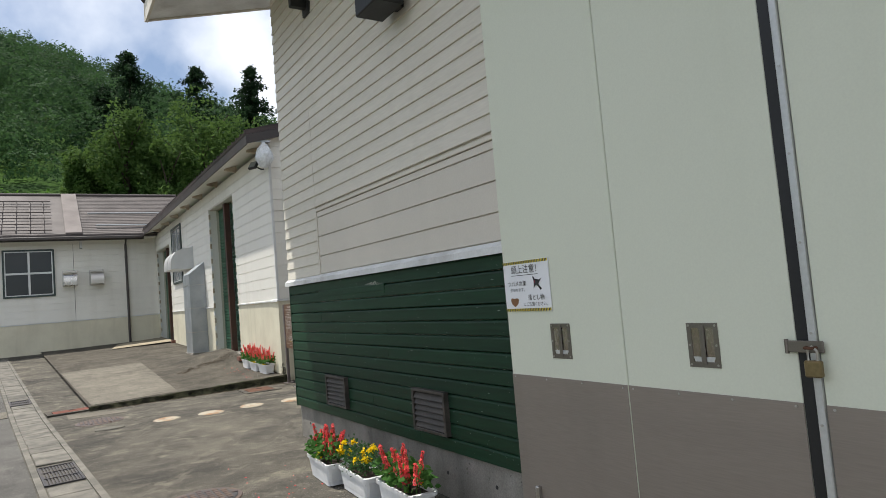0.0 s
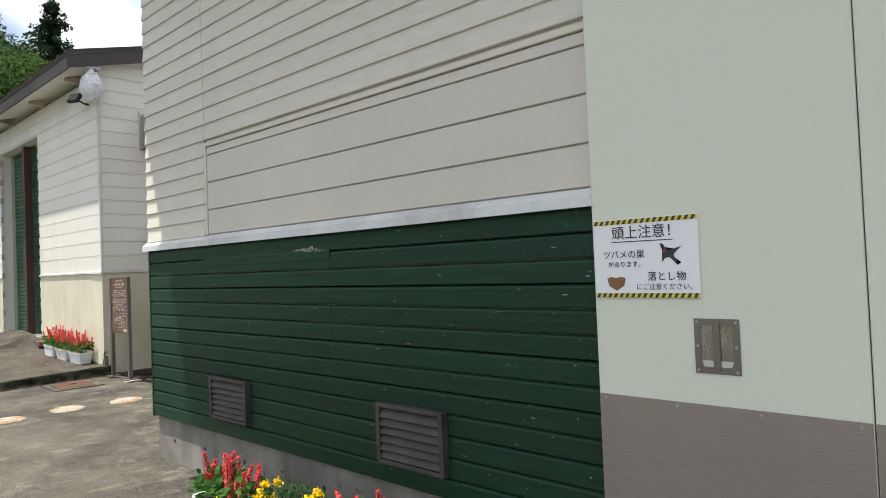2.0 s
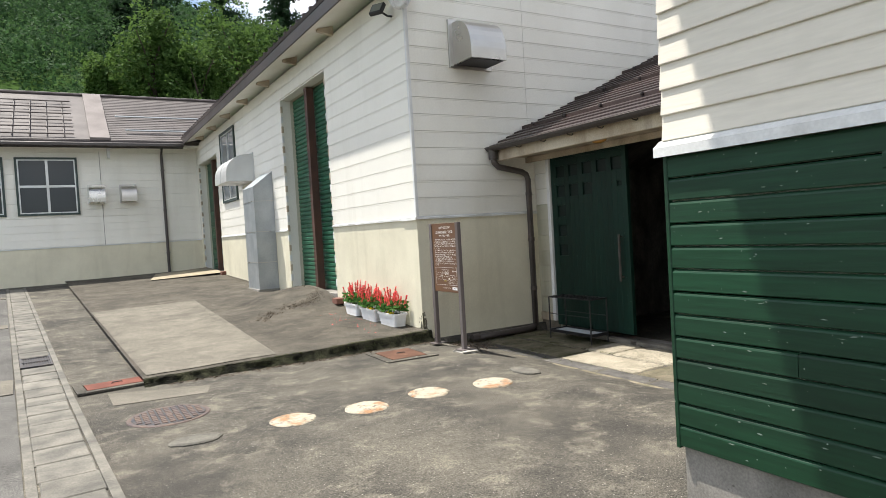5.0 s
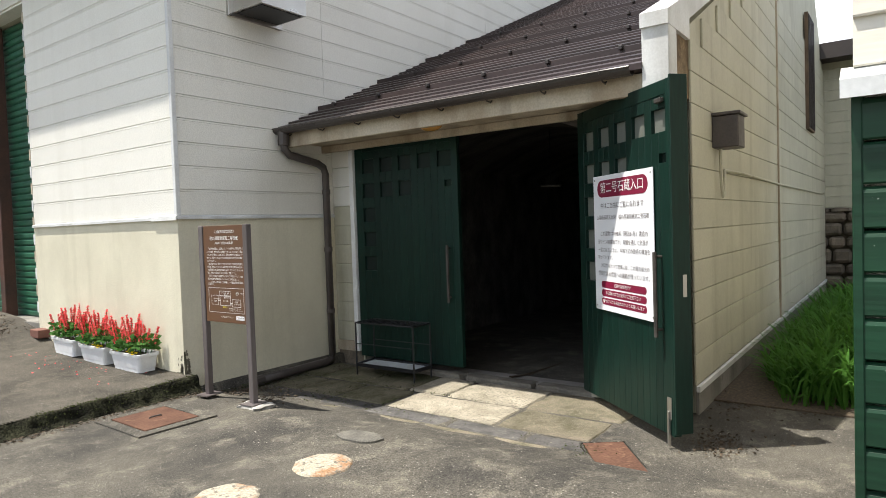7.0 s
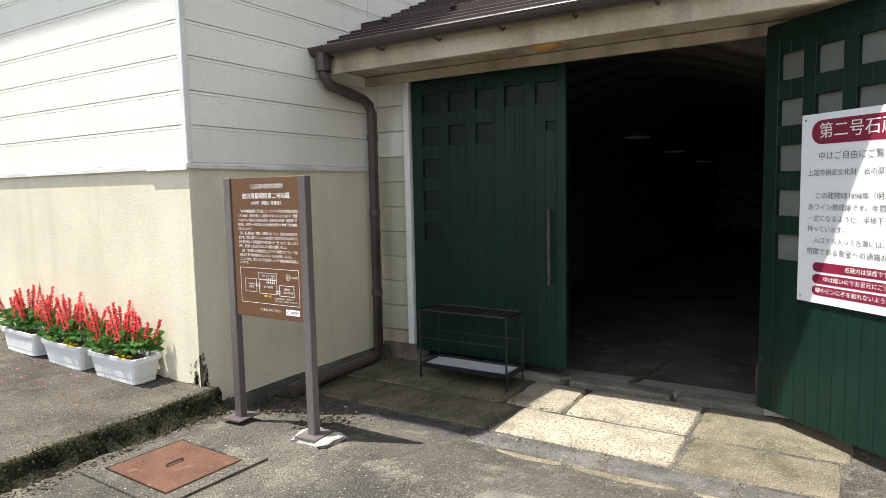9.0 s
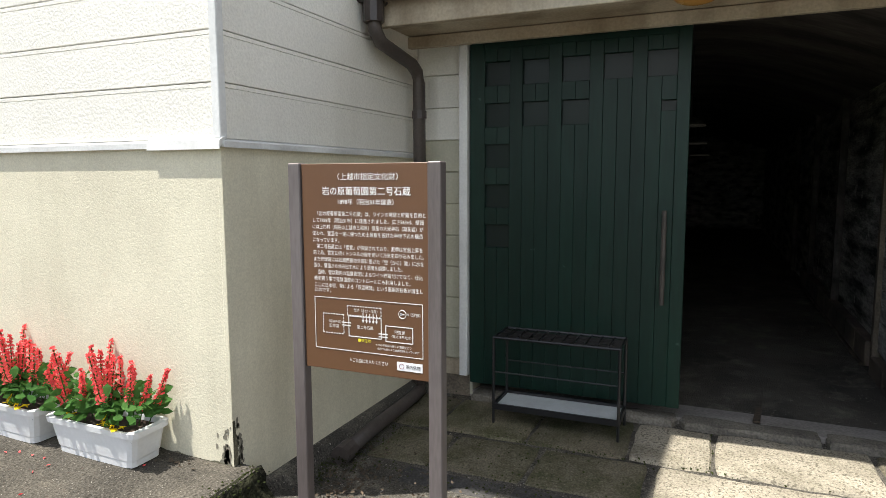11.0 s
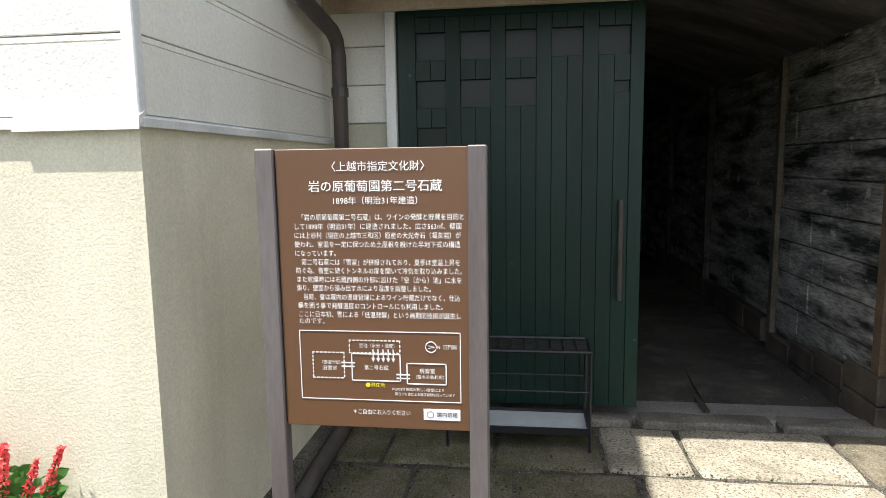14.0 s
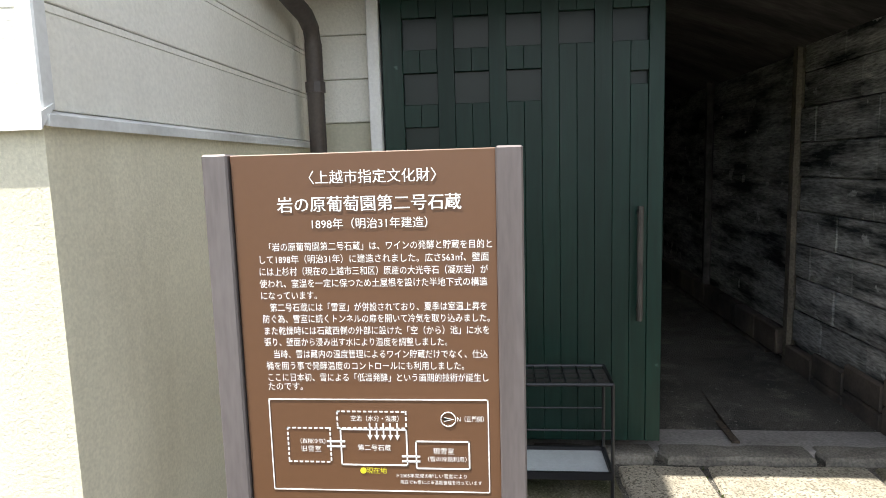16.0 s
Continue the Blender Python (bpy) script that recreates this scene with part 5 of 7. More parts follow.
for yy, a, b in ((27.9, 1.9, 3.9), (29.0, 1.7, 4.5)):
    part("snow_rail", tube(bmesh.new(), [(a, yy, far_z(yy) + 0.10), (b, yy, far_z(yy) + 0.10)], 0.03, 6), M_GALV, roof3)


# ---- stone cellar entrance ----
CX = 5.93          # plane of the door leaves
bm = bmesh.new()
box(bm, 5.995, 6.15, 12.18, 12.58, -0.1, 2.6)
box(bm, 5.90, 6.15, 8.72, 9.40, -0.1, 2.6)
box(bm, 5.995, 6.15, 9.40, 12.18, 2.42, 2.6)
wall_front = setting("wall_6", bm, M_CREAMBOARD, "cream boarded front wall of the stone cellar", "wall")
for k in range(11):
    z0 = 0.16 + k * 0.222
    if z0 > 2.3:
        break
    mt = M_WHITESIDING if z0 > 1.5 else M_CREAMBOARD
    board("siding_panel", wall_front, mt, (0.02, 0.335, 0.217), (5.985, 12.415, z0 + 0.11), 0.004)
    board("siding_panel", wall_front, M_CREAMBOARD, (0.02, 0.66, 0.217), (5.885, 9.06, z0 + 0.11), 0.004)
part("base_board", boxed(5.965, 5.993, 12.25, 12.585, 0.04, 0.155, bevel=0.004), M_STAINBEAM, wall_front, "peeling timber base board")
part("foundation", boxed(5.985, 5.994, 12.2, 12.58, -0.2, 0.04), M_RUBBLE, wall_front)
frame_t = setting("trim", boxed(5.90, 5.994, 12.185, 12.245, 0.06, 2.40, bevel=0.004), M_WHITETRIM, "weathered white door frame of the cellar", "door frame")
part("frame_post", boxed(5.97, 6.06, 9.39, 9.44, -0.02, 2.40, bevel=0.004), M_TAN, frame_t, "dark weathered timber post")
part("lintel", boxed(5.82, 5.87, 8.66, 12.585, 2.325, 2.40, bevel=0.004), M_STAINBEAM, frame_t, "cream lintel board")
part("corner_post", boxed(5.77, 5.85, 8.53, 8.63, 0.10, 2.45, bevel=0.006), surf("flaking_grey_timber", (0.22, 0.19, 0.16), (0.32, 0.29, 0.25), 0.85, scale=4, stretch=(1, 1, 0.15), amount=0.25, bump=0.4), frame_t, "flaking grey timber corner post")
beam = setting("eave_beam", boxed(5.27, 5.32, 8.66, 12.585, 2.345, 2.50, bevel=0.004), M_STAINBEAM, "stained cream eave fascia of the cellar roof", "fascia")
part("soffit", prism(bmesh.new(), [(5.32, 8.66, 2.405), (5.99, 8.66, 2.405), (5.99, 8.66, 2.43), (5.32, 8.66, 2.43)], (0, 3.92, 0)), M_STAINBEAM, beam)


def cellar_z(x):
    return 2.545 + 0.452 * (x - 5.22)


roof4 = setting("roof_4", prism(bmesh.new(), [(5.22, 8.66, cellar_z(5.22) - 0.02), (14.2, 8.66, cellar_z(14.2) - 0.02), (14.2, 8.66, cellar_z(14.2) - 0.08), (5.30, 8.66, cellar_z(5.3) - 0.08)], (0, 3.925, 0)), M_ROOF, "dark brown stepped metal roof over the cellar entrance", "roof")
ang = math.degrees(math.atan(0.452))
W = 0.148
for k in range(52):
    x0 = 5.20 + k * W
    guard = k in (4, 11, 18, 25)
    key = ("roofstep", guard)
    if key not in _shared:
        hh = 0.03 if guard else 0.0
        _shared[key] = mesh_of("roof_board", prism(bmesh.new(), [(0, 0, -0.02), (0, 0, 0.024 + hh), (0.010, 0, 0.029 + hh), (W + 0.02, 0, 0.452 * W + 0.012), (W + 0.02, 0, 0.452 * W - 0.02)], (0, 3.92, 0)))
        _shared[key].materials.append(M_ROOF)
    link("roof_board", _shared[key], None, roof4, m=pose(x0, 8.662, cellar_z(x0)))
for k in (4, 11, 18, 25):
    for j in range(6):
        yy = 9.0 + j * 0.66 + (0.3 if k % 2 else 0)
        x0 = 5.19 + k * W
        part("snow_stop", boxed(x0 - 0.025, x0 + 0.02, yy, yy + 0.035, cellar_z(x0) + 0.03, cellar_z(x0) + 0.068, bevel=0.006), M_FASCIA, roof4, "small snow stop")
gut = thing("gutter", (5.17, 10.6, 2.5), "dark brown half-round eave gutter with wire straps", "gutter")
bm = bmesh.new()
n = 8
outer = [(5.19 + 0.058 * math.cos(math.pi + math.pi * k / n), 8.73, 2.53 + 0.055 * math.sin(math.pi + math.pi * k / n)) for k in range(n + 1)]
inner = [(5.19 + 0.05 * math.cos(math.pi + math.pi * k / n), 8.73, 2.53 + 0.047 * math.sin(math.pi + math.pi * k / n)) for k in range(n + 1)]
prism(bm, outer + inner[::-1], (0, 3.87, 0))
part("trough", bm, M_GUTTER, gut)
part("lip", tube(bmesh.new(), [(5.133, 8.73, 2.532), (5.133, 12.60, 2.532)], 0.008, 6), M_PIPE, gut, "worn lip")
for j in range(8):
    yy = 8.95 + j * 0.5
    part("strap", tube(bmesh.new(), [(5.30, yy, 2.50), (5.245, yy, 2.46), (5.19, yy, 2.468), (5.13, yy, 2.52), (5.135, yy, 2.545)], 0.007, 5), M_GUTTER, gut)
dp = thing("downpipe", (5.80, 12.5, 0.05), "grey-brown downpipe running down the wall into the yard", "downpipe", "downpipes")
part("outlet", tube(bmesh.new(), [(5.20, 12.50, 2.50), (5.20, 12.50, 2.36)], 0.062, 10), M_GUTTER, dp)
part("pipe", tube(bmesh.new(), [(5.20, 12.50, 2.40), (5.21, 12.50, 2.32), (5.28, 12.50, 2.26), (5.66, 12.48, 2.19), (5.74, 12.48, 2.15), (5.77, 12.48, 2.08), (5.77, 12.48, 0.02), (5.75, 12.48, -0.03), (5.67, 12.48, -0.045), (5.1, 12.47, -0.05), (4.74, 12.45, -0.055)], 0.042, 10), M_PIPE, dp, smooth=True)
part("elbow", tube(bmesh.new(), [(4.76, 12.45, -0.05), (4.65, 12.445, -0.055)], 0.055, 10), M_PIPE, dp)
for z in (0.5, 1.2, 1.85):
    part("joint", tube(bmesh.new(), [(5.77, 12.48, z), (5.77, 12.48, z + 0.05)], 0.049, 10), M_PIPE, dp)
lm = thing("ceiling_lamp", (5.48, 10.75, 2.36), "oval amber glass lamp under the eave", "lamp")
bm = bmesh.new()
bmesh.ops.create_uvsphere(bm, u_segments=18, v_segments=9, radius=1.0, matrix=Matrix.Translation((5.48, 10.75, 2.385)) @ Matrix.Diagonal((0.075, 0.115, 0.045, 1)))
part("globe", bm, M_LAMPGLASS, lm, smooth=True)
part("base", boxed(5.40, 5.56, 10.63, 10.87, 2.395, 2.405), M_WHITETRIM, lm)

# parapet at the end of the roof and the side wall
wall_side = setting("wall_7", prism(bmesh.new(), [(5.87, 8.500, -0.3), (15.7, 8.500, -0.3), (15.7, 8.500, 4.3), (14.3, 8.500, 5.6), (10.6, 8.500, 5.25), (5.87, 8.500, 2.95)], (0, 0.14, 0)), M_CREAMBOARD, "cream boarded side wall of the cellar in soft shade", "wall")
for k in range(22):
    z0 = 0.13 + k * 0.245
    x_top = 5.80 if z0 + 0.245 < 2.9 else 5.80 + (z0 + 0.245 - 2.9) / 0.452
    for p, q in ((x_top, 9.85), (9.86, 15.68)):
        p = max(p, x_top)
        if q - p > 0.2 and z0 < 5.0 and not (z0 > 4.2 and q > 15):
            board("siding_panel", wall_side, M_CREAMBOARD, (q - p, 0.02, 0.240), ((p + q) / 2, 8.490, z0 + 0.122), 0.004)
part("base_flashing", boxed(5.80, 15.68, 8.455, 8.485, 0.075, 0.125, bevel=0.004), M_WHITETRIM, wall_side)
part("foundation", boxed(5.84, 15.68, 8.475, 8.500, -0.4, 0.075), M_CONCRETE, wall_side, "mossy concrete footing")
part("seam_cover", boxed(9.83, 9.88, 8.460, 8.482, 0.1, 5.2), M_STAINBEAM, wall_side, "dark stained seam strip")
cp = part("coping", prism(bmesh.new(), [(5.20, 8.470, 2.80), (5.20, 8.470, 2.90), (10.6, 8.470, 5.36), (10.6, 8.470, 5.24), (5.75, 8.470, 2.96), (5.75, 8.470, 2.80)], (0, 0.20, 0)), M_WHITETRIM, wall_side, "white sheet-metal coping")
part("end_pier", boxed(5.22, 5.42, 8.475, 8.665, 2.36, 2.84, bevel=0.004), M_WHITETRIM, wall_side, "white sheet-metal pier end")
part("pier_back", boxed(5.42, 5.86, 8.500, 8.660, 2.36, 2.95), surf("rotting_dark_timber", (0.12, 0.08, 0.045), (0.26, 0.19, 0.11), 0.9, scale=9, amount=0.3, bump=0.5), wall_side, "rotting timber behind the pier")
lat = thing("lattice_vent", (13.1, 8.460, 2.9), "tall narrow dark lattice panel on the side wall", "vent")
part("panel_frame", boxed(12.75, 13.55, 8.430, 8.480, 2.85, 4.75), M_TAN, lat)
for k in range(9):
    part("slat", boxed(12.78 + k * 0.085, 12.80 + k * 0.085, 8.415, 8.430, 2.88, 4.72), M_FASCIA, lat)
bx = thing("meter_box", (6.5, 8.390, 2.0), "dark brown meter box with a cable on the side wall", "meter box")
part("case", boxed(6.42, 6.68, 8.270, 8.480, 2.03, 2.30, bevel=0.008), M_PIPE, bx)
part("lid", boxed(6.40, 6.71, 8.250, 8.485, 2.30, 2.325, bevel=0.004), M_PIPE, bx)
part("cable", tube(bmesh.new(), [(6.55, 8.440, 2.03), (6.56, 8.440, 1.75), (6.62, 8.440, 1.62), (6.72, 8.450, 1.66), (6.78, 8.460, 1.86), (7.6, 8.465, 1.87), (9.9, 8.465, 1.84), (15.0, 8.465, 1.83)], 0.014, 6), M_CREAMBOARD, bx, "cream-painted cable")
back = setting("wall_8", boxed(15.7, 15.9, 2.0, 9.2, 1.55, 4.6), M_WHITESIDING, "white wall of the building behind the grass", "wall")
for k in range(14):
    # Darker cream boards put the shade of this white wall into their colour.
    board("siding_panel", back, M_CREAMBOARD, (0.02, 7.0, 0.207), (15.69, 5.6, 1.67 + k * 0.212), 0.003)
part("eave", boxed(15.2, 16.2, 2.0, 9.2, 4.45, 4.75), M_FASCIA, back, "dark eave")
rub = setting("wall_9", boxed(15.85, 16.2, 2.0, 9.2, -0.4, 1.56), M_RUBBLE, "dark rubble stone base wall", "wall")
rng = random.Random(8)
zz = -0.3
while zz < 1.5:
    h = rng.uniform(0.22, 0.34)
    yy = 5.5
    while yy < 8.6:
        w = rng.uniform(0.3, 0.55)
        board("stone", rub, M_RUBBLE, (0.25, round(w - 0.03, 2), round(min(h, 1.55 - zz) - 0.03, 2)), (15.78, yy + w / 2, zz + min(h, 1.55 - zz) / 2), 0.05, rng.uniform(-3, 3))
        yy += w
    zz += h
cab = thing("overhead_cable", (14, 7, 6), "thin overhead cable against the sky", "cable")
part("wire", tube(bmesh.new(), [(13.0, 8.6, 5.5), (15.5, 7.0, 5.1), (20, 3, 5.2)], 0.012, 5), M_RUBBER, cab)


# door leaves with a stepped pattern of small panes
def leaf(name, origin, ux, out, width, label, panes_pale):
    """ux: from hinge to free edge; out: the seen face's normal. Local (u along, o out, z up)."""
    t = thing(name, origin, label, "door", "cellar doors")
    ux, out = Vector(ux).normalized(), Vector(out).normalized()
    m = Matrix((ux, out, Vector((0, 0, 1)))).transposed().to_4x4()
    m.translation = origin
    H0, H1 = 0.01, 2.40

    def pc(nm, u0, u1, o0, o1, z0, z1, material, parent=t, lab="", bevel=0.003):
        return part(nm, boxed(u0, u1, o0, o1, z0, z1, bevel=bevel, m=m), material, parent, lab)
    cols, side, pw = 14, 0.105, 0.0867
    holes = {}
    for c in range(5):
        holes.setdefault(3 * c, []).append(0)
        holes.setdefault(3 * c + 1, []).append(0)
    for r, n_ in ((1, 3), (2, 1), (3, 1), (4, 1)):
        for c in range(n_):
            holes.setdefault(3 * c, []).append(r)
            holes.setdefault(3 * c + 1, []).append(r)
    wh, pitch, first = 0.157, 0.27, 2.215 
    pc("stile", 0, side, -0.055, 0, H0, H1, M_GREENDOOR)
    pc("stile", side + cols * pw, width, -0.055, 0, H0, H1, M_GREENDOOR)
    pc("rail", side, side + cols * pw, -0.055, -0.0005, H1 - 0.10, H1, M_GREENDOOR)
    for c in range(cols):
        z_hi = H1 - 0.10
        cut = [(first - r * pitch, first - r * pitch - wh) for r in sorted(holes.get(c, []))]
        if c == 13:
            cut = [(first, first - wh), (first - pitch - 0.03, first - pitch - 0.095)]
        for a, b in cut + [(H0, None)]:
            if z_hi - a > 0.012:
                pc("plank", side + c * pw + 0.0006, side + (c + 1) * pw - 0.0006, -0.045, -0.004, a, z_hi, M_GREENDOOR, bevel=0.002)
            z_hi = b
    part("backing", boxed(side, side + cols * pw, -0.048, -0.0455, H0 + 0.01, 0.95, m=m), M_GREENDOOR, t)
    for c in range(5):
        rows_n = [0] + ([1] if c < 3 else []) + ([2, 3, 4] if c == 0 else [])
        for r in rows_n:
            u0, z1 = side + 3 * c * pw, first - r * pitch
            pc("pane", u0 - 0.003, u0 + 2 * pw + 0.003, -0.038, -0.032, z1 - wh - 0.003, z1 + 0.003, panes_pale, bevel=0)
    pc("pane", side + 13 * pw - 0.004, side + 14 * pw + 0.004, -0.038, -0.032, first - pitch - 0.10, first - pitch - 0.025, M_DOORGLASS, bevel=0)
    hb = part("pull_bar", tube(bmesh.new(), [m @ Vector(p) for p in ((width - 0.12, 0.05, 0.67), (width - 0.12, 0.05, 1.25))], 0.015, 8), M_VENT, t, "long dark brown pull bar")
    for z in (0.72, 1.22):
        part("bar_mount", tube(bmesh.new(), [m @ Vector((width - 0.12, -0.004, z)), m @ Vector((width - 0.12, 0.05, z))], 0.010, 6), M_VENT, hb)
    return t, m, pc


leaf1, m1, pc1 = leaf("door_leaf", (CX, 12.175, 0.0), (0, -1, 0), (-1, 0, 0), 1.395, "closed dark green plank door with small square panes", M_DOORGLASS)
leaf2, m2, pc2 = leaf("door_leaf", (5.825, 9.437, -0.03), (-0.651, -0.759, 0), (-0.759, 0.651, 0), 1.36, "open dark green plank door holding a white notice board", M_MILKGLASS)
pc2("astragal", 1.363, 1.38, -0.13, 0.002, 0.03, 2.42, M_GREENDOOR, leaf2, "")
pc2("edge_board", 1.245, 1.362, -0.13, -0.06, 0.03, 2.41, M_GREENDOOR, leaf2, "")
pc2("floor_bolt", 1.30, 1.32, 0.001, 0.02, -0.06, 0.18, M_STEEL, leaf2, "steel drop bolt")
pc2("bolt_plate", 1.285, 1.335, 0.001, 0.006, 0.12, 0.27, M_STEEL, leaf2)
pc2("top_catch", 1.235, 1.315, 0.001, 0.03, 2.25, 2.28, M_VENT, leaf2)
pc2("latch_plate", 1.3615, 1.3835, -0.10, -0.07, 0.95, 1.10, M_STEEL, leaf2)

# notice board on the open leaf
nb = thing("notice_board", m2 @ Vector((0.74, 0.01, 0.76)), "white notice board with dark red bands fixed to the open door", "notice board")
NX = Vector((-0.651, -0.759, 0)).normalized()
BW, BH, BU, BZ = 0.88, 1.075, 0.297, 0.757


def nb_box(nm, u0, u1, o0, o1, v0, v1, material, bevel=0.0):
    return part(nm, boxed(BU + u0 * BW, BU + u1 * BW, o0, o1, BZ + (1 - v1) * BH, BZ + (1 - v0) * BH, bevel=bevel, m=m2), material, nb)


nb_box("sheet", 0, 1, 0.004, 0.012, 0, 1, M_BOARDWHITE, 0.002)
for u, v in ((0.03, 0.03), (0.97, 0.03), (0.03, 0.97), (0.97, 0.97)):
    c = m2 @ Vector((BU + u * BW, 0.012, BZ + (1 - v) * BH))
    part("screw", tube(bmesh.new(), [c, c + Vector((-0.759, 0.651, 0)) * 0.003], 0.006, 8), M_STEEL, nb)


def pill(u0, u1, v0, v1):
    bm = bmesh.new()
    r = (v1 - v0) * BH / 2
    a, b, zc = BU + u0 * BW + r, BU + u1 * BW - r, BZ + (1 - (v0 + v1) / 2) * BH
    pts = [(b + r * math.cos(t), zc + r * math.sin(t)) for t in np.linspace(-math.pi / 2, math.pi / 2, 9)] + [(a + r * math.cos(t), zc + r * math.sin(t)) for t in np.linspace(math.pi / 2, 1.5 * math.pi, 9)]
    prism(bm, [m2 @ Vector((p, 0.0125, z)) for p, z in pts], Vector((-0.759, 0.651, 0)) * 0.0012)
    part("red_band", bm, M_PILL, nb)


def nb_text(s, u, v, size, material, width, align='LEFT', off=0.0128):
    lettering(s, m2 @ Vector((BU + u * BW, off, BZ + (1 - v) * BH)), NX, size, material, nb, width * BW, align)


pill(0.08, 0.93, 0.035, 0.16)
nb_text("第二号石蔵入口", 0.505, 0.097, 0.085, M_INKWHITE, 0.72, 'CENTER', 0.0142)
nb_text("中はご自由にご覧になれます", 0.5, 0.225, 0.05, M_INKGREY, 0.72, 'CENTER')
nb_text("上越市指定文化財　岩の原葡萄園第二号石蔵", 0.5, 0.31, 0.04, M_INKGREY, 0.88, 'CENTER')
for s, u, v, w in (("この建物は1898年（明治31年）建造の", 0.12, 0.43, 0.79), ("赤ワイン熟成庫です。年間を通して室温が", 0.07, 0.49, 0.85), ("一定になるように、半地下式の独特の構造を", 0.07, 0.55, 0.87), ("持っています。", 0.07, 0.605, 0.27), ("入口から入って左奥には、この蔵の最大の", 0.12, 0.665, 0.81), ("特徴である雪室への通路が残っています。", 0.07, 0.725, 0.86)):
    nb_text(s, u, v, 0.043, M_INKGREY, w)
for s, v, w in (("石蔵内は禁煙です", 0.805, 0.30), ("中は暗いのでお足元にご注意下さい", 0.868, 0.62), ("樽やビンに手を触れないようお願いします", 0.93, 0.74)):
    pill(0.12, 0.88, v - 0.025, v + 0.025)
    nb_text(s, 0.5, v, 0.036, M_INKWHITE, w * 0.95, 'CENTER', 0.0142)

# cellar inside
cell = setting("floor", prism(bmesh.new(), [(6.0, 9.2, -0.07), (7.7, 9.2, -0.26), (23, 9.2, -0.42), (23, 9.2, -0.6), (6.0, 9.2, -0.6)], (0, 3.5, 0)), M_CELLFLOOR, "sloping grey concrete floor of the dark cellar", "floor")
part("gutter_strip", prism(bmesh.new(), [(6.1, 10.35, -0.075), (7.7, 10.2, -0.255), (14, 9.75, -0.32), (14, 9.72, -0.32), (7.7, 10.16, -0.255), (6.1, 10.31, -0.075)], (0, 0, 0.012)), M_DEBRIS, cell, "dark drain line")
vault = bmesh.new()
n = 14
arc = [(9.38 + (12.45 - 9.38) * k / n, 2.22 + 0.42 * math.sin(math.pi * k / n)) for k in range(n + 1)]
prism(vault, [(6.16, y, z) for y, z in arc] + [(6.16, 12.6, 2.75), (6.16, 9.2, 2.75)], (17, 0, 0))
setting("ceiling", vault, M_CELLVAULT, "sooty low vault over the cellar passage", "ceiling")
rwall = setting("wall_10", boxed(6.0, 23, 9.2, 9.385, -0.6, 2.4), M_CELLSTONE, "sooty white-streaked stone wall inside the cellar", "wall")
# Near-black vault material paints the unlit side of the passage on this wall.
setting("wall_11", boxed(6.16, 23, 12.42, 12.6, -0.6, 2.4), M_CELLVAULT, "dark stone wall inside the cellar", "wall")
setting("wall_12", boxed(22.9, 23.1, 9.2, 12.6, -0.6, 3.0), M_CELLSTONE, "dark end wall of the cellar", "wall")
rng = random.Random(3)
for k in range(9):
    z0 = 0.10 + k * 0.245
    xx = 6.02
    while xx < 7.5:
        w = min(rng.choice((0.55, 0.75, 0.95)), 7.55 - xx)
        if w > 0.1:
            board("wall_stone", rwall, M_CELLSTONE, (w - 0.008, 0.05, min(0.237, 2.26 - z0)), (xx + w / 2, 9.405 + rng.uniform(-0.004, 0.004), z0 + min(0.245, 2.26 - z0) / 2), 0.006)
        xx += w
for x0 in (7.56, 9.6, 11.6, 13.8):
    # Pilasters deeper in take the darker vault material.
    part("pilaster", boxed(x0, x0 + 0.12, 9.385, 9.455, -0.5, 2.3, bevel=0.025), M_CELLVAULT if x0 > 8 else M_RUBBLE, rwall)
for k in range(3):
    xx = 7.72
    j = 0
    while xx < 12:
        board("wall_stone", rwall, surf("brown_cellar_stone", (0.13, 0.10, 0.075), (0.05, 0.042, 0.038), 0.9, scale=3, bump=0.5, rand=0.25) if (k, j) == (0, 0) else bpy.data.materials["brown_cellar_stone"], (0.44, 0.09, 0.21), (xx + 0.225 + (0.2 if k % 2 else 0), 9.43, -0.40 + k * 0.22 + 0.0), 0.012)
        xx += 0.455
        j += 1
for k in range(2):
    for j in range(4):
        board("wall_stone", rwall, bpy.data.materials["brown_cellar_stone"], (0.41, 0.07, 0.165), (6.13 + j * 0.42, 9.425, 0.02 - j * 0.055 + k * 0.17 - 0.05), 0.012)
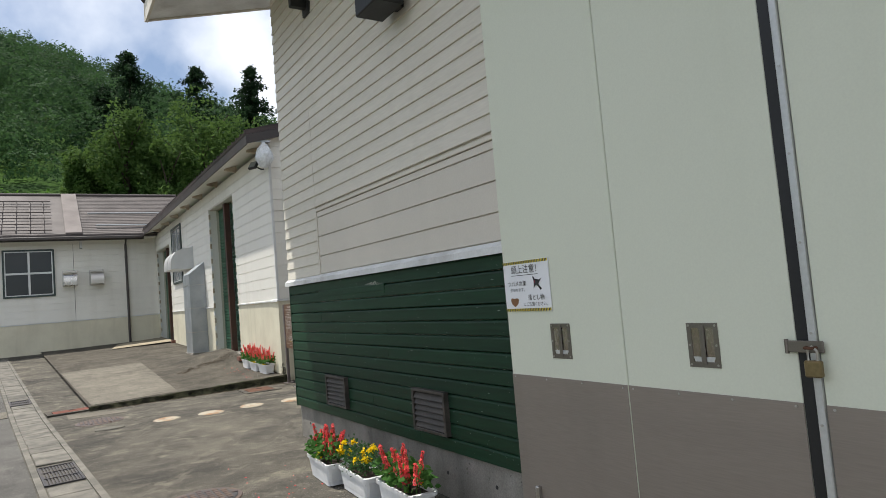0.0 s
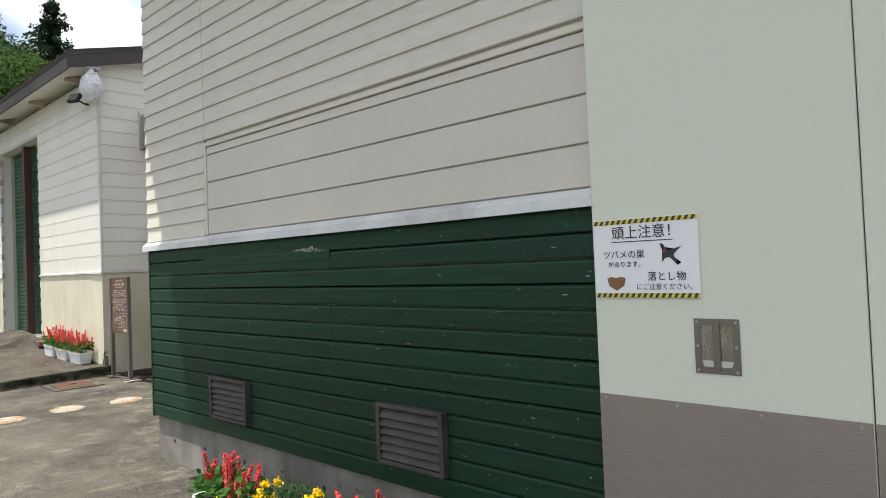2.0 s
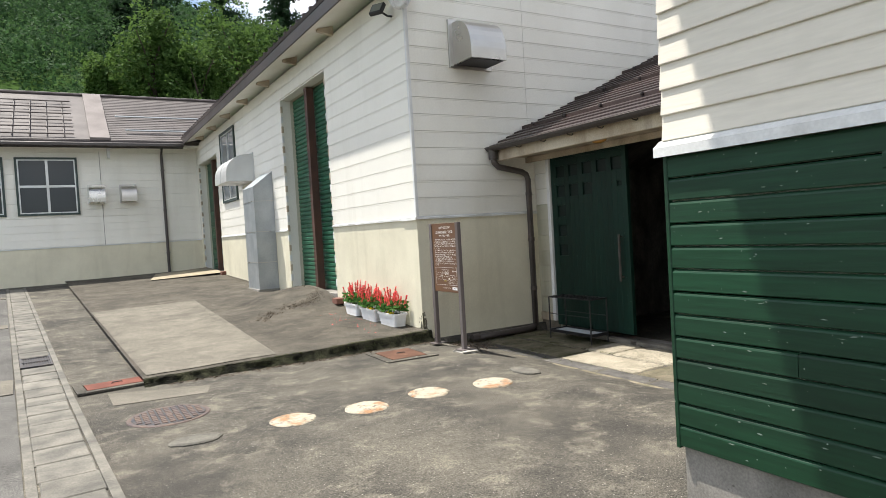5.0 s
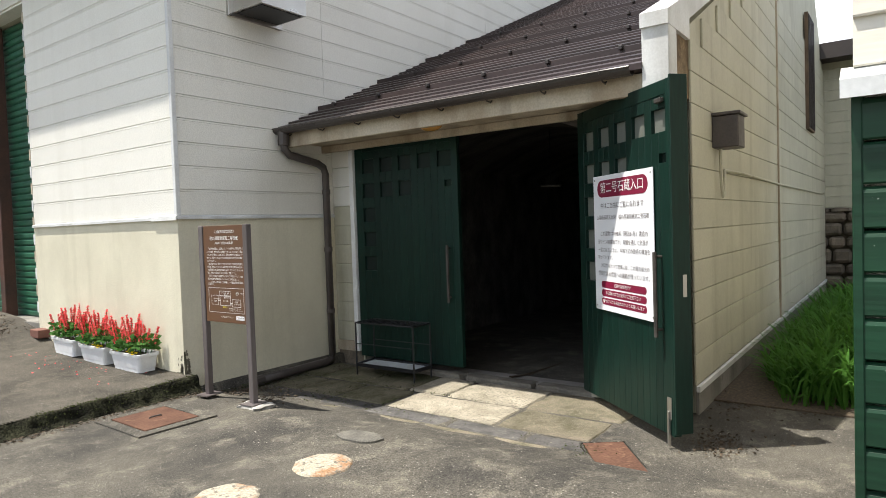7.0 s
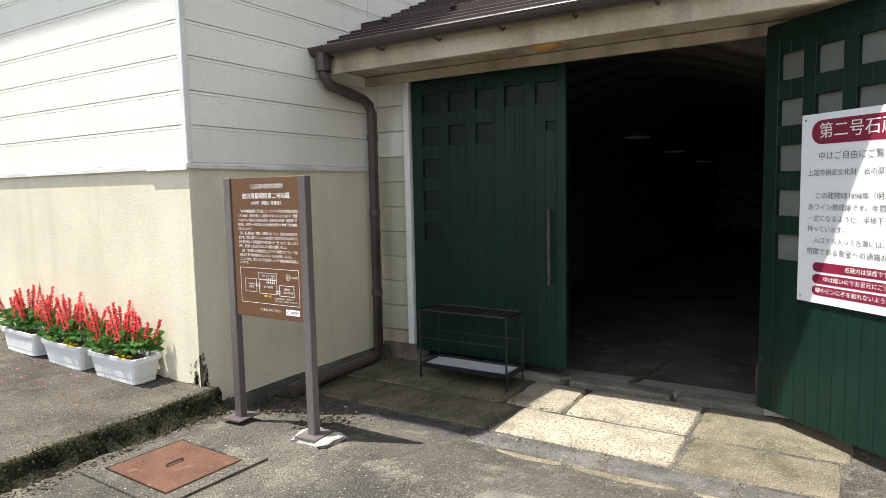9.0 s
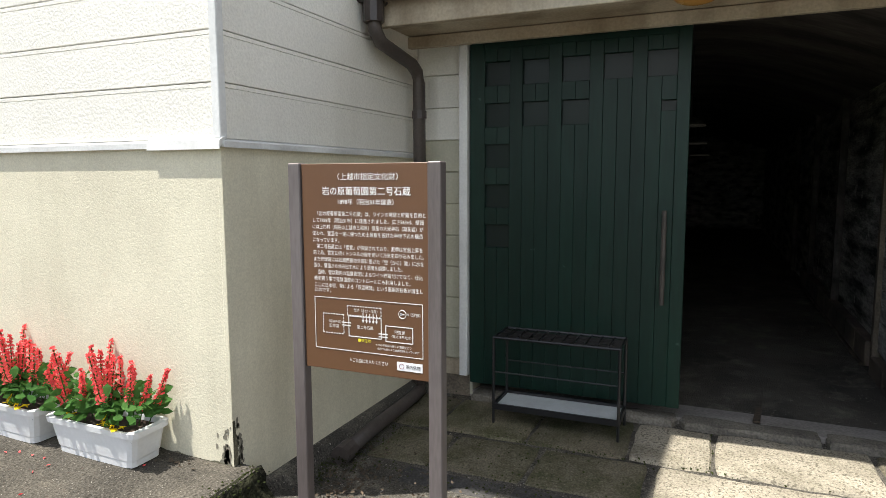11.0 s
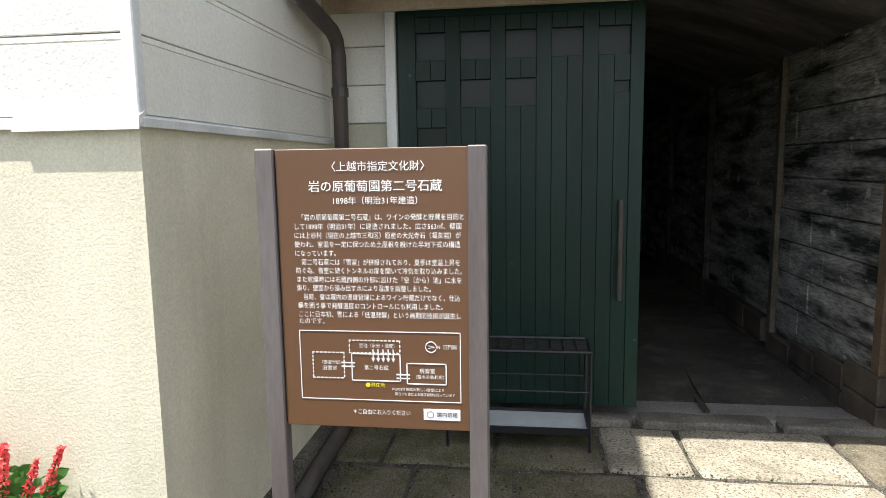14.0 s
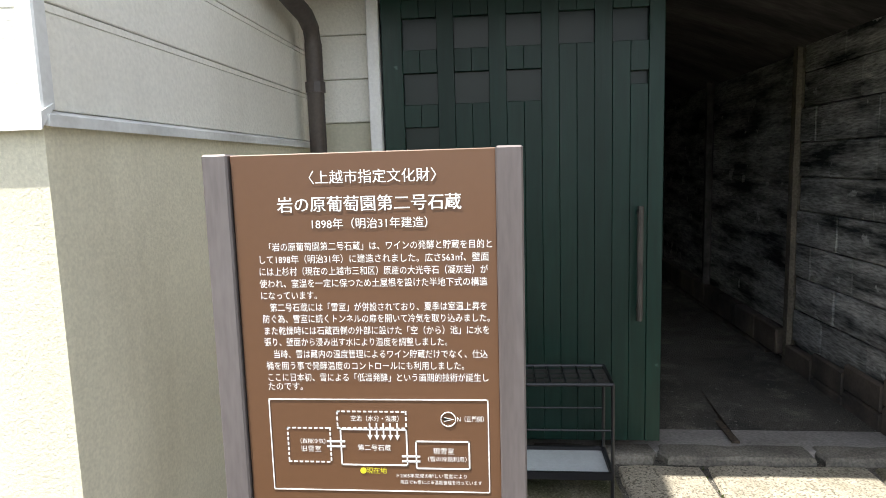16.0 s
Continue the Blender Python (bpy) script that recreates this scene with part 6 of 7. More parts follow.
for x0, y0 in ((8.17, 10.86), (10.05, 10.88), (12.03, 10.88)):
    zl = 2.11 - 0.04 * (x0 - 8.17) - 0.2
    hl = thing("pendant_lamp", (x0, y0, zl), "white enamel pendant lamp hanging in the dark cellar", "lamp", "cellar lamps")
    bm = bmesh.new()
    tube(bm, [(x0, y0, zl + 0.02), (x0, y0, zl + 0.08)], 0.145, 16, 0.04)
    part("shade", bm, M_SHADE, hl)
    part("cord", tube(bmesh.new(), [(x0, y0, zl + 0.08), (x0, y0, 2.65)], 0.006, 5), M_RUBBER, hl)
    em = bpy.data.materials.get("warm_tube_glow")
    if em is None:
        em = bpy.data.materials.new("warm_tube_glow")
        em.use_nodes = True
        em.node_tree.nodes["Principled BSDF"].inputs["Emission Color"].default_value = (1, 0.9, 0.7, 1)
        em.node_tree.nodes["Principled BSDF"].inputs["Emission Strength"].default_value = 0.004
        em.node_tree.nodes["Principled BSDF"].inputs["Base Color"].default_value = (0.03, 0.03, 0.027, 1)
        em.node_tree.nodes["Principled BSDF"].inputs["Specular IOR Level"].default_value = 0.1
    part("bulb", disc(bmesh.new(), x0, y0, zl, zl + 0.012, 0.13, 18), em, hl)

# stone slabs before the door
pave = setting("pavement_2", boxed(4.57, 6.06, 8.85, 12.58, -0.2, -0.122), M_JOINT, "worn stone slab paving before the cellar door", "pavement")
rng = random.Random(12)


def slab(x0, x1, y0, y1, z, material):
    """A worn stone with an uneven outline, soft edges and a slightly wavy top."""
    cx, cy = (x0 + x1) / 2, (y0 + y1) / 2
    ring = []
    sides = [((x0, y0), (x1, y0)), ((x1, y0), (x1, y1)), ((x1, y1), (x0, y1)), ((x0, y1), (x0, y0))]
    for a, b in sides:
        n_ = max(2, int(math.dist(a, b) / 0.09))
        for k in range(n_):
            p = Vector((a[0] + (b[0] - a[0]) * k / n_, a[1] + (b[1] - a[1]) * k / n_, 0))
            inset = 0.003 + rng.uniform(0, 0.012) + (0.014 if k == 0 else 0) + max(0.0, 0.022 * noise.noise((p.x * 4, p.y * 4, 7)))
            ring.append(p + (Vector((cx, cy, 0)) - p).normalized() * inset)
    bm = bmesh.new()
    loops = []
    for s, zz in ((0, z - 0.09), (0, z - 0.018), (0.012, z - 0.004), (0.05, z)):
        loops.append([bm.verts.new((p.x + (cx - p.x) / max(0.05, (Vector((cx, cy, 0)) - p).length) * s, p.y + (cy - p.y) / max(0.05, (Vector((cx, cy, 0)) - p).length) * s,
                                    zz + (0.006 * noise.noise((p.x * 5, p.y * 5, 1)) if s else 0))) for p in ring])
    for a, b in zip(loops, loops[1:]):
        for k in range(len(ring)):
            bm.faces.new((a[k], a[(k + 1) % len(ring)], b[(k + 1) % len(ring)], b[k]))
    mid = bm.verts.new((cx, cy, z + 0.004))
    for k in range(len(ring)):
        bm.faces.new((loops[-1][k], loops[-1][(k + 1) % len(ring)], mid))
    part("slab", bm, material, pave)


for y0, y1, mt in ((9.36, 9.98, M_SLAB), (9.98, 10.78, M_SLAB), (10.78, 11.45, M_MOSSSLAB), (11.45, 12.18, M_MOSSSLAB)):
    slab(5.90, 6.07, y0, y1, -0.062, M_THRESH)
for y0, y1, mt in ((8.90, 9.755, M_WORNSLAB), (9.755, 10.57, M_SLAB), (10.57, 11.02, M_SLAB), (11.02, 11.60, M_MOSSSLAB), (11.60, 12.20, M_MOSSSLAB), (12.20, 12.5, M_MOSSSLAB)):
    slab(5.31, 5.90, y0, y1, -0.095, mt)
for y0, y1, mt in ((8.95, 9.74, M_WORNSLAB), (9.74, 10.86, M_SLAB), (10.88, 11.48, M_MOSSSLAB), (11.48, 12.0, M_MOSSSLAB), (12.0, 12.4, M_MOSSSLAB)):
    slab(4.81, 5.295, y0, y1, -0.10, mt)
for y0, y1 in ((8.9, 9.4), (9.4, 10.09), (10.09, 10.94), (10.94, 11.52), (11.52, 12.13)):
    slab(4.585, 4.80, y0, y1, -0.105, M_DARKSLAB)
for y0, y1 in ((9.12, 9.62), (9.62, 10.24), (10.24, 10.72), (11.12, 11.62)):
    slab(4.42 + 0.02 * math.sin(9 * y0), 4.578, y0, y1, -0.099, M_WORNSLAB)

# ---- things before the cellar ----
# information sign
info = thing("information_sign", (3.97, 11.87, 0), "brown information sign with white lettering on two grey posts", "sign")
for y0 in (11.535, 12.155):
    part("post", boxed(3.945, 3.995, y0, y0 + 0.056, 0.02, 1.515, bevel=0.004), M_SIGNPOST, info, "grey-brown steel post")
    part("foot_plate", boxed(-0.085, 0.085, -0.075, 0.075, -0.004, 0.004, m=pose(3.97, y0 + 0.028, 0.022, 0, 0, 4)), M_SIGNPOST, info)
part("panel", boxed(3.955, 3.985, 11.590, 12.152, 0.679, 1.512, bevel=0.002), M_SIGNBROWN, info)
bm = bmesh.new()
r = random.Random(7)
bmesh.ops.create_cube(bm, size=1.0, matrix=Matrix.Translation((3.98, 11.54, -0.005)) @ Matrix.Diagonal((0.20, 0.22, 0.05, 1)))
bmesh.ops.subdivide_edges(bm, edges=bm.edges, cuts=3)
for v in bm.verts:
    v.co += Vector((r.uniform(-0.03, 0.03), r.uniform(-0.03, 0.03), r.uniform(-0.008, 0.004)))
tagged(link("footing_stone", mesh_of("footing_stone", bm), surf("pale_footing", (0.42, 0.41, 0.37), (0.17, 0.165, 0.15), 0.85, scale=9, bump=0.5)), "pale broken concrete footing under the sign post", "footing")
PX = 3.9548


def sx(x):
    return 12.148 - (85 + (x - 85) * 1.035 - 28) / 690 * 0.562


def sz(y):
    return 1.512 - (y - 3) / 1000 * 0.819


def sign_text(s, x0, x1, y, size=0.022, material=M_INKWHITE):
    lettering(s, (PX, sx(x0), sz(y)), (0, -1, 0), size, material, info, (x1 - x0) * 1.035 / 690 * 0.562, bold=0.03 if size > 0.035 else 0.012 if size > 0.0236 else 0.0)


sign_text("〈上越市指定文化財〉", 205, 525, 68, 0.03)
sign_text("岩の原葡萄園第二号石蔵", 140, 605, 137, 0.037)
sign_text("1898年（明治31年建造）", 222, 515, 187, 0.024)
for s, a, b, y in (("「岩の原葡萄園第二号石蔵」は、ワインの発酵と貯蔵を目的と", 100, 665, 245), ("して1898年（明治31年）に建造されました。広さ563㎡、壁面", 82, 665, 278),
                   ("には上杉村（現在の上越市三和区）原産の大光寺石（凝灰岩）が", 82, 665, 310), ("使われ、室温を一定に保つため土屋根を設けた半地下式の構造", 82, 665, 342), ("になっています。", 82, 228, 374),
                   ("第二号石蔵には「雪室」が併設されており、夏季は室温上昇を", 105, 662, 406), ("防ぐ為、雪室に続くトンネルの扉を開いて冷気を取り込みました。", 84, 668, 437), ("また乾燥時には石蔵西側の外部に設けた「空（から）池」に水を", 84, 664, 469),
                   ("張り、壁面から浸み出す水により湿度を調整しました。", 84, 560, 500), ("当時、雪は蔵内の温度管理によるワイン貯蔵だけでなく、仕込", 106, 660, 533), ("桶を囲う事で発酵温度のコントロールにも利用しました。", 86, 602, 565),
                   ("ここに日本初、雪による「低温発酵」という画期的技術が誕生し", 86, 660, 597), ("たのです。", 86, 178, 622)):
    sign_text(s, a, b, y, 0.0235)


def sign_bar(x0, x1, y0, y1, material=M_INKWHITE, nm="line"):
    part(nm, boxed(PX - 0.0016, PX - 0.0008, *sorted((sx(x0), sx(x1))), *sorted((sz(y0), sz(y1)))), material, info)


def sign_frame(x0, x1, y0, y1, w=3, dash=0):
    for a, b, c, d in ((x0, x1, y0, y0 + w), (x0, x1, y1 - w, y1), (x0, x0 + w, y0, y1), (x1 - w, x1, y0, y1)):
        if not dash:
            sign_bar(a, b, c, d)
            continue
        n_ = max(2, int(max(b - a, d - c) / dash))
        for i in range(n_):
            if b - a > d - c:
                sign_bar(a + (b - a) * i / n_, a + (b - a) * (i + 0.62) / n_, c, d)
            else:
                sign_bar(a, b, c + (d - c) * i / n_, c + (d - c) * (i + 0.62) / n_)


sign_frame(85, 662, 655, 915, 3)
sign_frame(265, 450, 688, 738, 4, 14)
sign_frame(130, 248, 735, 835, 4, 14)
sign_frame(272, 450, 738, 842, 4)
sign_frame(470, 612, 770, 850, 4)
sign_text("空池（水分・湿度）", 302, 428, 710, 0.017)
sign_text("（直接冷気）", 155, 222, 775, 0.012)
sign_text("旧雪室", 165, 217, 797, 0.018)
sign_text("第二号石蔵", 318, 405, 792, 0.018)
sign_text("現雪室", 516, 570, 800, 0.018)
sign_text("（雪の冷熱利用）", 492, 592, 822, 0.013)
sign_text("N（正門側）", 580, 648, 710, 0.017)
sign_text("現在地", 338, 392, 857, 0.018, M_INKYELLOW)
sign_text("＊2005年完成の新しい雪室により", 415, 600, 870, 0.013)
sign_text("現在でも雪による温度管理を行っています", 427, 640, 888, 0.012)
sign_text("＊ご自由にお入りください", 272, 478, 960, 0.021)
for k in range(5):
    sign_bar(350 + 18 * k, 354 + 18 * k, 722, 758, nm="arrow")
    flat_shape("arrow_head", [(-1, 1), (1, 1), (0, -1)], (PX - 0.0016, sx(352 + 18 * k), sz(762)), 0.006, M_INKWHITE, info)
for y in (772, 786):
    sign_bar(236, 285, y, y + 5, nm="arrow")
for y in (812, 826):
    sign_bar(434, 482, y, y + 5, nm="arrow")
bm = disc(bmesh.new(), 0, 0, 0, 0.0012, 0.007, 16, 0.0004)
bmesh.ops.transform(bm, matrix=Matrix.Translation((PX - 0.0004, sx(330), sz(857))) @ Matrix.Rotation(-math.pi / 2, 4, 'Y'), verts=bm.verts)
part("dot", bm, M_INKYELLOW, info)
bm = tube(bmesh.new(), [(PX - 0.001, sx(558) + 0.016 * math.cos(t), sz(710) + 0.016 * math.sin(t)) for t in np.linspace(0, 2 * math.pi, 20)], 0.0012, 4)
part("compass_ring", bm, M_INKWHITE, info)
flat_shape("compass_arrow", [(-1, 1), (3.2, 0.05), (-1, -1), (-0.6, -0.6), (2, 0), (-0.6, 0.6)], (PX - 0.0016, sx(553), sz(710)), 0.0055, M_INKWHITE, info)
sign_bar(528, 658, 940, 982, M_BOARDWHITE, "no_smoking_label")
lettering("園内禁煙", (PX - 0.0015, sx(575), sz(961)), (0, -1, 0), 0.018, M_INKBLACK, info, 0.06)
bm = tube(bmesh.new(), [(PX - 0.002, sx(552) + 0.010 * math.cos(t), sz(961) + 0.010 * math.sin(t)) for t in np.linspace(0, 2 * math.pi, 16)], 0.001, 4)
part("no_smoking_ring", bm, M_PILL, info)

# umbrella stand
ub = thing("umbrella_stand", (5.66, 11.48, -0.095), "black wire umbrella stand with a pale drip tray", "umbrella stand")
U0, U1, V0, V1, UT = 5.52, 5.80, 11.09, 11.86, 0.46
for x in (U0, U1):
    for y in (V0, V1):
        part("leg", tube(bmesh.new(), [(x, y, -0.095), (x, y, UT)], 0.009, 8), M_BLACKWIRE, ub)
bm = bmesh.new()
for y in (V0, V1):
    tube(bm, [(U0, y, UT), (U1, y, UT)], 0.009, 6)
for x in (U0, U1):
    tube(bm, [(x, V0, UT), (x, V1, UT)], 0.009, 6)
part("top_frame", bm, M_BLACKWIRE, ub)
for k in range(1, 11):
    y = V0 + (V1 - V0) * k / 11
    part("grid_bar", boxed(U0, U1, y - 0.003, y + 0.003, UT - 0.012, UT + 0.004), M_BLACKWIRE, ub)
for k in range(1, 4):
    x = U0 + (U1 - U0) * k / 4
    part("grid_bar", boxed(x - 0.003, x + 0.003, V0, V1, UT - 0.012, UT + 0.004), M_BLACKWIRE, ub)
for x in (U0, U1):
    part("middle_rail", tube(bmesh.new(), [(x, V0, 0.24), (x, V1, 0.24)], 0.005, 6), M_BLACKWIRE, ub)
    part("tray_edge", boxed(x - 0.008, x + 0.008, V0, V1, 0.0, 0.035), M_BLACKWIRE, ub)
for y in (V0, V1):
    part("tray_edge", boxed(U0, U1, y - 0.008, y + 0.008, 0.0, 0.035), M_BLACKWIRE, ub)
part("drip_tray", boxed(U0 + 0.01, U1 - 0.01, V0 + 0.01, V1 - 0.01, 0.008, 0.018), M_TRAY, ub, "pale grey drip tray")


# planters
def spikes(rng_, n, lx, ly, base, tall):
    """Flower spikes: stems leaning outward."""
    out = []
    for _ in range(n):
        x, y = rng_.uniform(-lx, lx), rng_.uniform(-ly, ly)
        out.append((x, y, base, x * 1.25 + rng_.uniform(-0.055, 0.055), y * 1.6 + rng_.uniform(-0.055, 0.055), base + rng_.uniform(0.6, 1.0) * tall))
    return out


def planter(seed, yellow, label, group, tall=0.37):
    rng_ = np.random.default_rng(seed)
    t = thing("flower_planter", (0, 0, 0), label, "planter", group)
    L, B, H = 0.285, 0.098, 0.178
    bm = bmesh.new()
    lv = []
    for z, s, o in ((0, 0.86, 0), (0.03, 0.87, 0), (0.035, 0.89, 0), (H - 0.03, 0.98, 0), (H - 0.028, 1.04, 0), (H, 1.05, 0), (H, 0.94, 0), (H - 0.03, 0.92, 0)):
        ring = []
        for sx_, sy_ in ((-1, -1), (1, -1), (1, 1), (-1, 1)):
            for q in range(3):
                a_ = {(-1, -1): 180, (1, -1): 270, (1, 1): 0, (-1, 1): 90}[(sx_, sy_)] + 45 * q
                ring.append(bm.verts.new((sx_ * (L * s - 0.03) + 0.03 * math.cos(radians(a_)), sy_ * (B * (s if s < 1 else 1 + (s - 1) * 2) - 0.03) + 0.03 * math.sin(radians(a_)), z)))
        lv.append(ring)
    for a_, b_ in zip(lv, lv[1:]):
        for q in range(12):
            bm.faces.new((a_[q], a_[(q + 1) % 12], b_[(q + 1) % 12], b_[q]))
    bm.faces.new(lv[0])
    tub = part("tub", bm, M_PLANTER, t, "white plastic tub")
    part("soil", boxed(-L * 0.92, L * 0.92, -B * 0.9, B * 0.9, H - 0.05, H - 0.03), M_SOIL, t)
    part("print_mark", boxed(-0.09, 0.09, -B * 0.955, -B * 0.935, 0.085, 0.105, m=Matrix.Rotation(-0.055, 4, 'X')), M_INKBLACK, tub, "small dark printed mark")
    leaves = []
    for _ in range(300):
        a_ = np.clip(rng_.normal(0, [0.15, 0.06, 0.04]), -0.225, [0.225, 0.085, 0.075])
        a_[1] = max(a_[1], -0.085)
        leaves.append((max(-0.33, min(0.33, a_[0] * 1.25)), a_[1] * 1.3, H + 0.045 + abs(a_[2]) * 1.6 - 0.06 * abs(a_[1] / 0.1) * 0.4))
    flakes("leaves", leaves, rng_.uniform(0.035, 0.07, len(leaves)) * (0.55 if yellow else 1), M_LEAFDARK if yellow else M_LEAF, t, seed, 0.5, 0.68, True)
    if yellow:
        for _ in range(13):
            x, y, z = rng_.uniform(-0.25, 0.25), rng_.uniform(-0.13, 0.06), H + rng_.uniform(0.08, 0.20)
            pts = [Vector((x, y, z)) + Vector(rng_.normal(0, 0.011, 3)) for _ in range(45)]
            flakes("marigold", pts, 0.022, M_MARIGOLD, t, int(rng_.integers(999)), 0.3, 0.8)
        extra = [(rng_.uniform(-0.24, 0.24), rng_.normal(0, 0.07), H + rng_.uniform(0.0, 0.16)) for _ in range(900)]
        flakes("feathery_foliage", extra, 0.028, M_LEAFDARK, t, seed + 5, 0.2, 0.4)
    else:
        for x0, y0, z0, x1, y1, z1 in spikes(rng_, 19, 0.235, 0.06, H - 0.02, tall):
            p0, p1 = Vector((x0, y0, z0)), Vector((x1, y1, z1))
            fl_ = []
            for ring in range(13):
                s = 0.36 + 0.64 * ring / 12
                w = 0.018 * (1.35 - s)
                for q in range(7):
                    ph = ring * 0.9 + q * 0.9 + rng_.uniform(-0.2, 0.2)
                    fl_.append(p0.lerp(p1, s) + Vector((w * math.cos(ph), w * math.sin(ph), rng_.normal(0, 0.003))))
            sp = flakes("flower_spike", fl_, rng_.uniform(0.014, 0.030, len(fl_)), M_RED, t, int(rng_.integers(9999)), 0.0, 0.5)
            link("stem", mesh_of("stem", tube(bmesh.new(), [p0, p1], 0.003, 5)), M_LEAF, sp)
        few = [(rng_.uniform(-0.2, 0.2), -0.09, H + rng_.uniform(0.0, 0.04)) for _ in range(3)]
        for p in few:
            flakes("faded_leaf", [Vector(p) + Vector(rng_.normal(0, 0.01, 3)) for _ in range(6)], 0.045, M_MARIGOLD, t, 3, 0.3, 0.7)
    return t


pa = planter(21, False, "white plastic planter of red salvia by the cream stucco wall", "planters by the stucco wall")
pb = planter(33, False, "white plastic planter of red salvia by the concrete plinth", "planters by the plinth", 0.28)
pc_ = planter(45, True, "white plastic planter of yellow marigolds by the concrete plinth", "planters by the plinth")
AP = lambda y: apron_z(3.80, y)
copy_thing(pa, pose(3.852, 13.86, AP(13.86), 1.5, 0, -92))
copy_thing(pa, pose(3.85, 14.50, AP(14.50), 1.5, 0, 87))
pa.matrix_basis = pose(3.855, 13.22, AP(13.22), 1.5, 0, -91)
copy_thing(pb, pose(2.10, 4.07, 0.012, 0, 0, 87))
pb.matrix_basis = pose(2.015, 5.28, 0.012, 0, 0, -94)
pc_.matrix_basis = pose(2.06, 4.68, 0.012, 0, 0, -93)

# fallen petals and dry debris
rng_ = np.random.default_rng(4)
pet = [(2.0 + rng_.normal(0, 0.25) - 0.2, 5.2 + rng_.normal(0, 0.5), 0.02) for _ in range(30)]
for _ in range(40):
    x_, y_ = 3.55 + rng_.normal(0, 0.12), rng_.uniform(12.7, 15)
    pet.append((x_, y_, apron_z(x_, y_) + 0.006))
tagged(flakes("fallen_petals", pet, 0.022, M_RED, None, 8, 0.95), "scattered red petals on the concrete", "petals", kind="stuff")
deb = []
for cx, cy, s, n_ in ((4.15, 11.75, 0.16, 420), (4.25, 12.2, 0.13, 260), (5.2, 8.2, 0.14, 350), (5.7, 12.35, 0.12, 160), (4.6, 12.35, 0.2, 200), (6.5, 8.25, 0.4, 500)):
    deb += [(cx + rng_.normal(0, s), cy + rng_.normal(0, s * 0.7), land(cx, cy) + 0.006 + abs(rng_.normal(0, 0.006))) for _ in range(n_)]
for k in range(700):
    x_ = rng_.uniform(0.8, 4.0)
    deb.append((x_, 12.38 - abs(rng_.normal(0, 0.06)), 0.012))
for k in range(900):
    s_ = rng_.uniform(0, 1)
    x_, y_ = 2.55 + 1.3 * s_ + rng_.normal(0, 0.10), 15.2 + 0.5 * math.sin(s_ * 5) + 1.6 * s_ * s_ + rng_.normal(0, 0.09)
    if x_ < 3.9:
        deb.append((x_, y_, apron_z(x_, y_) + 0.006))
for k in range(500):
    x_, y_ = 3.95 - abs(rng_.normal(0, 0.05)), rng_.uniform(12.7, 24)
    deb.append((x_, y_, apron_z(x_, y_) + 0.006))
moss = []
for k in range(1500):
    x_ = rng_.uniform(0.7, 4.03)
    if noise.noise((x_ * 2.2, 7, 0)) + 0.35 * (x_ - 2.2) < -0.1:
        continue
    y_ = 12.47 + rng_.normal(0, 0.035)
    moss.append((x_, y_, apron_z(x_, 12.5) * (1 if y_ > 12.46 else rng_.uniform(0, 1)) + 0.004))
for cx, cy, sx_, sy_, n_ in ((4.4, 12.44, 0.25, 0.06, 420), (5.2, 12.4, 0.35, 0.08, 380), (5.1, 11.6, 0.4, 0.3, 260), (4.7, 11.3, 0.06, 0.7, 300), (5.31, 11.2, 0.010, 0.5, 120), (5.6, 10.58, 0.2, 0.006, 30), (4.62, 8.9, 0.06, 0.08, 120)):
    moss += [(cx + rng_.normal(0, sx_), min(12.5, cy + rng_.normal(0, sy_)), land(cx, cy) + 0.010 + abs(rng_.normal(0, 0.006))) for _ in range(n_)]
tagged(flakes("moss", moss, rng_.uniform(0.006, 0.018, len(moss)), M_MOSS, None, 19, 0.7, 0.8), "dark green moss along the kerb and slab joints", "moss", kind="stuff")
tagged(flakes("leaf_debris", deb, rng_.uniform(0.012, 0.035, len(deb)), M_DEBRIS, None, 9, 0.85), "dark dry leaf litter on the yard", "debris", kind="stuff")

# long grass beside the cellar
verts, faces = [], []
for _ in range(8000):
    x_ = 6.4 + rng_.beta(1.2, 1.6) * 8.0
    y_ = 8.25 - abs(rng_.normal(0, 1.0)) - 0.10 * max(0, 7.4 - x_) * 3
    if y_ < 5.5 or y_ < 7.75 - (x_ - 6.2) * 0.9:
        continue
    h_ = rng_.uniform(0.22, 0.68) * (0.75 if y_ > 7.9 else 1.0)
    a_ = rng_.uniform(0, 2 * math.pi)
    lean = rng_.uniform(0.3, 1.0) * h_
    w_ = rng_.uniform(0.006, 0.016)
    dx_, dy_ = math.cos(a_), math.sin(a_)
    b0 = len(verts)
    for s, hw in ((0, 1), (0.45, 1.1), (0.8, 0.8), (1.0, 0.1)):
        cx, cy, cz = x_ + dx_ * lean * s * s, y_ + dy_ * lean * s * s, h_ * (s - 0.5 * s * s * s * lean / h_) - 0.12
        verts.append((cx - dy_ * w_ * hw, cy + dx_ * w_ * hw, cz))
        verts.append((cx + dy_ * w_ * hw, cy - dx_ * w_ * hw, cz))
    for s in range(3):
        faces.append((b0 + 2 * s, b0 + 2 * s + 1, b0 + 2 * s + 3, b0 + 2 * s + 2))
me = bpy.data.meshes.new("long_grass")
me.from_pydata(verts, [], faces)
tagged(link("long_grass", me, M_GRASS), "bright long green grass beside the cellar wall", "grass", kind="stuff")
setting("grass_bed", boxed(6.3, 15.6, 4.0, 8.5, -0.2, -0.095), M_DEBRIS, "dark soil bed under the long grass", "soil")

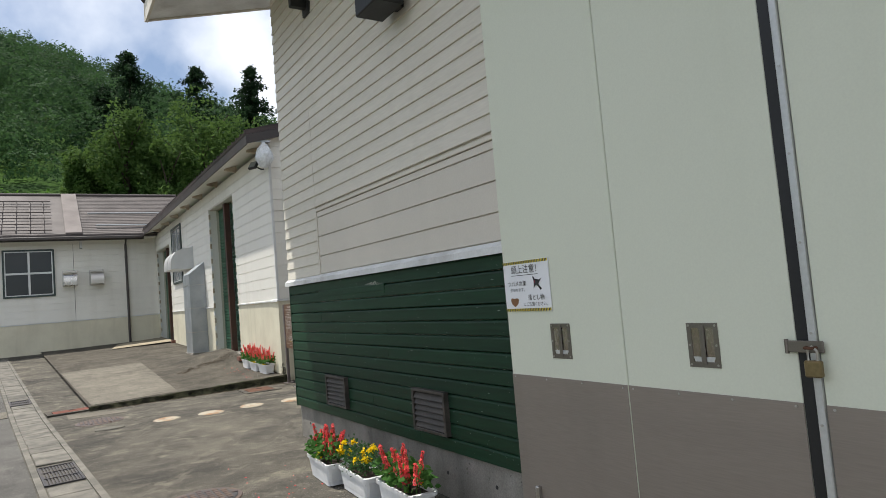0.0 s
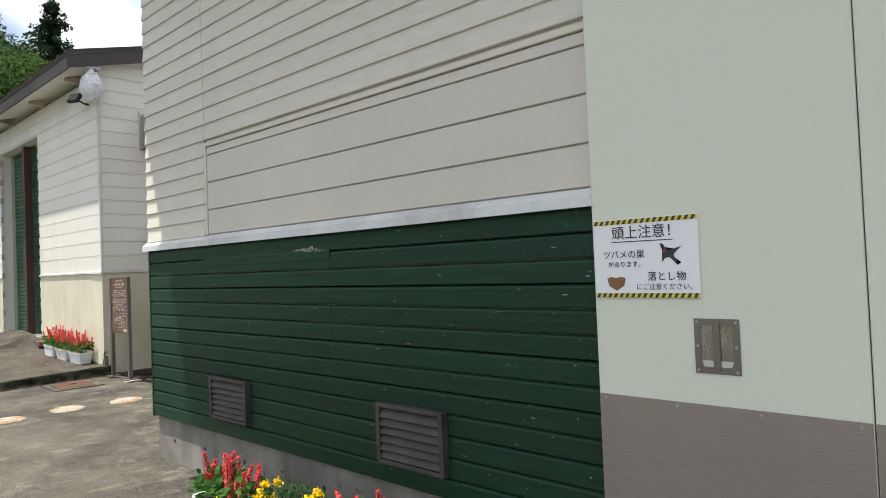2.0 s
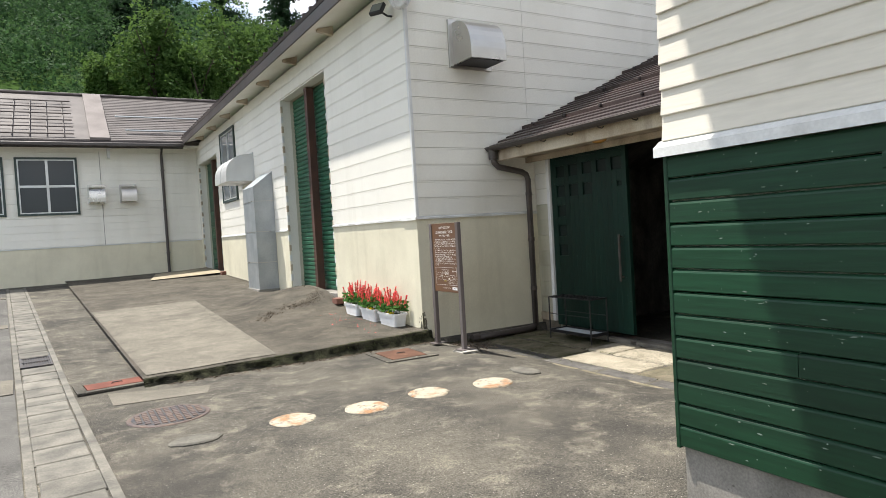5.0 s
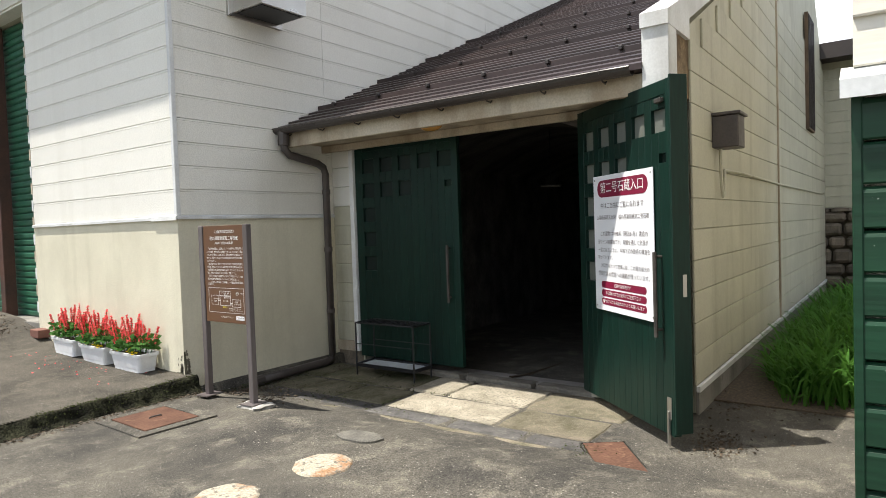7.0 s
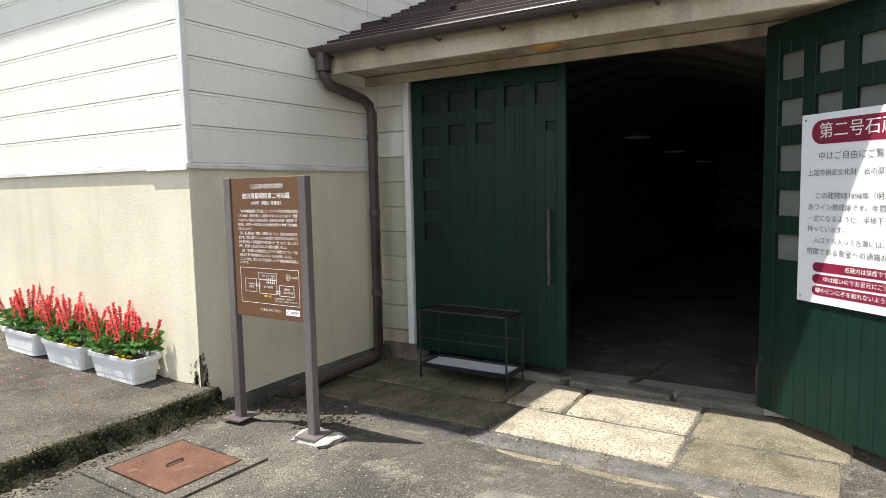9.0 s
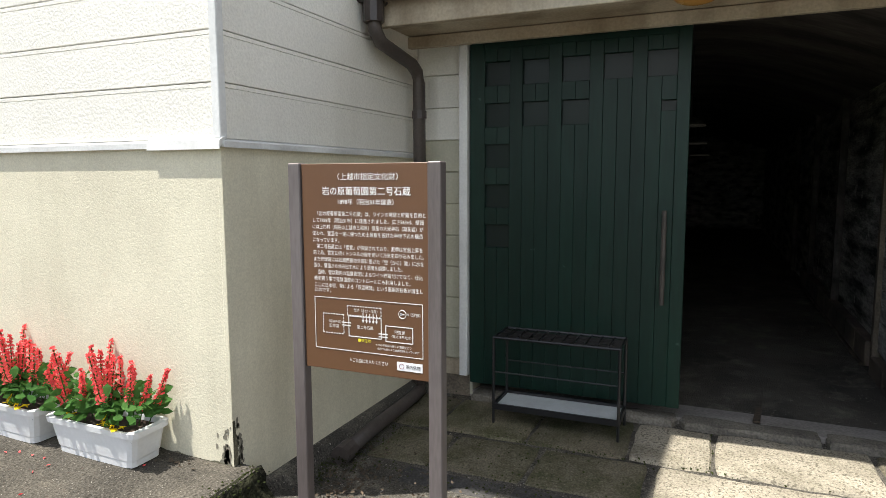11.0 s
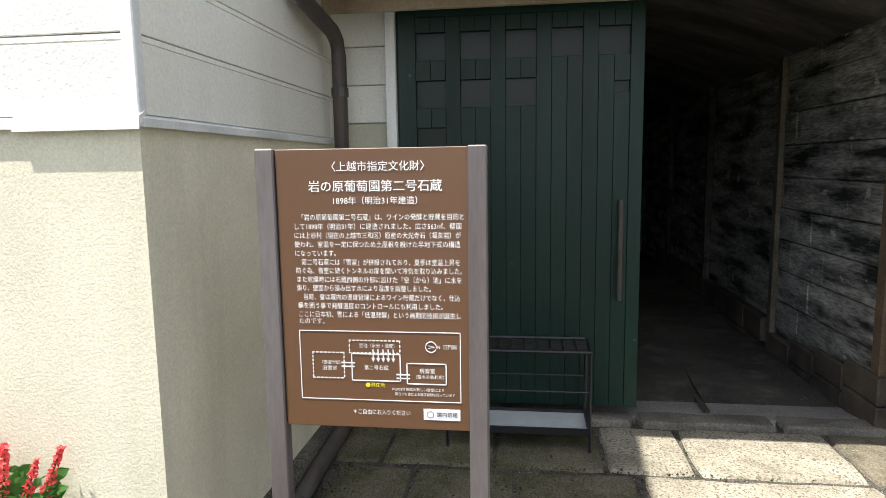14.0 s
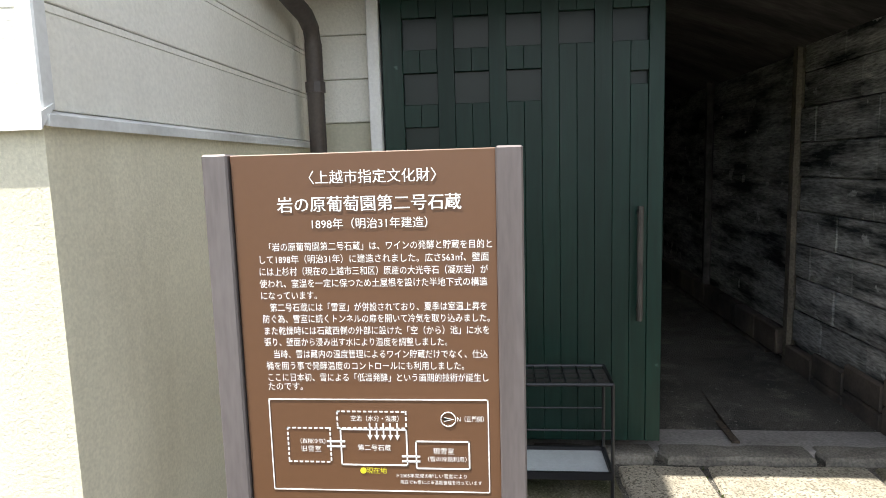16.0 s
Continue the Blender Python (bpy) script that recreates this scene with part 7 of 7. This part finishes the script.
# ---- trees and hill ----

def crown_points(rng_, c, r, lobes, per, sq=1.0):
    pts = []
    for _ in range(lobes):
        d = rng_.normal(size=3)
        d /= np.linalg.norm(d)
        q = np.array(c) + d * np.array(r) * rng_.uniform(0.35, 0.85)
        rr = np.array(r) * rng_.uniform(0.22, 0.42)
        e = rng_.normal(size=(per, 3))
        e /= np.linalg.norm(e, axis=1)[:, None]
        pts.append(q + e * rr * rng_.uniform(0.7, 1.08, (per, 1)))
    return np.concatenate(pts)


def broadleaf(x, y, h, r, seed, label):
    rng_ = np.random.default_rng(seed)
    g = land(x, y)
    t = thing("tree", (x, y, g), label, "tree", "bright trees")
    bm = tube(bmesh.new(), [(x, y, g - 0.2), (x + 0.1, y, g + h * 0.3), (x, y + 0.2, g + h * 0.75)], 0.22, 8, 0.06)
    for k in range(6):
        a_ = k * 1.05
        tube(bm, [(x, y, g + h * (0.25 + 0.07 * k)), (x + r * 0.35 * math.cos(a_), y + r * 0.35 * math.sin(a_), g + h * (0.4 + 0.07 * k)), (x + r * 0.7 * math.cos(a_), y + r * 0.7 * math.sin(a_), g + h * (0.5 + 0.07 * k))], 0.09, 6, 0.02)
    part("trunk", bm, M_BARK, t)
    pts = crown_points(rng_, (x, y, g + h * 0.56), (r, r, h * 0.46), 42, 230)
    flakes("crown", pts, rng_.uniform(0.16, 0.36, len(pts)), M_TREE, t, seed + 1, 0.2, 0.6)


def cedar(x, y, top, r, seed):
    rng_ = np.random.default_rng(seed)
    g = land(x, y)
    h = top - g
    t = thing("cedar_tree", (x, y, g), "tall dark cedar standing above the trees", "tree", "cedars")
    part("trunk", tube(bmesh.new(), [(x, y, g - 0.3), (x, y, g + h * 0.5), (x, y, top - 0.2)], 0.3, 8, 0.03), M_BARK, t)
    pts = []
    for _ in range(105):
        s = rng_.uniform(0.25, 1.0) ** 0.8
        a_ = rng_.uniform(0, 2 * math.pi)
        rr = r * (1.02 - s) ** 0.62 * rng_.uniform(0.35, 1.25)
        ln = np.linspace(0.15, 1, 5)
        for q in ln:
            c = np.array((x + rr * q * math.cos(a_), y + rr * q * math.sin(a_), g + h * s - 0.25 * rr * q * q))
            pts.append(c + rng_.normal(0, 0.24, (15, 3)) * (1.0 - 0.5 * q))
    pts = np.concatenate(pts)
    flakes("crown", pts, rng_.uniform(0.20, 0.42, len(pts)), M_CEDAR, t, seed + 1, 0.3, 0.5)


broadleaf(5.3, 48, 9.9, 2.7, 3, "bright green leafy tree behind the far roof")
broadleaf(10.4, 48, 10.6, 3.8, 4, "large bright green leafy tree behind the far roof")
broadleaf(7.6, 46, 8.0, 1.9, 6, "bright green leafy tree behind the far roof")
broadleaf(3.0, 50, 6.5, 1.8, 8, "bright green leafy tree behind the far roof")
broadleaf(13.0, 46.5, 8.4, 2.5, 9, "bright green leafy tree behind the far roof")
broadleaf(14.9, 49, 8.6, 2.4, 7, "bright green leafy tree behind the far roof")
cedar(9.0, 75, 30.2, 6.8, 11)
cedar(16.9, 80, 31.2, 5.6, 12)
cedar(20.7, 70, 28.2, 5.2, 13)
cedar(6.6, 78, 27.0, 4.4, 14)
rng_ = np.random.default_rng(77)
pts, sizes, ways = [], [], []
for _ in range(1150):
    x_, y_ = rng_.uniform(-75, 105), 62 + 112 * rng_.uniform(0, 1) ** 0.9
    if abs(x_ - 20) > 30 + (y_ - 40) * 0.55:
        continue
    r_ = rng_.uniform(2.2, 6.4) * (0.75 + 0.25 * (y_ - 60) / 110)
    c = np.array((x_, y_, land(x_, y_) + r_ * rng_.uniform(0.3, 0.85)))
    n_ = int(34 * r_ * r_ / (0.6 + 0.4 * (y_ - 60) / 110))
    e = rng_.normal(size=(n_, 3))
    e /= np.linalg.norm(e, axis=1)[:, None]
    e[:, 2] = np.abs(e[:, 2]) * 1.25 - 0.3
    lump = np.array([noise.noise((float(q[0]) * 2.5 + x_, float(q[1]) * 2.5 + y_, float(q[2]) * 2.5)) for q in e])
    e *= (1 + 0.5 * lump)[:, None]
    ways.append(e / np.linalg.norm(e, axis=1)[:, None])
    pts.append(c + e * r_ * rng_.uniform(0.86, 1.04, (n_, 1)))
    sizes.append(rng_.uniform(0.3, 0.68, n_) * (0.7 + 0.3 * (y_ - 60) / 110))
tagged(flakes("far_woods", np.concatenate(pts), np.concatenate(sizes), M_FOREST, None, 5, 0.3, 0.7, facing=np.concatenate(ways)), "dense dark green wood covering the hill", "woods", kind="stuff")
pts = []
for k in range(22):
    yy = 35 + k * 1.2
    for _ in range(1500):
        x_ = rng_.uniform(-28, 26)
        pts.append((x_, yy + rng_.normal(0, 0.42), land(x_, yy) + abs(rng_.normal(0.25, 0.25))))
tagged(flakes("field_shrubs", pts, rng_.uniform(0.2, 0.5, len(pts)), M_VINE, None, 6, 0.3, 0.7), "light green rows of low shrubs on the slope", "shrubs", kind="stuff")
